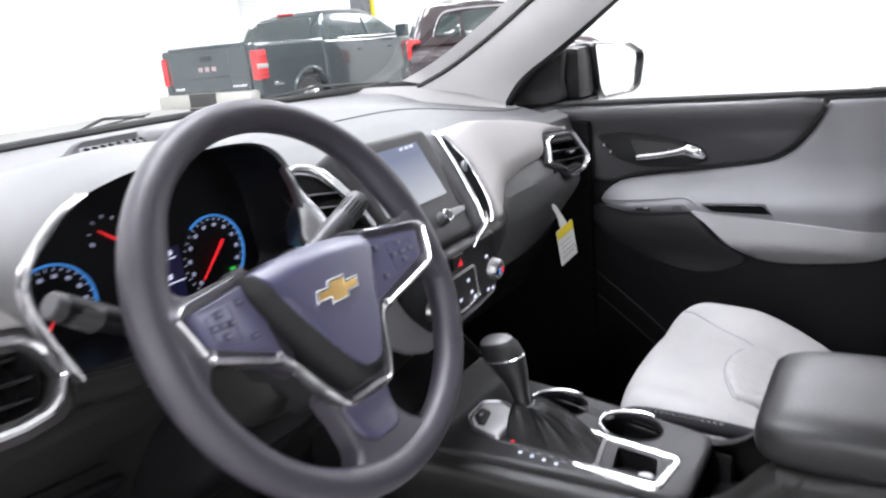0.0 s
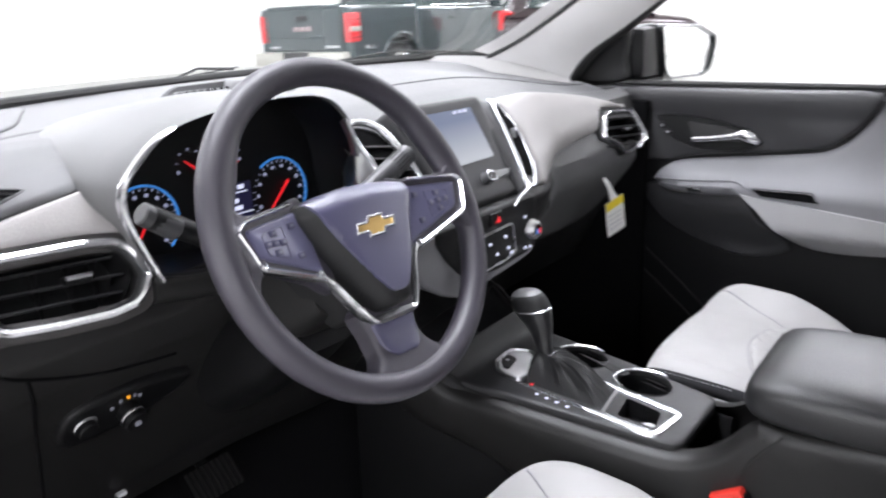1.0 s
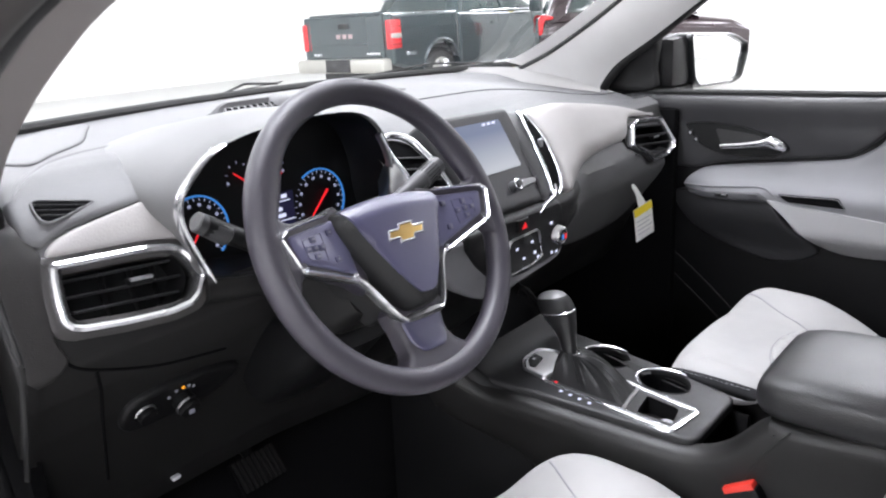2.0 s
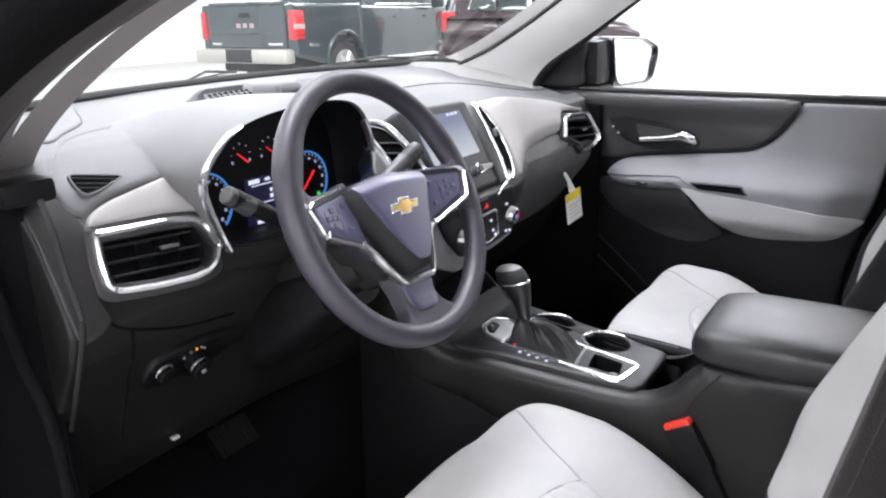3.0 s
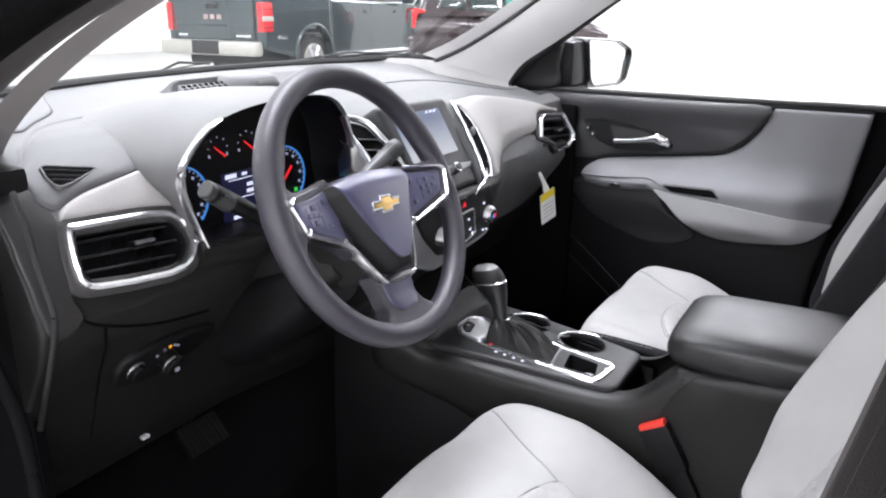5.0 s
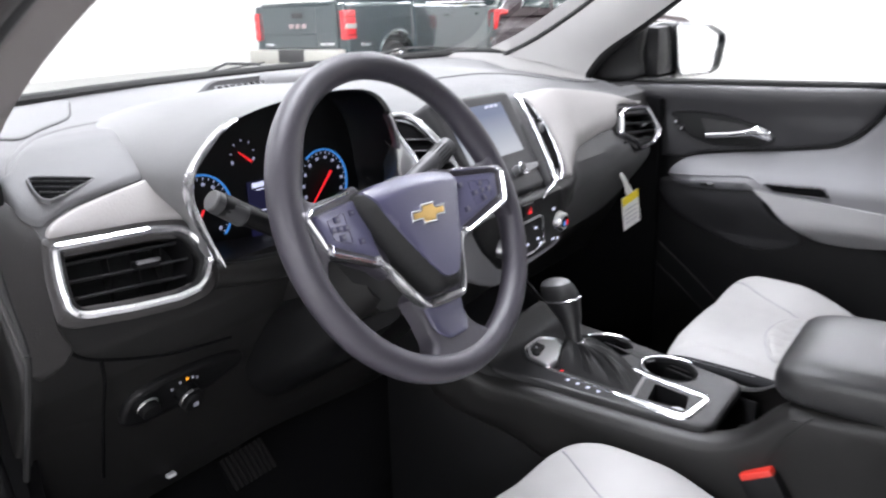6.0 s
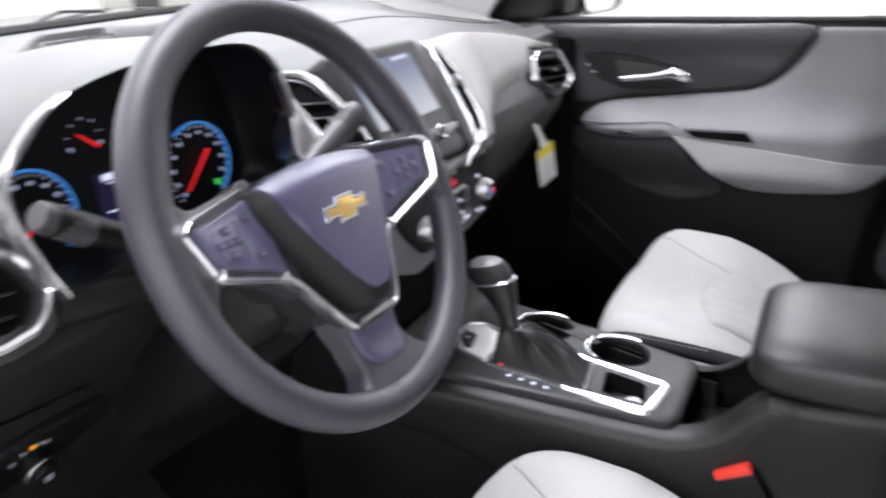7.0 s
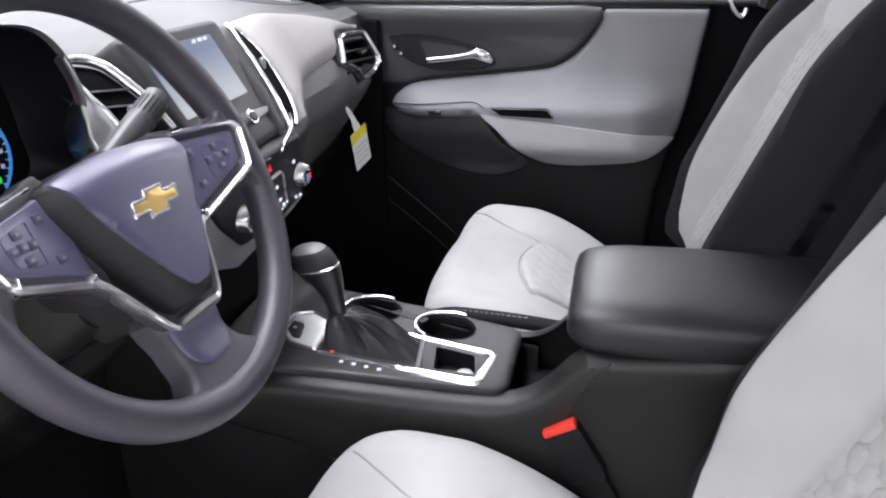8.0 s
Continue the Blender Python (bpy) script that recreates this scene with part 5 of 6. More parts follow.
    # backrest, leaning back
    lean = radians(lean_deg)
    foot = Vector((cx, -0.062, 0.665))
    up, outn = Vector((0, -math.sin(lean), math.cos(lean))), Vector((0, math.cos(lean), math.sin(lean)))
    B = lambda u, v, w: foot + Vector((u, 0, 0)) + up * v + outn * w

    def wing(u, v):
        return 0.072 * step01(abs(u), 0.11, 0.19) * (1 - 0.7 * step01(v, 0.35, 0.6)) * (0.75 + 0.25 * step01(v, 0.0, 0.12)) - 0.05 * step01(abs(u), 0.22, 0.265)
    shape = curve([(-0.185, foot_v), (-0.255, 0.10), (-0.262, 0.30), (-0.225, 0.48), (-0.18, 0.60), (-0.10, 0.645), (0.10, 0.645), (0.18, 0.60), (0.225, 0.48), (0.262, 0.30), (0.255, 0.10), (0.185, foot_v)], 4, True)
    low = 0.06 if cx < 0 else 0.0
    face = [(x * (face_w + low * (1 - step01(y, 0.12, 0.30)) - 0.05 * step01(y, 0.1, 0.5)), y) for x, y in shape]
    part("backrest", puff(face, B, 0.025, 0.010, gap=0.014, back=0.03, dome=wing), CLOTH, T, "light grey cloth backrest")
    shell = [(x * 1.0, y * 1.01 - 0.005) for x, y in shape]
    part("side_bolster", puff(shell, B, 0.021, 0.035, gap=0.016, back=0.03, dome=wing), CLOTH_DARK, T, "black bolster edge of the backrest")
    part("backrest_shell", puff(shell, lambda u, v, w: B(u, v, -w), 0.10, 0.05, gap=0.03, back=0.018), CLOTH_DARK, T, "black backrest side and shell")
    back_in = curve([(-0.105, foot_v + 0.03), (-0.11, 0.2), (-0.105, 0.40), (0.105, 0.40), (0.11, 0.2), (0.105, foot_v + 0.03)], 4, True)
    part("quilted_back", puff(back_in, B, 0.0345, 0.010, gap=0.0040, back=0.004, dome=lambda u, v: wing(u, v) + hexes(u, v, 0.026, 0.0032)), CLOTH, T, "light grey quilted backrest insert")
    part("upper_panel", puff(curve([(-0.12, 0.415), (-0.12, 0.6), (0.12, 0.6), (0.12, 0.415)], 4, True), B, 0.030, 0.01, gap=0.02, back=0.004), CLOTH, T)
    # head restraint
    for side in (-1, 1):
        part("post", tube([B(side * 0.06, 0.63, -0.02), B(side * 0.06, 0.74, -0.01)], 0.006), CHROME, T)
    head = [[B(0.13 * s * sgn(math.cos(q), 0.6), 0.79 + h, 0.0 + 0.05 * s * sgn(math.sin(q), 0.7)) for q in np.linspace(0, 2 * math.pi, 28, endpoint=False)] for s, h in ((0.5, -0.085), (0.85, -0.075), (1, -0.04), (1, 0.04), (0.85, 0.075), (0.5, 0.085))]
    part("head_restraint", loft(head), CLOTH, T, "light grey head restraint")
    return T


seat("driver_seat", -0.372, "light grey cloth driver's seat with quilted insert and black sides", 23.5, -0.045, 0.755)
seat("passenger_seat", 0.372, "light grey cloth passenger seat with quilted insert and black sides", 21.5, -0.02, 0.69)


def buckle():
    b = thing("seat_belt_buckle", (-0.118, 0.13, 0.6), "black seat belt buckle with a red release button", "buckle")
    m = Matrix.Translation((-0.109, 0.130, 0.655)) @ Matrix.Rotation(radians(-30), 4, "X")
    part("housing", box((0, 0, 0), (0.022, 0.046, 0.075), 0.006, m=m), BLACK, b)
    part("release_button", box((0, 0, 0), (0.019, 0.040, 0.016), 0.003, m=m @ Matrix.Translation((0, 0, 0.036))), RED, b, "red release button")
    part("stem", box((0, 0, 0), (0.014, 0.035, 0.16), 0.004, m=m @ Matrix.Translation((0, 0.0, -0.10))), BLACK, b)


buckle()


def belt():
    b = thing("seat_belt", (-0.61, -0.08, 0.7), "grey-brown woven seat belt hanging by the driver's seat", "seat belt")
    web = surface("woven_belt", (0.034, 0.030, 0.030), 0.7, relief=0.5, grain=700)
    path = curve([(-0.640, -0.160, 1.25), (-0.652, -0.130, 1.17), (-0.662, -0.113, 1.126), (-0.664, -0.105, 1.089), (-0.665, -0.097, 1.049), (-0.665, -0.085, 0.989), (-0.666, -0.076, 0.945), (-0.668, -0.068, 0.88), (-0.672, -0.064, 0.75), (-0.675, -0.064, 0.55), (-0.678, -0.064, 0.38)], 6)
    bm = bmesh.new()
    rows = []
    for p in path:
        p = Vector(p)
        rows.append([bm.verts.new(p + Vector((-0.015 * a, 0.0145 * a, 0)) + Vector((0.0006, 0.0012, 0)) * c) for a, c in ((-1, -1), (1, -1), (1, 1), (-1, 1))])
    for a, c in zip(rows, rows[1:]):
        for j in range(4):
            bm.faces.new((a[j], a[(j + 1) % 4], c[(j + 1) % 4], c[j]))
    part("webbing", bm, web, b)
    for a in (-0.9, 0.35, 0.9):
        part("woven_edge", tube([Vector(p) + Vector((-0.015 * a - 0.0006, 0.0145 * a - 0.0006, 0)) for p in path], 0.0007, n=6), web, b)
    part("stop_button", rod((-0.668, -0.0925, 1.081), (-0.674, -0.0930, 1.083), 0.0042), DULL_STEEL, b, "pale stop button")


belt()


# ---- passenger door ----
def door():
    D = thing("passenger_door", (0.76, 0.3, 0.4), "closed passenger door with black and ash-grey trim", "car door")
    base = lambda z: lerp([(0.4, 0.735), (0.7, 0.74), (0.95, 0.742), (1.07, 0.75)], z)
    S = lambda u, v, w: Vector((base(v) - w, u, v))
    shell = fillet([(0.80, 1.06), (-0.055, 1.06), (-0.03, 0.88), (0.02, 0.69), (0.05, 0.34), (0.80, 0.34)], 0.02)
    part("inner_panel", puff(shell, S, 0.004, 0.01, gap=0.03, back=0.06), BLACK, D, "black lower door panel")
    arm_dome = lambda y, z: (0.060 * (math.exp(-(max(0.0, z - 0.862) / 0.034) ** 1.6) if z > 0.80 else 1.0)) * (0.15 + 0.85 * step01(z, 0.732, 0.790)) * (1 - 0.75 * step01(y, 0.50, 0.60)) * (1 - 0.85 * step01(-y, -0.09, 0.03))
    grey = curve([(0.149, 1.046), (0.138, 1.0515), (0.09, 1.052), (0.04, 1.052), (-0.01, 1.052), (-0.040, 1.0515), (-0.048, 1.044), (-0.036, 0.96), (-0.022, 0.87), (0.0, 0.80), (0.06, 0.757), (0.13, 0.742), (0.20, 0.735), (0.265, 0.743), (0.325, 0.79), (0.375, 0.845), (0.43, 0.852), (0.52, 0.850), (0.575, 0.853), (0.575, 0.872), (0.545, 0.895), (0.50, 0.905), (0.43, 0.914), (0.355, 0.922), (0.28, 0.931), (0.24, 0.939), (0.206, 0.958), (0.180, 0.985), (0.164, 1.010)], 3, True)
    part("armrest_panel", puff(grey, S, 0.010, 0.008, gap=0.011, back=0.004, dome=arm_dome), DOOR_GREY, D, "ash-grey armrest panel")
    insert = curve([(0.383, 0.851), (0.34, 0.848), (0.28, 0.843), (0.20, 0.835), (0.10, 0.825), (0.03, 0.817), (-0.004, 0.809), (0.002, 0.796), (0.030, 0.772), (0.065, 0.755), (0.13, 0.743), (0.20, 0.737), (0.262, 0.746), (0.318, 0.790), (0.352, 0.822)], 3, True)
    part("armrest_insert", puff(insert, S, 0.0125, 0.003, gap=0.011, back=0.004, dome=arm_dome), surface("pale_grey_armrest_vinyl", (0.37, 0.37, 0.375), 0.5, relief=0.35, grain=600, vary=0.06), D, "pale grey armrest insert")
    dark = curve([(0.74, 1.056), (0.6, 1.056), (0.45, 1.056), (0.30, 1.056), (0.155, 1.054), (0.172, 1.008), (0.188, 0.985), (0.214, 0.962), (0.245, 0.944), (0.29, 0.936), (0.36, 0.927), (0.44, 0.919), (0.51, 0.909), (0.56, 0.895), (0.62, 0.90), (0.70, 0.94), (0.755, 1.0)], 3, True)
    part("upper_trim", puff(dark, S, 0.012, 0.008, gap=0.016, back=0.004, dome=lambda y, z: 0.010 * step01(z, 1.0, 1.03) + 0.010 * step01((z - 0.955) - 0.20 * (y - 0.22), -0.03, 0.02) * step01(-y, -0.62, -0.42)), surface("charcoal_door_trim", (0.030, 0.030, 0.032), 0.45, relief=0.3, grain=600), D, "charcoal upper door trim")
    front = curve([(0.590, 0.846), (0.48, 0.846), (0.385, 0.846), (0.345, 0.79), (0.285, 0.735), (0.36, 0.700), (0.46, 0.715), (0.56, 0.765), (0.605, 0.82)], 4, True)
    part("armrest_front", puff(front, S, 0.008, 0.006, gap=0.012, back=0.004, dome=lambda y, z: 0.048 * step01(z, 0.715, 0.83) * (1 - 0.75 * step01(y, 0.50, 0.61))), surface("dark_grey_door_trim", (0.026, 0.026, 0.028), 0.5, relief=0.3), D, "dark grey lower armrest")
    # handle in its recess
    cup = fillet([(0.592, 0.996), (0.540, 1.003), (0.459, 0.996), (0.378, 0.973), (0.354, 0.947), (0.396, 0.929), (0.490, 0.927), (0.545, 0.944)], 0.014)
    h = part("handle_bezel", puff(cup, S, 0.0155, 0.004, gap=0.014, back=0.002), BLACK, D, "black handle recess")
    part("bezel_rim", ribbon(cup, S, 0.004, 0.018), BLACK_SOFT, h)
    part("recess", puff(fillet([(0.52, 0.988), (0.43, 0.978), (0.385, 0.958), (0.385, 0.948), (0.50, 0.945)], 0.01), S, 0.0165, 0.001, gap=0.02, back=0.0), RUBBER, h)
    lev = [S(y, z, w) for y, z, w in curve([(0.50, 0.950, 0.028), (0.455, 0.955, 0.030), (0.415, 0.962, 0.032), (0.395, 0.966, 0.034), (0.375, 0.958, 0.030), (0.366, 0.950, 0.024)], 5)]
    part("door_handle", tube(lev, 0.0085, n=10, squash=0.5, up=(1, 0, 0), taper=lambda t: 0.6 + 0.7 * math.exp(-((t - 0.68) / 0.22) ** 2)), CHROME, h, "chrome door handle")
    for k in range(2):
        part("lock_button", box((0, 0, 0), (0.004, 0.012, 0.014), 0.002, m=Matrix.Translation(S(0.572 - 0.014 * k, 0.976 - 0.014 * k, 0.019))), BLACK_SOFT, h)
        part("button_mark", box((0, 0, 0), (0.001, 0.004, 0.005), 0, m=Matrix.Translation(S(0.572 - 0.014 * k, 0.976 - 0.014 * k, 0.0215))), MARK, h, flat=True)
    # window switch and pull cup
    swp = fillet([(0.572, 0.854), (0.48, 0.862), (0.398, 0.866), (0.368, 0.846), (0.45, 0.841), (0.56, 0.842)], 0.006)
    s = part("switch_plate", puff(swp, S, 0.0125, 0.004, gap=0.010, back=0.004, dome=arm_dome), surface("dark_grey_switch_plate", (0.065, 0.065, 0.07), 0.45, relief=0.3), D, "dark grey window switch plate")
    part("window_switch", box((0, 0, 0), (0.012, 0.026, 0.006), 0.002, m=Matrix.Translation(S(0.475, 0.853, 0.074))), BLACK, s)
    part("switch_chrome", box((0, 0, 0), (0.004, 0.010, 0.003), 0.001, m=Matrix.Translation(S(0.468, 0.8555, 0.0795))), SATIN, s)
    pull = fillet([(0.365, 0.866), (0.245, 0.868), (0.228, 0.846), (0.340, 0.849)], 0.006)
    p = part("pull_cup", puff(pull, S, 0.0730, 0.001, gap=0.014, back=0.0), CARPET, D, "dark pull cup")
    part("pull_rim", ribbon(pull, S, 0.0035, 0.0760, back=-0.060), DOOR_GREY, p)
    part("armrest_line", tube([S(y, z, 0.0125 + arm_dome(y, z)) for y, z in curve([(0.575, 0.862), (0.52, 0.868), (0.45, 0.872), (0.392, 0.874), (0.362, 0.858)], 6)], 0.0022, n=8), DOOR_GREY, D, "ash-grey piping along the armrest")
    # lower edge line of the door pocket
    for drop in (0.0, 0.055):
        part("pocket_lip", tube([S(y, z - drop, 0.006) for y, z in curve([(0.70, 0.76), (0.62, 0.70), (0.52, 0.62), (0.44, 0.55)], 6)], 0.0022, n=8), BLACK_SOFT, D)
    # window sill seal and frame
    part("sill_seal", tube([(0.752, y, 1.063) for y in np.linspace(0.70, -0.15, 12)], 0.006, n=8), RUBBER, D, "black window seal")
    part("sail_panel", puff(curve([(0.80, 1.066), (0.765, 1.12), (0.70, 1.165), (0.655, 1.19), (0.668, 1.12), (0.675, 1.066)], 4, True), lambda u, v, w: Vector((0.752 - 0.25 * max(0, v - 1.1) - w, u, v)), 0.012, 0.008, gap=0.015), BLACK_SOFT, D, "black triangular mirror panel")
    window_line = curve([(0.725, 0.80, 1.07), (0.715, 0.74, 1.135), (0.70, 0.64, 1.20), (0.675, 0.50, 1.295), (0.64, 0.36, 1.38), (0.60, 0.15, 1.46), (0.59, -0.19, 1.49)], 5)
    part("window_frame", tube(window_line, 0.016, n=10), RUBBER, D, "black window frame")
    part("rear_frame", tube([(0.74, -0.15, 1.06), (0.69, -0.17, 1.25), (0.60, -0.19, 1.48)], 0.02, n=8), RUBBER, D)
    return D


door()


def door_mirror():
    M = thing("door_mirror", (0.80, 0.66, 1.06), "dark grey door mirror with a bright glass", "mirror")
    o = fillet([(0.835, 1.188), (1.10, 1.176), (1.215, 1.148), (1.224, 1.120), (1.18, 1.055), (1.12, 1.046), (0.90, 1.055), (0.862, 1.080)], 0.018)
    S = lambda u, v, w: Vector((u, 0.635 - w, v))
    part("mirror_rim", ribbon(o, S, 0.007, 0.012, back=0.02), CAR_PAINT, M, "dark rim")
    part("mirror_glass", puff([np.array((1.0 + (p[0] - 1.0) * 0.965, 1.115 + (p[1] - 1.115) * 0.95)) for p in o], S, 0.002, 0.002, gap=0.04, back=0.002), MIRROR, M, "bright mirror glass")
    part("housing", loft([[Vector((0.98 + (p[0] - 0.98) * s - k, y, 1.115 + (p[1] - 1.115) * s)) for p in o] for y, s, k in ((0.637, 1.0, 0.0), (0.66, 1.03, 0.01), (0.70, 0.97, 0.02), (0.74, 0.8, 0.03), (0.765, 0.45, 0.04))]), CAR_PAINT, M, "dark grey painted housing")
    part("inner_shell", box((0, 0, 0), (0.10, 0.08, 0.115), 0.02, m=Matrix.Translation((0.815, 0.675, 1.125))), BLACK, M)
    part("foot", box((0, 0, 0), (0.14, 0.07, 0.035), 0.012, m=Matrix.Translation((0.82, 0.67, 1.052))), BLACK, M)


door_mirror()


# ---- body shell ----
def pillar(name, inner, outer, mat, label, bulge):
    a, b = curve(inner, 6), curve(outer, 6)
    n = len(a)

    def f(u, v):
        p, q = Vector(a[round(v * (n - 1))]), Vector(b[round(v * (n - 1))])
        w = math.sin(math.pi * min(1, max(0, u)))
        return p.lerp(q, u) + Vector((-0.5 if p.x > 0 else 0, -1, 0.45)).normalized() * (bulge * w)

    def g(u, v):
        p, q = Vector(a[round(v * (n - 1))]), Vector(b[round(v * (n - 1))])
        return p.lerp(q, u) + Vector((0.0, 0.04, 0.02))
    bm = sheet(f, 13, n)
    sheet(g, 5, n, bm=bm)
    return single(name, bm, mat, label, "pillar trim", at=tuple(a[0]), kind="structure")


# the right pillar's brightness is in its paler colour, the left's shade likewise
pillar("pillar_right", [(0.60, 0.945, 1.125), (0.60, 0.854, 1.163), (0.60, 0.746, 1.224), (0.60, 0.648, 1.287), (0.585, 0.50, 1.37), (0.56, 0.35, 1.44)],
       [(0.665, 0.773, 1.076), (0.665, 0.729, 1.13), (0.655, 0.629, 1.192), (0.635, 0.484, 1.286), (0.605, 0.347, 1.371), (0.545, 0.192, 1.443)], PILLAR_LIT, "windscreen pillar trim, pale as on its lit side", 0.016)
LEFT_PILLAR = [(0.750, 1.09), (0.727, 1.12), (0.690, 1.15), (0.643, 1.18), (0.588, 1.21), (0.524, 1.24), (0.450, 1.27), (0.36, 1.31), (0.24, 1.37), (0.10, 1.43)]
pillar("pillar_left", [(-0.645 + max(0, z - 1.27) * 0.5, y, z) for y, z in LEFT_PILLAR], [(-0.685 + max(0, z - 1.27) * 0.5, y, z) for y, z in LEFT_PILLAR], PILLAR_SHADED, "taupe-grey windscreen pillar trim in its shaded tone", 0.006)


def body_shell():
    rail = curve([(-0.719 + max(0, z - 1.27) * 0.4, y + 0.010, z + 0.002) for y, z in LEFT_PILLAR] + [(-0.63, -0.15, 1.48), (-0.62, -0.4, 1.50)], 6)
    B = thing("car_body", (0, 0.2, 0.2), "dark grey painted car body round the cabin", "car")
    part("door_seal", tube(rail, 0.019, n=12), surface("taupe_door_seal", (0.075, 0.068, 0.068), 0.6, relief=0.3), B, "taupe-grey door seal")
    part("seal_groove", tube([Vector(p) + Vector((0.018, 0.028, 0.006)) for p in rail], 0.026, n=10), RUBBER, B, "black groove beside the seal")
    part("roof_rail", tube([Vector(p) + Vector((-0.056, 0.010, 0.002)) for p in rail], 0.037, n=12), CARPET, B, "black roof rail")
    hinge = curve([(-0.719, 0.755, 1.09), (-0.735, 0.70, 1.05), (-0.745, 0.64, 0.94), (-0.742, 0.61, 0.86), (-0.74, 0.61, 0.70), (-0.738, 0.605, 0.55), (-0.737, 0.60, 0.38)], 14)
    part("door_seal", tube(hinge, 0.007, n=10), CARPET, B, "black door seal")
    post = lambda u, v: Vector((-0.705 - 0.13 * u, 0.66 + 0.05 * math.sin(math.pi * u) - 0.02 * u, 0.35 + 0.76 * v))
    bm = sheet(post, 8, 10)
    part("hinge_pillar", bm, CARPET, B, "black hinge pillar")
    part("door_check", box((0, 0, 0), (0.055, 0.04, 0.026), 0.008, m=Matrix.Translation((-0.704, 0.660, 1.100))), BLACK, B, "black door hinge cover")
    part("end_trim", tube(curve([(-0.716, 0.604, 1.100), (-0.716, 0.593, 1.076), (-0.716, 0.584, 1.031), (-0.716, 0.571, 0.992), (-0.716, 0.572, 0.972), (-0.716, 0.591, 0.925), (-0.716, 0.628, 0.846)], 6), 0.003, n=8), BLACK_SOFT, B, "thin edge of the dash end trim")
    brow = [(0.46, 1.062, 1.136), (0.53, 1.022, 1.134), (0.58, 0.972, 1.130), (0.61, 0.915, 1.122), (0.64, 0.845, 1.102), (0.668, 0.770, 1.080)]
    foot = loft([[Vector(p) + Vector((0, dy, dz)) for dy, dz in ((0.0, 0.004), (0.022, 0.004), (0.022, -0.085), (0.0, -0.085))] for p in curve(brow, 5)])
    # foot shares the paler colour that stands for light on the right pillar
    part("pillar_foot", foot, PILLAR_LIT, B, "foot of the windscreen pillar in the pale lit tone")
    # floor pan, firewall, sills
    part("floor_pan", box((0, 0, 0), (1.54, 2.9, 0.05), 0.01, m=Matrix.Translation((0, -0.2, 0.34))), CARPET, B, "black carpeted floor")
    part("firewall", box((0, 0, 0), (1.46, 0.05, 0.72), 0.01, m=Matrix.Translation((0, 1.08, 0.72))), CARPET, B, "black carpeted firewall")
    part("toe_board", box((0, 0, 0), (1.40, 0.36, 0.03), 0.01, m=Matrix.Translation((0, 0.96, 0.46)) @ Matrix.Rotation(radians(42), 4, "X")), CARPET, B)
    part("footwell_side", box((0, 0, 0), (0.03, 0.5, 0.66), 0.01, m=Matrix.Translation((0.715, 0.85, 0.70))), CARPET, B)
    part("footwell_side", box((0, 0, 0), (0.03, 0.42, 0.70), 0.01, m=Matrix.Translation((-0.70, 0.88, 0.70))), CARPET, B)
    part("sill", box((0, 0, 0), (0.13, 1.9, 0.12), 0.03, m=Matrix.Translation((-0.77, -0.2, 0.36))), BLACK, B)
    # roof, rear bulkhead and right side behind the door
    roof = lambda u, v: Vector((-0.62 + 1.24 * u, 0.32 - 1.9 * v, 1.455 + 0.06 * math.sin(math.pi * u) + 0.05 * math.sin(math.pi * min(1, v * 1.2))))
    bm = sheet(roof, 20, 16)
    sheet(lambda u, v: roof(u, v) + Vector((0, 0, 0.035)), 20, 16, bm=bm)
    part("roof", bm, HEADLINER, B, "pale grey roof lining")
    part("bulkhead", box((0, 0, 0), (1.5, 0.06, 1.15), 0.02, m=Matrix.Translation((0, -1.45, 0.92))), CLOTH_DARK, B)
    part("center_post", box((0, 0, 0), (0.06, 0.40, 0.80), 0.01, m=Matrix.Translation((0.785, -0.11, 0.665))), CARPET, B, "black right centre pillar trim")
    part("belt_pillar", box((0, 0, 0), (0.07, 0.20, 0.50), 0.02, m=Matrix.Translation((0.665, -0.28, 1.28)) @ Matrix.Rotation(radians(-14), 4, "Y")), BLACK_SOFT, B, "black belt pillar trim")
    part("belt_guide", tube(curve([(0.70, -0.075, 1.075), (0.695, -0.085, 1.055), (0.69, -0.10, 1.045), (0.69, -0.105, 1.06)], 4), 0.004, n=8), SATIN, B, "small bright belt guide")
    part("center_post", box((0, 0, 0), (0.08, 0.16, 0.90), 0.012, m=Matrix.Translation((-0.695, -0.215, 0.80))), CARPET, B, "black left centre pillar trim")
    part("rear_side", box((0, 0, 0), (0.06, 1.2, 0.75), 0.02, m=Matrix.Translation((0.74, -0.85, 0.72))), BLACK_SOFT, B)
    part("rear_side", box((0, 0, 0), (0.06, 0.9, 0.75), 0.02, m=Matrix.Translation((-0.76, -1.0, 0.72))), BLACK_SOFT, B)
    for x in (-0.72, 0.72):
        for y in (1.55, -1.25):
            tyre = part("wheel", rod((x - 0.11, y, 0.345), (x + 0.11, y, 0.345), 0.345, n=40, rim=0.1), RUBBER, B, "black tyre on a dark rim")
            part("rim", rod((x - 0.118, y, 0.345), (x + 0.118, y, 0.345), 0.23, n=32), SATIN, tyre, "silver rim")
    for s in (-1, 1):
        fender = lambda u, v, s=s: Vector((s * (0.80 + 0.03 * math.sin(math.pi * v)), 0.86 + 1.42 * u, 0.74 + (0.33 - 0.10 * u) * v))
        part("front_wing", sheet(fender, 14, 8), CAR_PAINT, B, "dark painted front wing")
    nose = lambda u, v: Vector((-0.80 + 1.6 * u, 2.26 - 0.18 * (2 * u - 1) ** 2 + 0.06 * math.sin(math.pi * v), 0.32 + 0.62 * v))
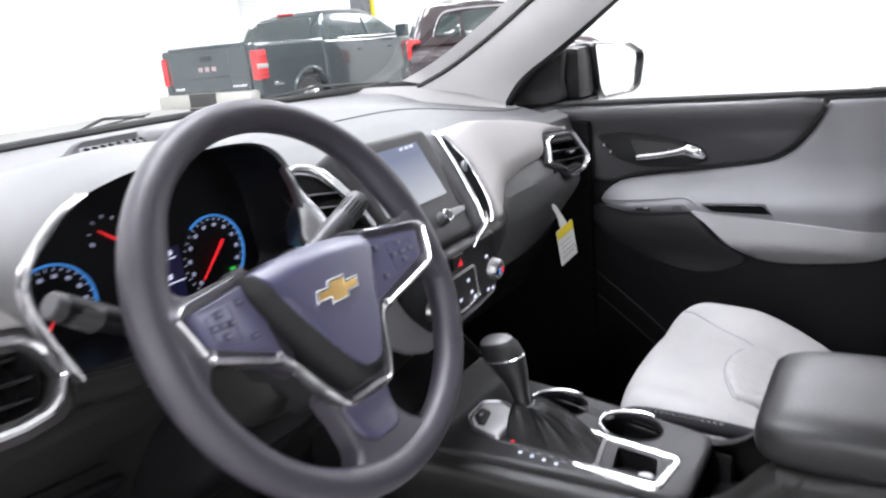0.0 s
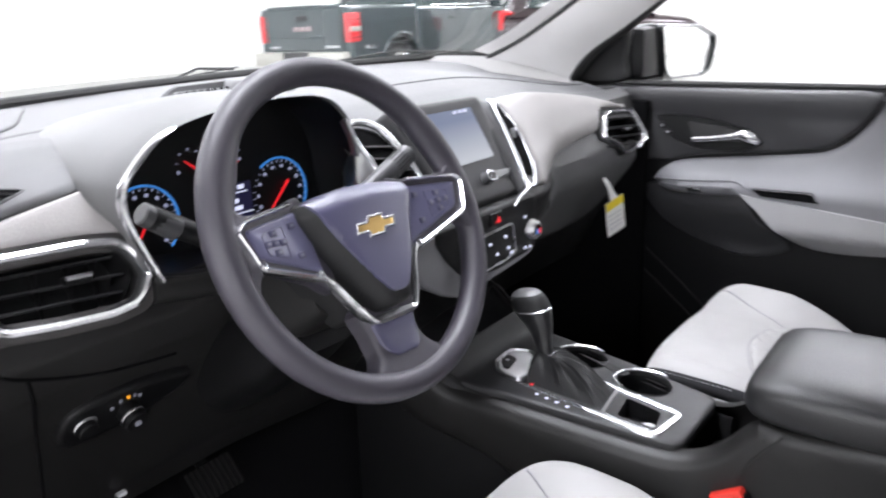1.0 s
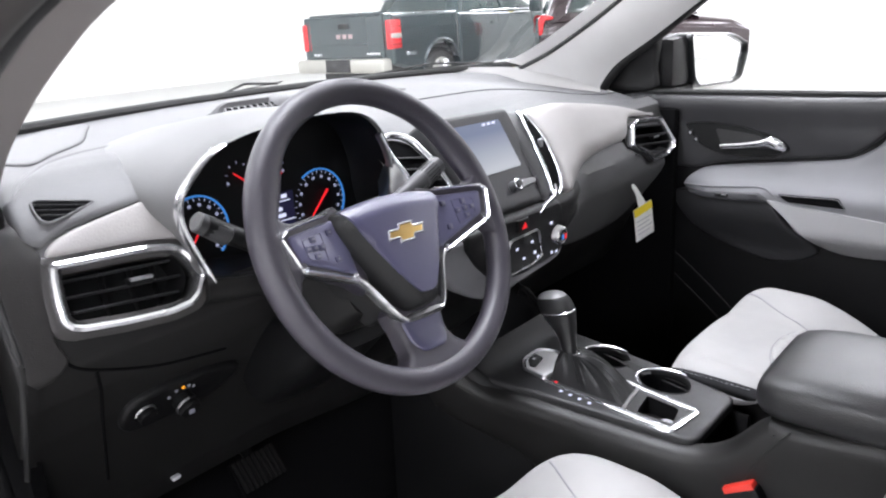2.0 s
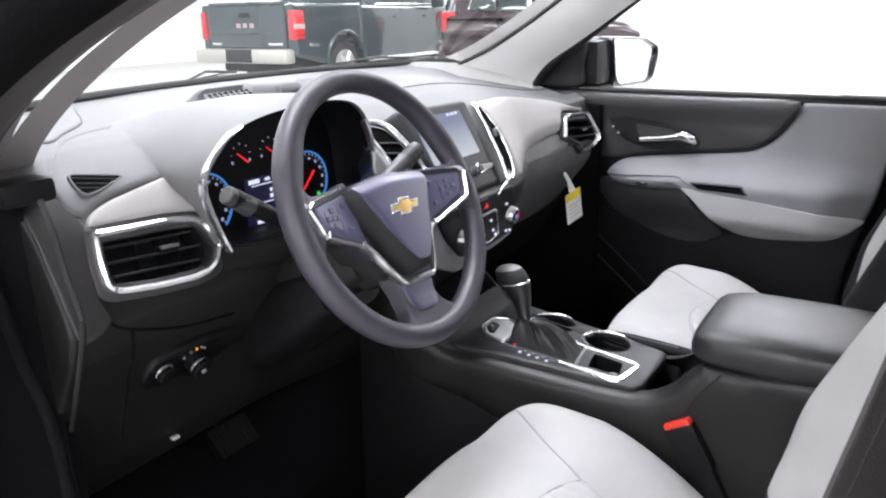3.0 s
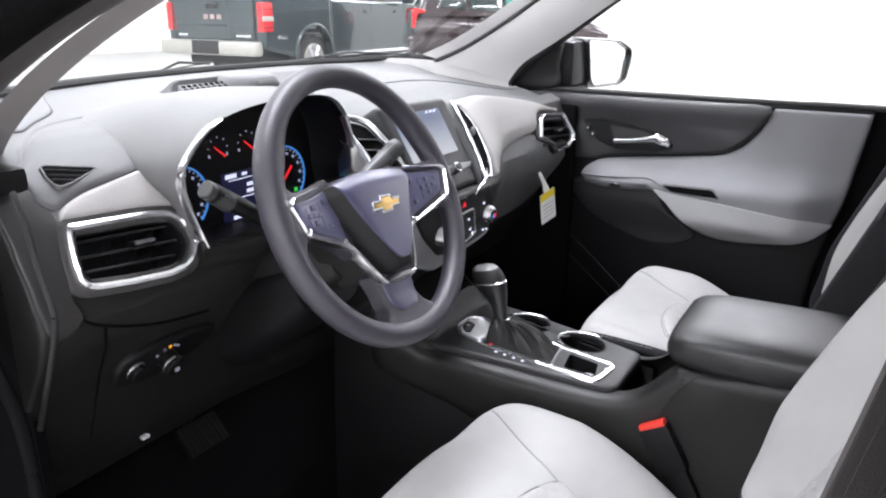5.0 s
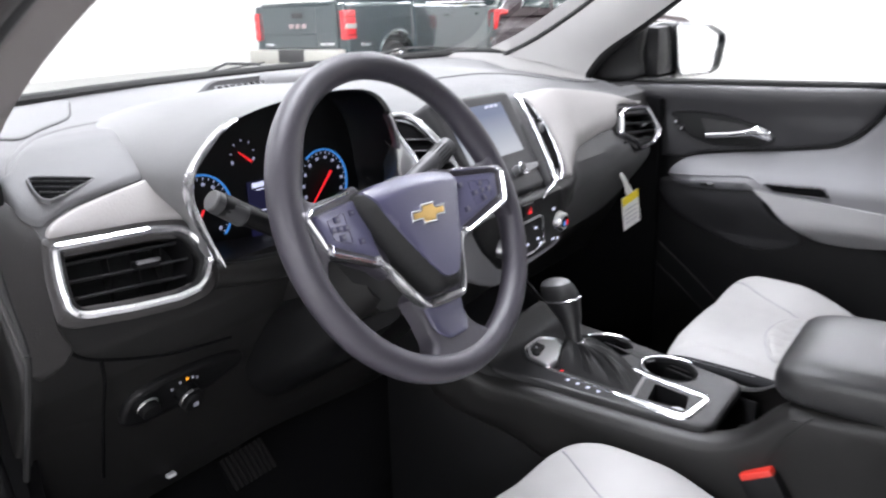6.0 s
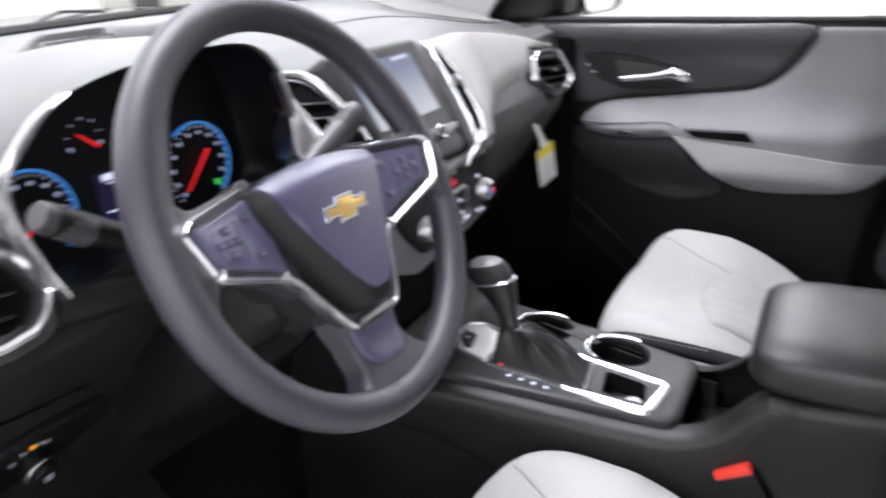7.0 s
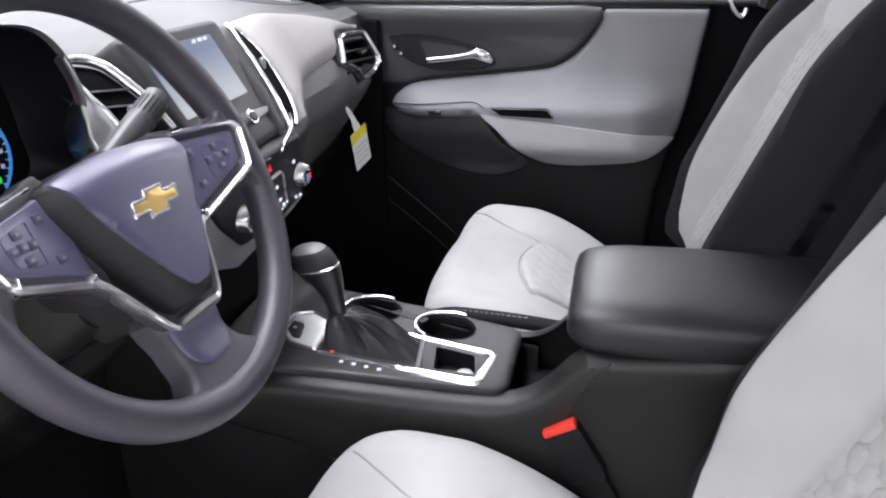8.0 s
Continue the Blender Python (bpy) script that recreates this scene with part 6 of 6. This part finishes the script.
    part("front_bumper", sheet(nose, 20, 10), CAR_PAINT, B, "dark painted front end")
    # cowl below the windscreen and bonnet
    cowl = lambda u, v: Vector((-0.68 + 1.36 * u, front_y(-0.68 + 1.36 * u) + 0.01 + 0.16 * v, 1.108 - 0.02 * v))
    part("cowl", sheet(cowl, 24, 5), RUBBER, B, "black windscreen cowl")
    hood = lambda u, v: Vector((-0.78 + 1.56 * u, 1.25 + 0.95 * v - 0.30 * (2 * u - 1) ** 2, 1.075 - 0.13 * v * v - 0.05 * (2 * u - 1) ** 2))
    part("bonnet", sheet(hood, 20, 12), CAR_PAINT, B, "dark painted bonnet")


body_shell()


def windscreen():
    W = thing("windscreen", (0, 1.0, 1.13), "clear windscreen with a black border and resting wipers", "windscreen")
    g = lambda u, v: Vector(((-0.66 + 1.32 * u) * (1 - 0.10 * v), (front_y(-0.66 + 1.32 * u) + 0.015) * (1 - v) + (0.33 - 0.10 * (2 * u - 1) ** 2) * v, 1.135 + 0.325 * v + 0.03 * math.sin(math.pi * v)))
    pane = part("pane", sheet(g, 30, 16), PANE, W, "clear glass")
    pane.visible_shadow = False
    low = [g(u, 0.0) + Vector((0, -0.004, 0.002)) for u in np.linspace(0, 1, 40)]
    for pts in ([(0.60, 0.950, 1.128), (0.60, 0.860, 1.166), (0.60, 0.752, 1.227), (0.60, 0.654, 1.290), (0.585, 0.506, 1.373), (0.56, 0.356, 1.443)],):
        part("side_border", tube(curve(pts, 6), 0.005, n=8), RUBBER, W, "black side border")
    part("lower_border", tube(low, 0.0078, n=8), RUBBER, W, "black lower border")
    for a, b in (((-0.11, 1.145, 1.136), (0.05, 1.165, 1.146)), ((0.26, 1.12, 1.142), (0.58, 1.01, 1.145))):
        a, b = Vector(a), Vector(b)
        w = part("wiper", tube([a, a.lerp(b, 0.5) + Vector((0, 0.01, 0.012)), b], 0.0026, n=8), RUBBER, W, "black wiper")
        part("blade", tube([a + Vector((-0.03, 0.01, 0.0)), b + Vector((0.02, 0.01, 0.002))], 0.0016, n=6), RUBBER, w)


windscreen()


def pedal():
    P = thing("brake_pedal", (-0.30, 0.92, 0.55), "ribbed black brake pedal", "pedal")
    m = Matrix.Translation((-0.303, 0.885, 0.537)) @ Matrix.Rotation(radians(-40), 4, "X")
    part("pad", box((0, 0, 0), (0.090, 0.014, 0.060), 0.005, m=m), CARPET, P)
    for k in range(9):
        part("rib", box((0, 0, 0), (0.004, 0.010, 0.054), 0.001, m=m @ Matrix.Translation((-0.038 + 0.0095 * k, -0.009, 0))), DASH_LOW, P)
    part("arm", tube([(-0.295, 0.91, 0.54), (-0.30, 0.99, 0.62), (-0.30, 1.02, 0.75)], 0.010, n=8), BLACK, P)


pedal()
single("bonnet_release", box(dash(-0.513, 0.694, 0.004), (0.012, 0.008, 0.005), 0.0015), MARK, "small pale bonnet release lever", "lever", at=tuple(dash(-0.513, 0.694, 0.004)))


def tag():
    T = thing("price_tag", (0.545, 0.60, 0.80), "white paper tag with a yellow band hanging from the glove box", "tag")
    S = plane((0.556, 0.600, 0.80), (1, -0.10, 0.0), (0.04, 0.16, 1))
    part("card", puff(fillet([(-0.036, -0.034), (0.036, -0.026), (0.038, 0.046), (-0.034, 0.036)], 0.002), S, 0.0008, 0.0004, gap=0.02, back=0.0008), PAPER, T)
    part("band", puff([(-0.034, 0.018), (0.038, 0.028), (0.038, 0.0455), (-0.034, 0.0355)], S, 0.0014, 0.0002, gap=0.02, back=0.0), YELLOW, T, "yellow printed band")
    for k in range(4):
        part("print_line", puff([(-0.028, 0.006 - 0.009 * k), (0.028 - 0.006 * (k % 2), 0.012 - 0.009 * k), (0.028 - 0.006 * (k % 2), 0.015 - 0.009 * k), (-0.028, 0.009 - 0.009 * k)], S, 0.0013, 0.0002, gap=0.03, back=0.0), INK, T)
    part("loop", puff(curve([(-0.012, 0.038), (0.014, 0.042), (0.002, 0.062), (-0.014, 0.084), (-0.026, 0.092), (-0.030, 0.084), (-0.018, 0.066)], 4, True), S, 0.0008, 0.0004, gap=0.01, back=0.0008), PAPER, T, "white paper loop")


tag()


# ---- vehicles in the showroom ----
def turned(bm, m):
    bmesh.ops.transform(bm, matrix=m, verts=bm.verts)
    return bm


def road_wheel(parent, m, c, r, side):
    cx, cy, cz = c
    t = part("wheel", turned(rod((cx, cy - 0.12, cz), (cx, cy + 0.12, cz), r, n=32, rim=0.1), m), RUBBER, parent, "black tyre on a silver rim")
    y = cy + side * 0.122
    part("rim", turned(rod((cx, y - side * 0.01, cz), (cx, y + side * 0.006, cz), r * 0.66, n=24), m), DULL_STEEL, t, "silver rim")
    for k in range(6):
        a = k * math.pi / 3
        part("spoke", turned(tube([(cx, y + side * 0.012, cz), (cx + r * 0.6 * math.cos(a), y + side * 0.012, cz + r * 0.6 * math.sin(a))], 0.04, n=6, up=(0, 1, 0)), m), SATIN, t)


def pickup(at, heading):
    m = Matrix.Translation(at) @ Matrix.Rotation(radians(heading), 4, "Z")
    T = thing("pickup_truck", at, "dark slate-green crew-cab pickup truck with red tail lamps", "truck")
    side = lambda s: (lambda u, v, w: Vector((u, s * (0.98 + w - 0.05 * max(0, v - 1.0)), v)))

    def arch(cx, r=0.50, n=9):
        return [(cx + r * math.cos(a), 0.46 + r * math.sin(a)) for a in np.linspace(0, math.pi, n)]
    for s in (-1, 1):
        bed = [(0.0, 0.62), (0.0, 1.40), (1.70, 1.40), (1.70, 0.50)] + arch(1.22)
        p = part("bed_side", turned(puff(fillet(bed, 0.03, 2), side(s), 0.03, 0.05, gap=0.12, back=0.12), m), TRUCK_PAINT, T, flat=True)
        part("arch_lip", turned(tube([side(s)(u, v, 0.03) for u, v in arch(1.22, 0.5, 16)], 0.03, n=6), m), TRUCK_PAINT, p)
        low = [(1.71, 0.45), (1.71, 1.36), (4.3, 1.30), (5.6, 1.22), (5.75, 0.95), (5.75, 0.5)] + arch(4.85)
        part("cab_side", turned(puff(fillet(low, 0.03, 2), side(s), 0.03, 0.05, gap=0.14, back=0.12), m), TRUCK_PAINT, T, flat=True)
        for u in (1.78, 2.9, 4.05):
            part("door_gap", turned(tube([side(s)(u, 0.5, 0.031), side(s)(u, 1.33, 0.031)], 0.008, n=4), m), RUBBER, T)
        for u in (2.75, 3.75):
            part("door_handle", turned(box((0, 0, 0), (0.16, 0.03, 0.035), 0.01, m=Matrix.Translation(side(s)(u, 1.16, 0.045))), m), TRUCK_PAINT, T)
        lamp = part("tail_lamp", turned(box((0, 0, 0), (0.24, 0.12, 0.44), 0.03, m=Matrix.Translation((0.10, s * 0.955, 1.08))), m), TAIL_RED, T, "red tail lamp")
        part("reversing_lens", turned(box((0, 0, 0), (0.23, 0.02, 0.07), 0.006, m=Matrix.Translation((0.10, s * 1.013, 1.06))), m), DULL_STEEL, lamp)
        for z in (0.93, 1.20):
            part("lens_bar", turned(box((0, 0, 0), (0.235, 0.02, 0.02), 0.004, m=Matrix.Translation((0.10, s * 1.012, z))), m), surface("dark_red_lens", (0.22, 0.008, 0.010), 0.2, relief=0.0, coat=0.5), lamp)
        part("side_badge", turned(box((0, 0, 0), (0.22, 0.012, 0.045), 0.003, m=Matrix.Translation(side(s)(0.42, 0.78, 0.034))), m), CHROME, T, "small bright badge")
        part("sill_step", turned(tube([side(s)(1.80, 0.46, 0.05), side(s)(4.25, 0.46, 0.05)], 0.035, n=8), m), CHROME, T, "bright side step")
        part("wing_mirror", turned(box((0, 0, 0), (0.14, 0.26, 0.24), 0.05, m=Matrix.Translation((3.95, s * 1.16, 1.42))), m), TRUCK_PAINT, T)
        win = [(1.92, 1.38), (2.08, 1.74), (3.40, 1.76), (4.1, 1.38)]
        glassy = lambda u, v, w, s=s: Vector((u, s * (0.955 - 0.42 * (v - 1.36) + w), v))
        wd = part("side_window", turned(puff(fillet(win, 0.05), glassy, 0.006, 0.01, gap=0.2), m), TINT, T, "dark tinted side windows")
        part("window_post", turned(box((0, 0, 0), (0.07, 0.03, 0.38), 0.01, m=Matrix.Translation(glassy(3.1, 1.56, 0.012)) @ Matrix.Rotation(s * 0.4, 4, "X")), m), TRUCK_PAINT, wd)
        part("window_trim", turned(tube([glassy(2.15, 1.375, 0.01), glassy(4.12, 1.375, 0.01)], 0.012, n=6), m), CHROME, wd)
    part("tailgate", turned(puff(fillet([(-0.83, 0.72), (-0.83, 1.40), (0.83, 1.40), (0.83, 0.72)], 0.03), lambda u, v, w: Vector((0.0 - w, u, v)), 0.025, 0.04, gap=0.2, back=0.1), m), TRUCK_PAINT, T, "tailgate with a plain badge", flat=True)
    part("gate_spoiler", turned(box((0, 0, 0), (0.06, 1.6, 0.05), 0.02, m=Matrix.Translation((0.0, 0, 1.41))), m), TRUCK_PAINT, T)
    for k, y in enumerate((-0.14, 0.0, 0.14)):
        part("badge", turned(box((0, 0, 0), (0.012, 0.09, 0.07), 0.003, m=Matrix.Translation((-0.032, y, 1.08))), m), surface("pale_red_badge", (0.34, 0.25, 0.25), 0.4, relief=0.0), T, "plain badge block")
    for y, w in ((-0.62, 0.30), (0.66, 0.20)):
        for k in range(5):
            part("badge_bar", turned(box((0, 0, 0), (0.008, w * 0.16, 0.035), 0.002, m=Matrix.Translation((-0.030, y + w * (k - 2) * 0.2, 0.80))), m), CHROME, T, "small bright badge bar")
    part("gate_crease", turned(box((0, 0, 0), (0.03, 1.60, 0.020), 0.008, m=Matrix.Translation((-0.022, 0, 0.955))), m), TRUCK_PAINT, T, "pressed crease across the tailgate")
    part("gate_handle", turned(box((0, 0, 0), (0.02, 0.24, 0.08), 0.01, m=Matrix.Translation((-0.03, 0, 1.24))), m), RUBBER, T)
    part("bed_floor", turned(box((0, 0, 0), (1.95, 1.7, 0.06), 0, m=Matrix.Translation((1.0, 0, 0.85))), m), RUBBER, T)
    bump = part("bumper", turned(box((0, 0, 0), (0.22, 1.98, 0.22), 0.05, m=Matrix.Translation((-0.12, 0, 0.62))), m), DULL_STEEL, T, "brushed steel rear bumper")
    part("plate_recess", turned(box((0, 0, 0), (0.03, 0.56, 0.2), 0.01, m=Matrix.Translation((-0.225, 0, 0.63))), m), RUBBER, bump)
    part("underbody", turned(box((0, 0, 0), (5.3, 1.5, 0.3), 0.05, m=Matrix.Translation((2.8, 0, 0.5))), m), RUBBER, T)
    cab = [[Vector((x, y, z)) for x, y in fillet([(x0, -w), (x1, -w), (x1, w), (x0, w)], 0.12, 3)] for z, x0, x1, w in ((1.33, 1.70, 4.35, 0.95), (1.40, 1.73, 4.22, 0.935), (1.60, 1.82, 3.85, 0.86), (1.78, 1.92, 3.48, 0.80), (1.86, 2.05, 3.3, 0.70), (1.885, 2.3, 3.1, 0.5))]
    part("cab_roof", turned(loft(cab), m), TRUCK_PAINT, T, "crew cab roof")
    part("rear_window", turned(puff(fillet([(-0.72, 1.42), (-0.62, 1.76), (0.62, 1.76), (0.72, 1.42)], 0.05), lambda u, v, w: Vector((1.72 + 0.5 * (v - 1.38) - w, u, v)), 0.03, 0.01, gap=0.3), m), TINT, T, "tinted rear window")
    part("brake_light", turned(box((0, 0, 0), (0.05, 0.36, 0.035), 0.01, m=Matrix.Translation((2.0, 0, 1.85))), m), TAIL_RED, T)
    part("bonnet", turned(box((0, 0, 0), (1.45, 1.75, 0.18), 0.06, m=Matrix.Translation((4.95, 0, 1.22))), m), TRUCK_PAINT, T)
    for x in (1.22, 4.85):
        for s in (-1, 1):
            road_wheel(T, m, (x, s * 0.86, 0.40), 0.40, s)


def suv(at, heading):
    m = Matrix.Translation(at) @ Matrix.Rotation(radians(heading), 4, "Z")
    m = m @ Matrix.Diagonal((0.69, 1.0, 1.06, 1.0))
    T = thing("suv", at, "dark plum sport utility car with wrap-round red tail lamps", "car")
    secs = [(0.0, 0.55, 0.95, 0.86), (0.02, 0.50, 1.12, 0.92), (0.35, 0.42, 1.16, 0.95), (1.4, 0.36, 1.10, 0.96), (2.8, 0.36, 1.06, 0.96), (3.4, 0.38, 1.06, 0.95), (4.3, 0.42, 0.98, 0.92), (4.7, 0.5, 0.85, 0.82)]
    rings = [[Vector((x, w * sgn(math.cos(q), 0.35), (lo + hi) / 2 + (hi - lo) / 2 * sgn(math.sin(q), 0.45))) for q in np.linspace(0, 2 * math.pi, 36, endpoint=False)] for x, lo, hi, w in secs]
    part("body", turned(loft(rings), m), SUV_PAINT, T, "dark plum painted body")
    cab = [[Vector((x, y, z)) for x, y in fillet([(x0, -w), (x1, -w), (x1, w), (x0, w)], 0.15, 3)] for z, x0, x1, w in ((1.05, 0.10, 3.6, 0.93), (1.15, 0.16, 3.35, 0.90), (1.4, 0.32, 2.85, 0.80), (1.58, 0.48, 2.4, 0.70), (1.65, 0.75, 2.0, 0.58))]
    part("roof", turned(loft(cab), m), SUV_PAINT, T, "dark roof")
    for s in (-1, 1):
        gl = lambda u, v, w, s=s: Vector((u, s * (0.935 - 0.42 * (v - 1.06) + w), v))
        for o in ([(0.62, 1.18), (0.85, 1.44), (1.25, 1.48), (1.25, 1.14)], [(1.33, 1.14), (1.33, 1.49), (2.1, 1.50), (2.1, 1.11)], [(2.18, 1.11), (2.18, 1.49), (2.45, 1.46), (3.1, 1.12)]):
            part("side_window", turned(puff(fillet(o, 0.04), gl, 0.02, 0.01, gap=0.2), m), TINT if o[0][0] < 2 else TEAL_GLASS, T, "tinted side window")
        part("window_chrome", turned(tube([gl(u, v, 0.02) for u, v in curve([(0.60, 1.17), (0.85, 1.47), (1.3, 1.53), (2.1, 1.53), (2.5, 1.49), (3.15, 1.11)], 5)], 0.014, n=6), m), CHROME, T, "chrome window line")
        part("tail_lamp", turned(puff(curve([(-0.01, 0.98), (0.0, 1.12), (0.10, 1.16), (0.30, 1.13), (0.28, 1.09), (0.12, 1.07), (0.07, 0.90), (0.0, 0.88)], 4, True), lambda u, v, w, s=s: Vector((u, s * (0.935 + w), v)), 0.02, 0.02, gap=0.1, back=0.1), m), TAIL_RED, T, "red wrap-round tail lamp")
        part("roof_rail", turned(tube([(0.7, s * 0.66, 1.63), (1.3, s * 0.66, 1.69), (2.2, s * 0.66, 1.66)], 0.018, n=6), m), CHROME, T)
        part("wing_mirror", turned(box((0, 0, 0), (0.12, 0.2, 0.15), 0.04, m=Matrix.Translation((3.0, s * 1.05, 1.15))), m), SUV_PAINT, T)
        part("door_gap", turned(tube([(1.3, s * 0.965, 0.5), (1.3, s * 0.95, 1.08)], 0.008, n=4), m), RUBBER, T)
        part("door_gap", turned(tube([(2.2, s * 0.965, 0.5), (2.2, s * 0.95, 1.08)], 0.008, n=4), m), RUBBER, T)
        for x in (0.85, 3.75):
            road_wheel(T, m, (x, s * 0.83, 0.36), 0.36, s)
    part("rear_window", turned(puff(fillet([(-0.62, 1.2), (-0.55, 1.5), (0.55, 1.5), (0.62, 1.2)], 0.05), lambda u, v, w: Vector((0.17 + 0.62 * (v - 1.15) - w, u, v)), 0.02, 0.01, gap=0.3), m), TINT, T)
    part("bumper", turned(box((0, 0, 0), (0.16, 1.75, 0.3), 0.06, m=Matrix.Translation((0.0, 0, 0.58))), m), SUV_PAINT, T)


pickup((7.70, 9.25, 0), 1.7)
suv((10.15, 7.20, 0), -54)
single("column", box((14.6, 11.2, TOP / 2), (0.4, 0.4, TOP), 0.02), surface("dark_grey_column_paint", (0.12, 0.12, 0.13), 0.6, grain=80), "dark grey steel column", "column", at=(14.6, 11.2, TOP / 2), kind="structure")
single("column_guard", box((14.72, 10.96, 1.5), (0.10, 0.08, 3.0), 0.02), YELLOW, "yellow guard strip on the column", "guard", at=(14.72, 10.96, 1.5), kind="structure")
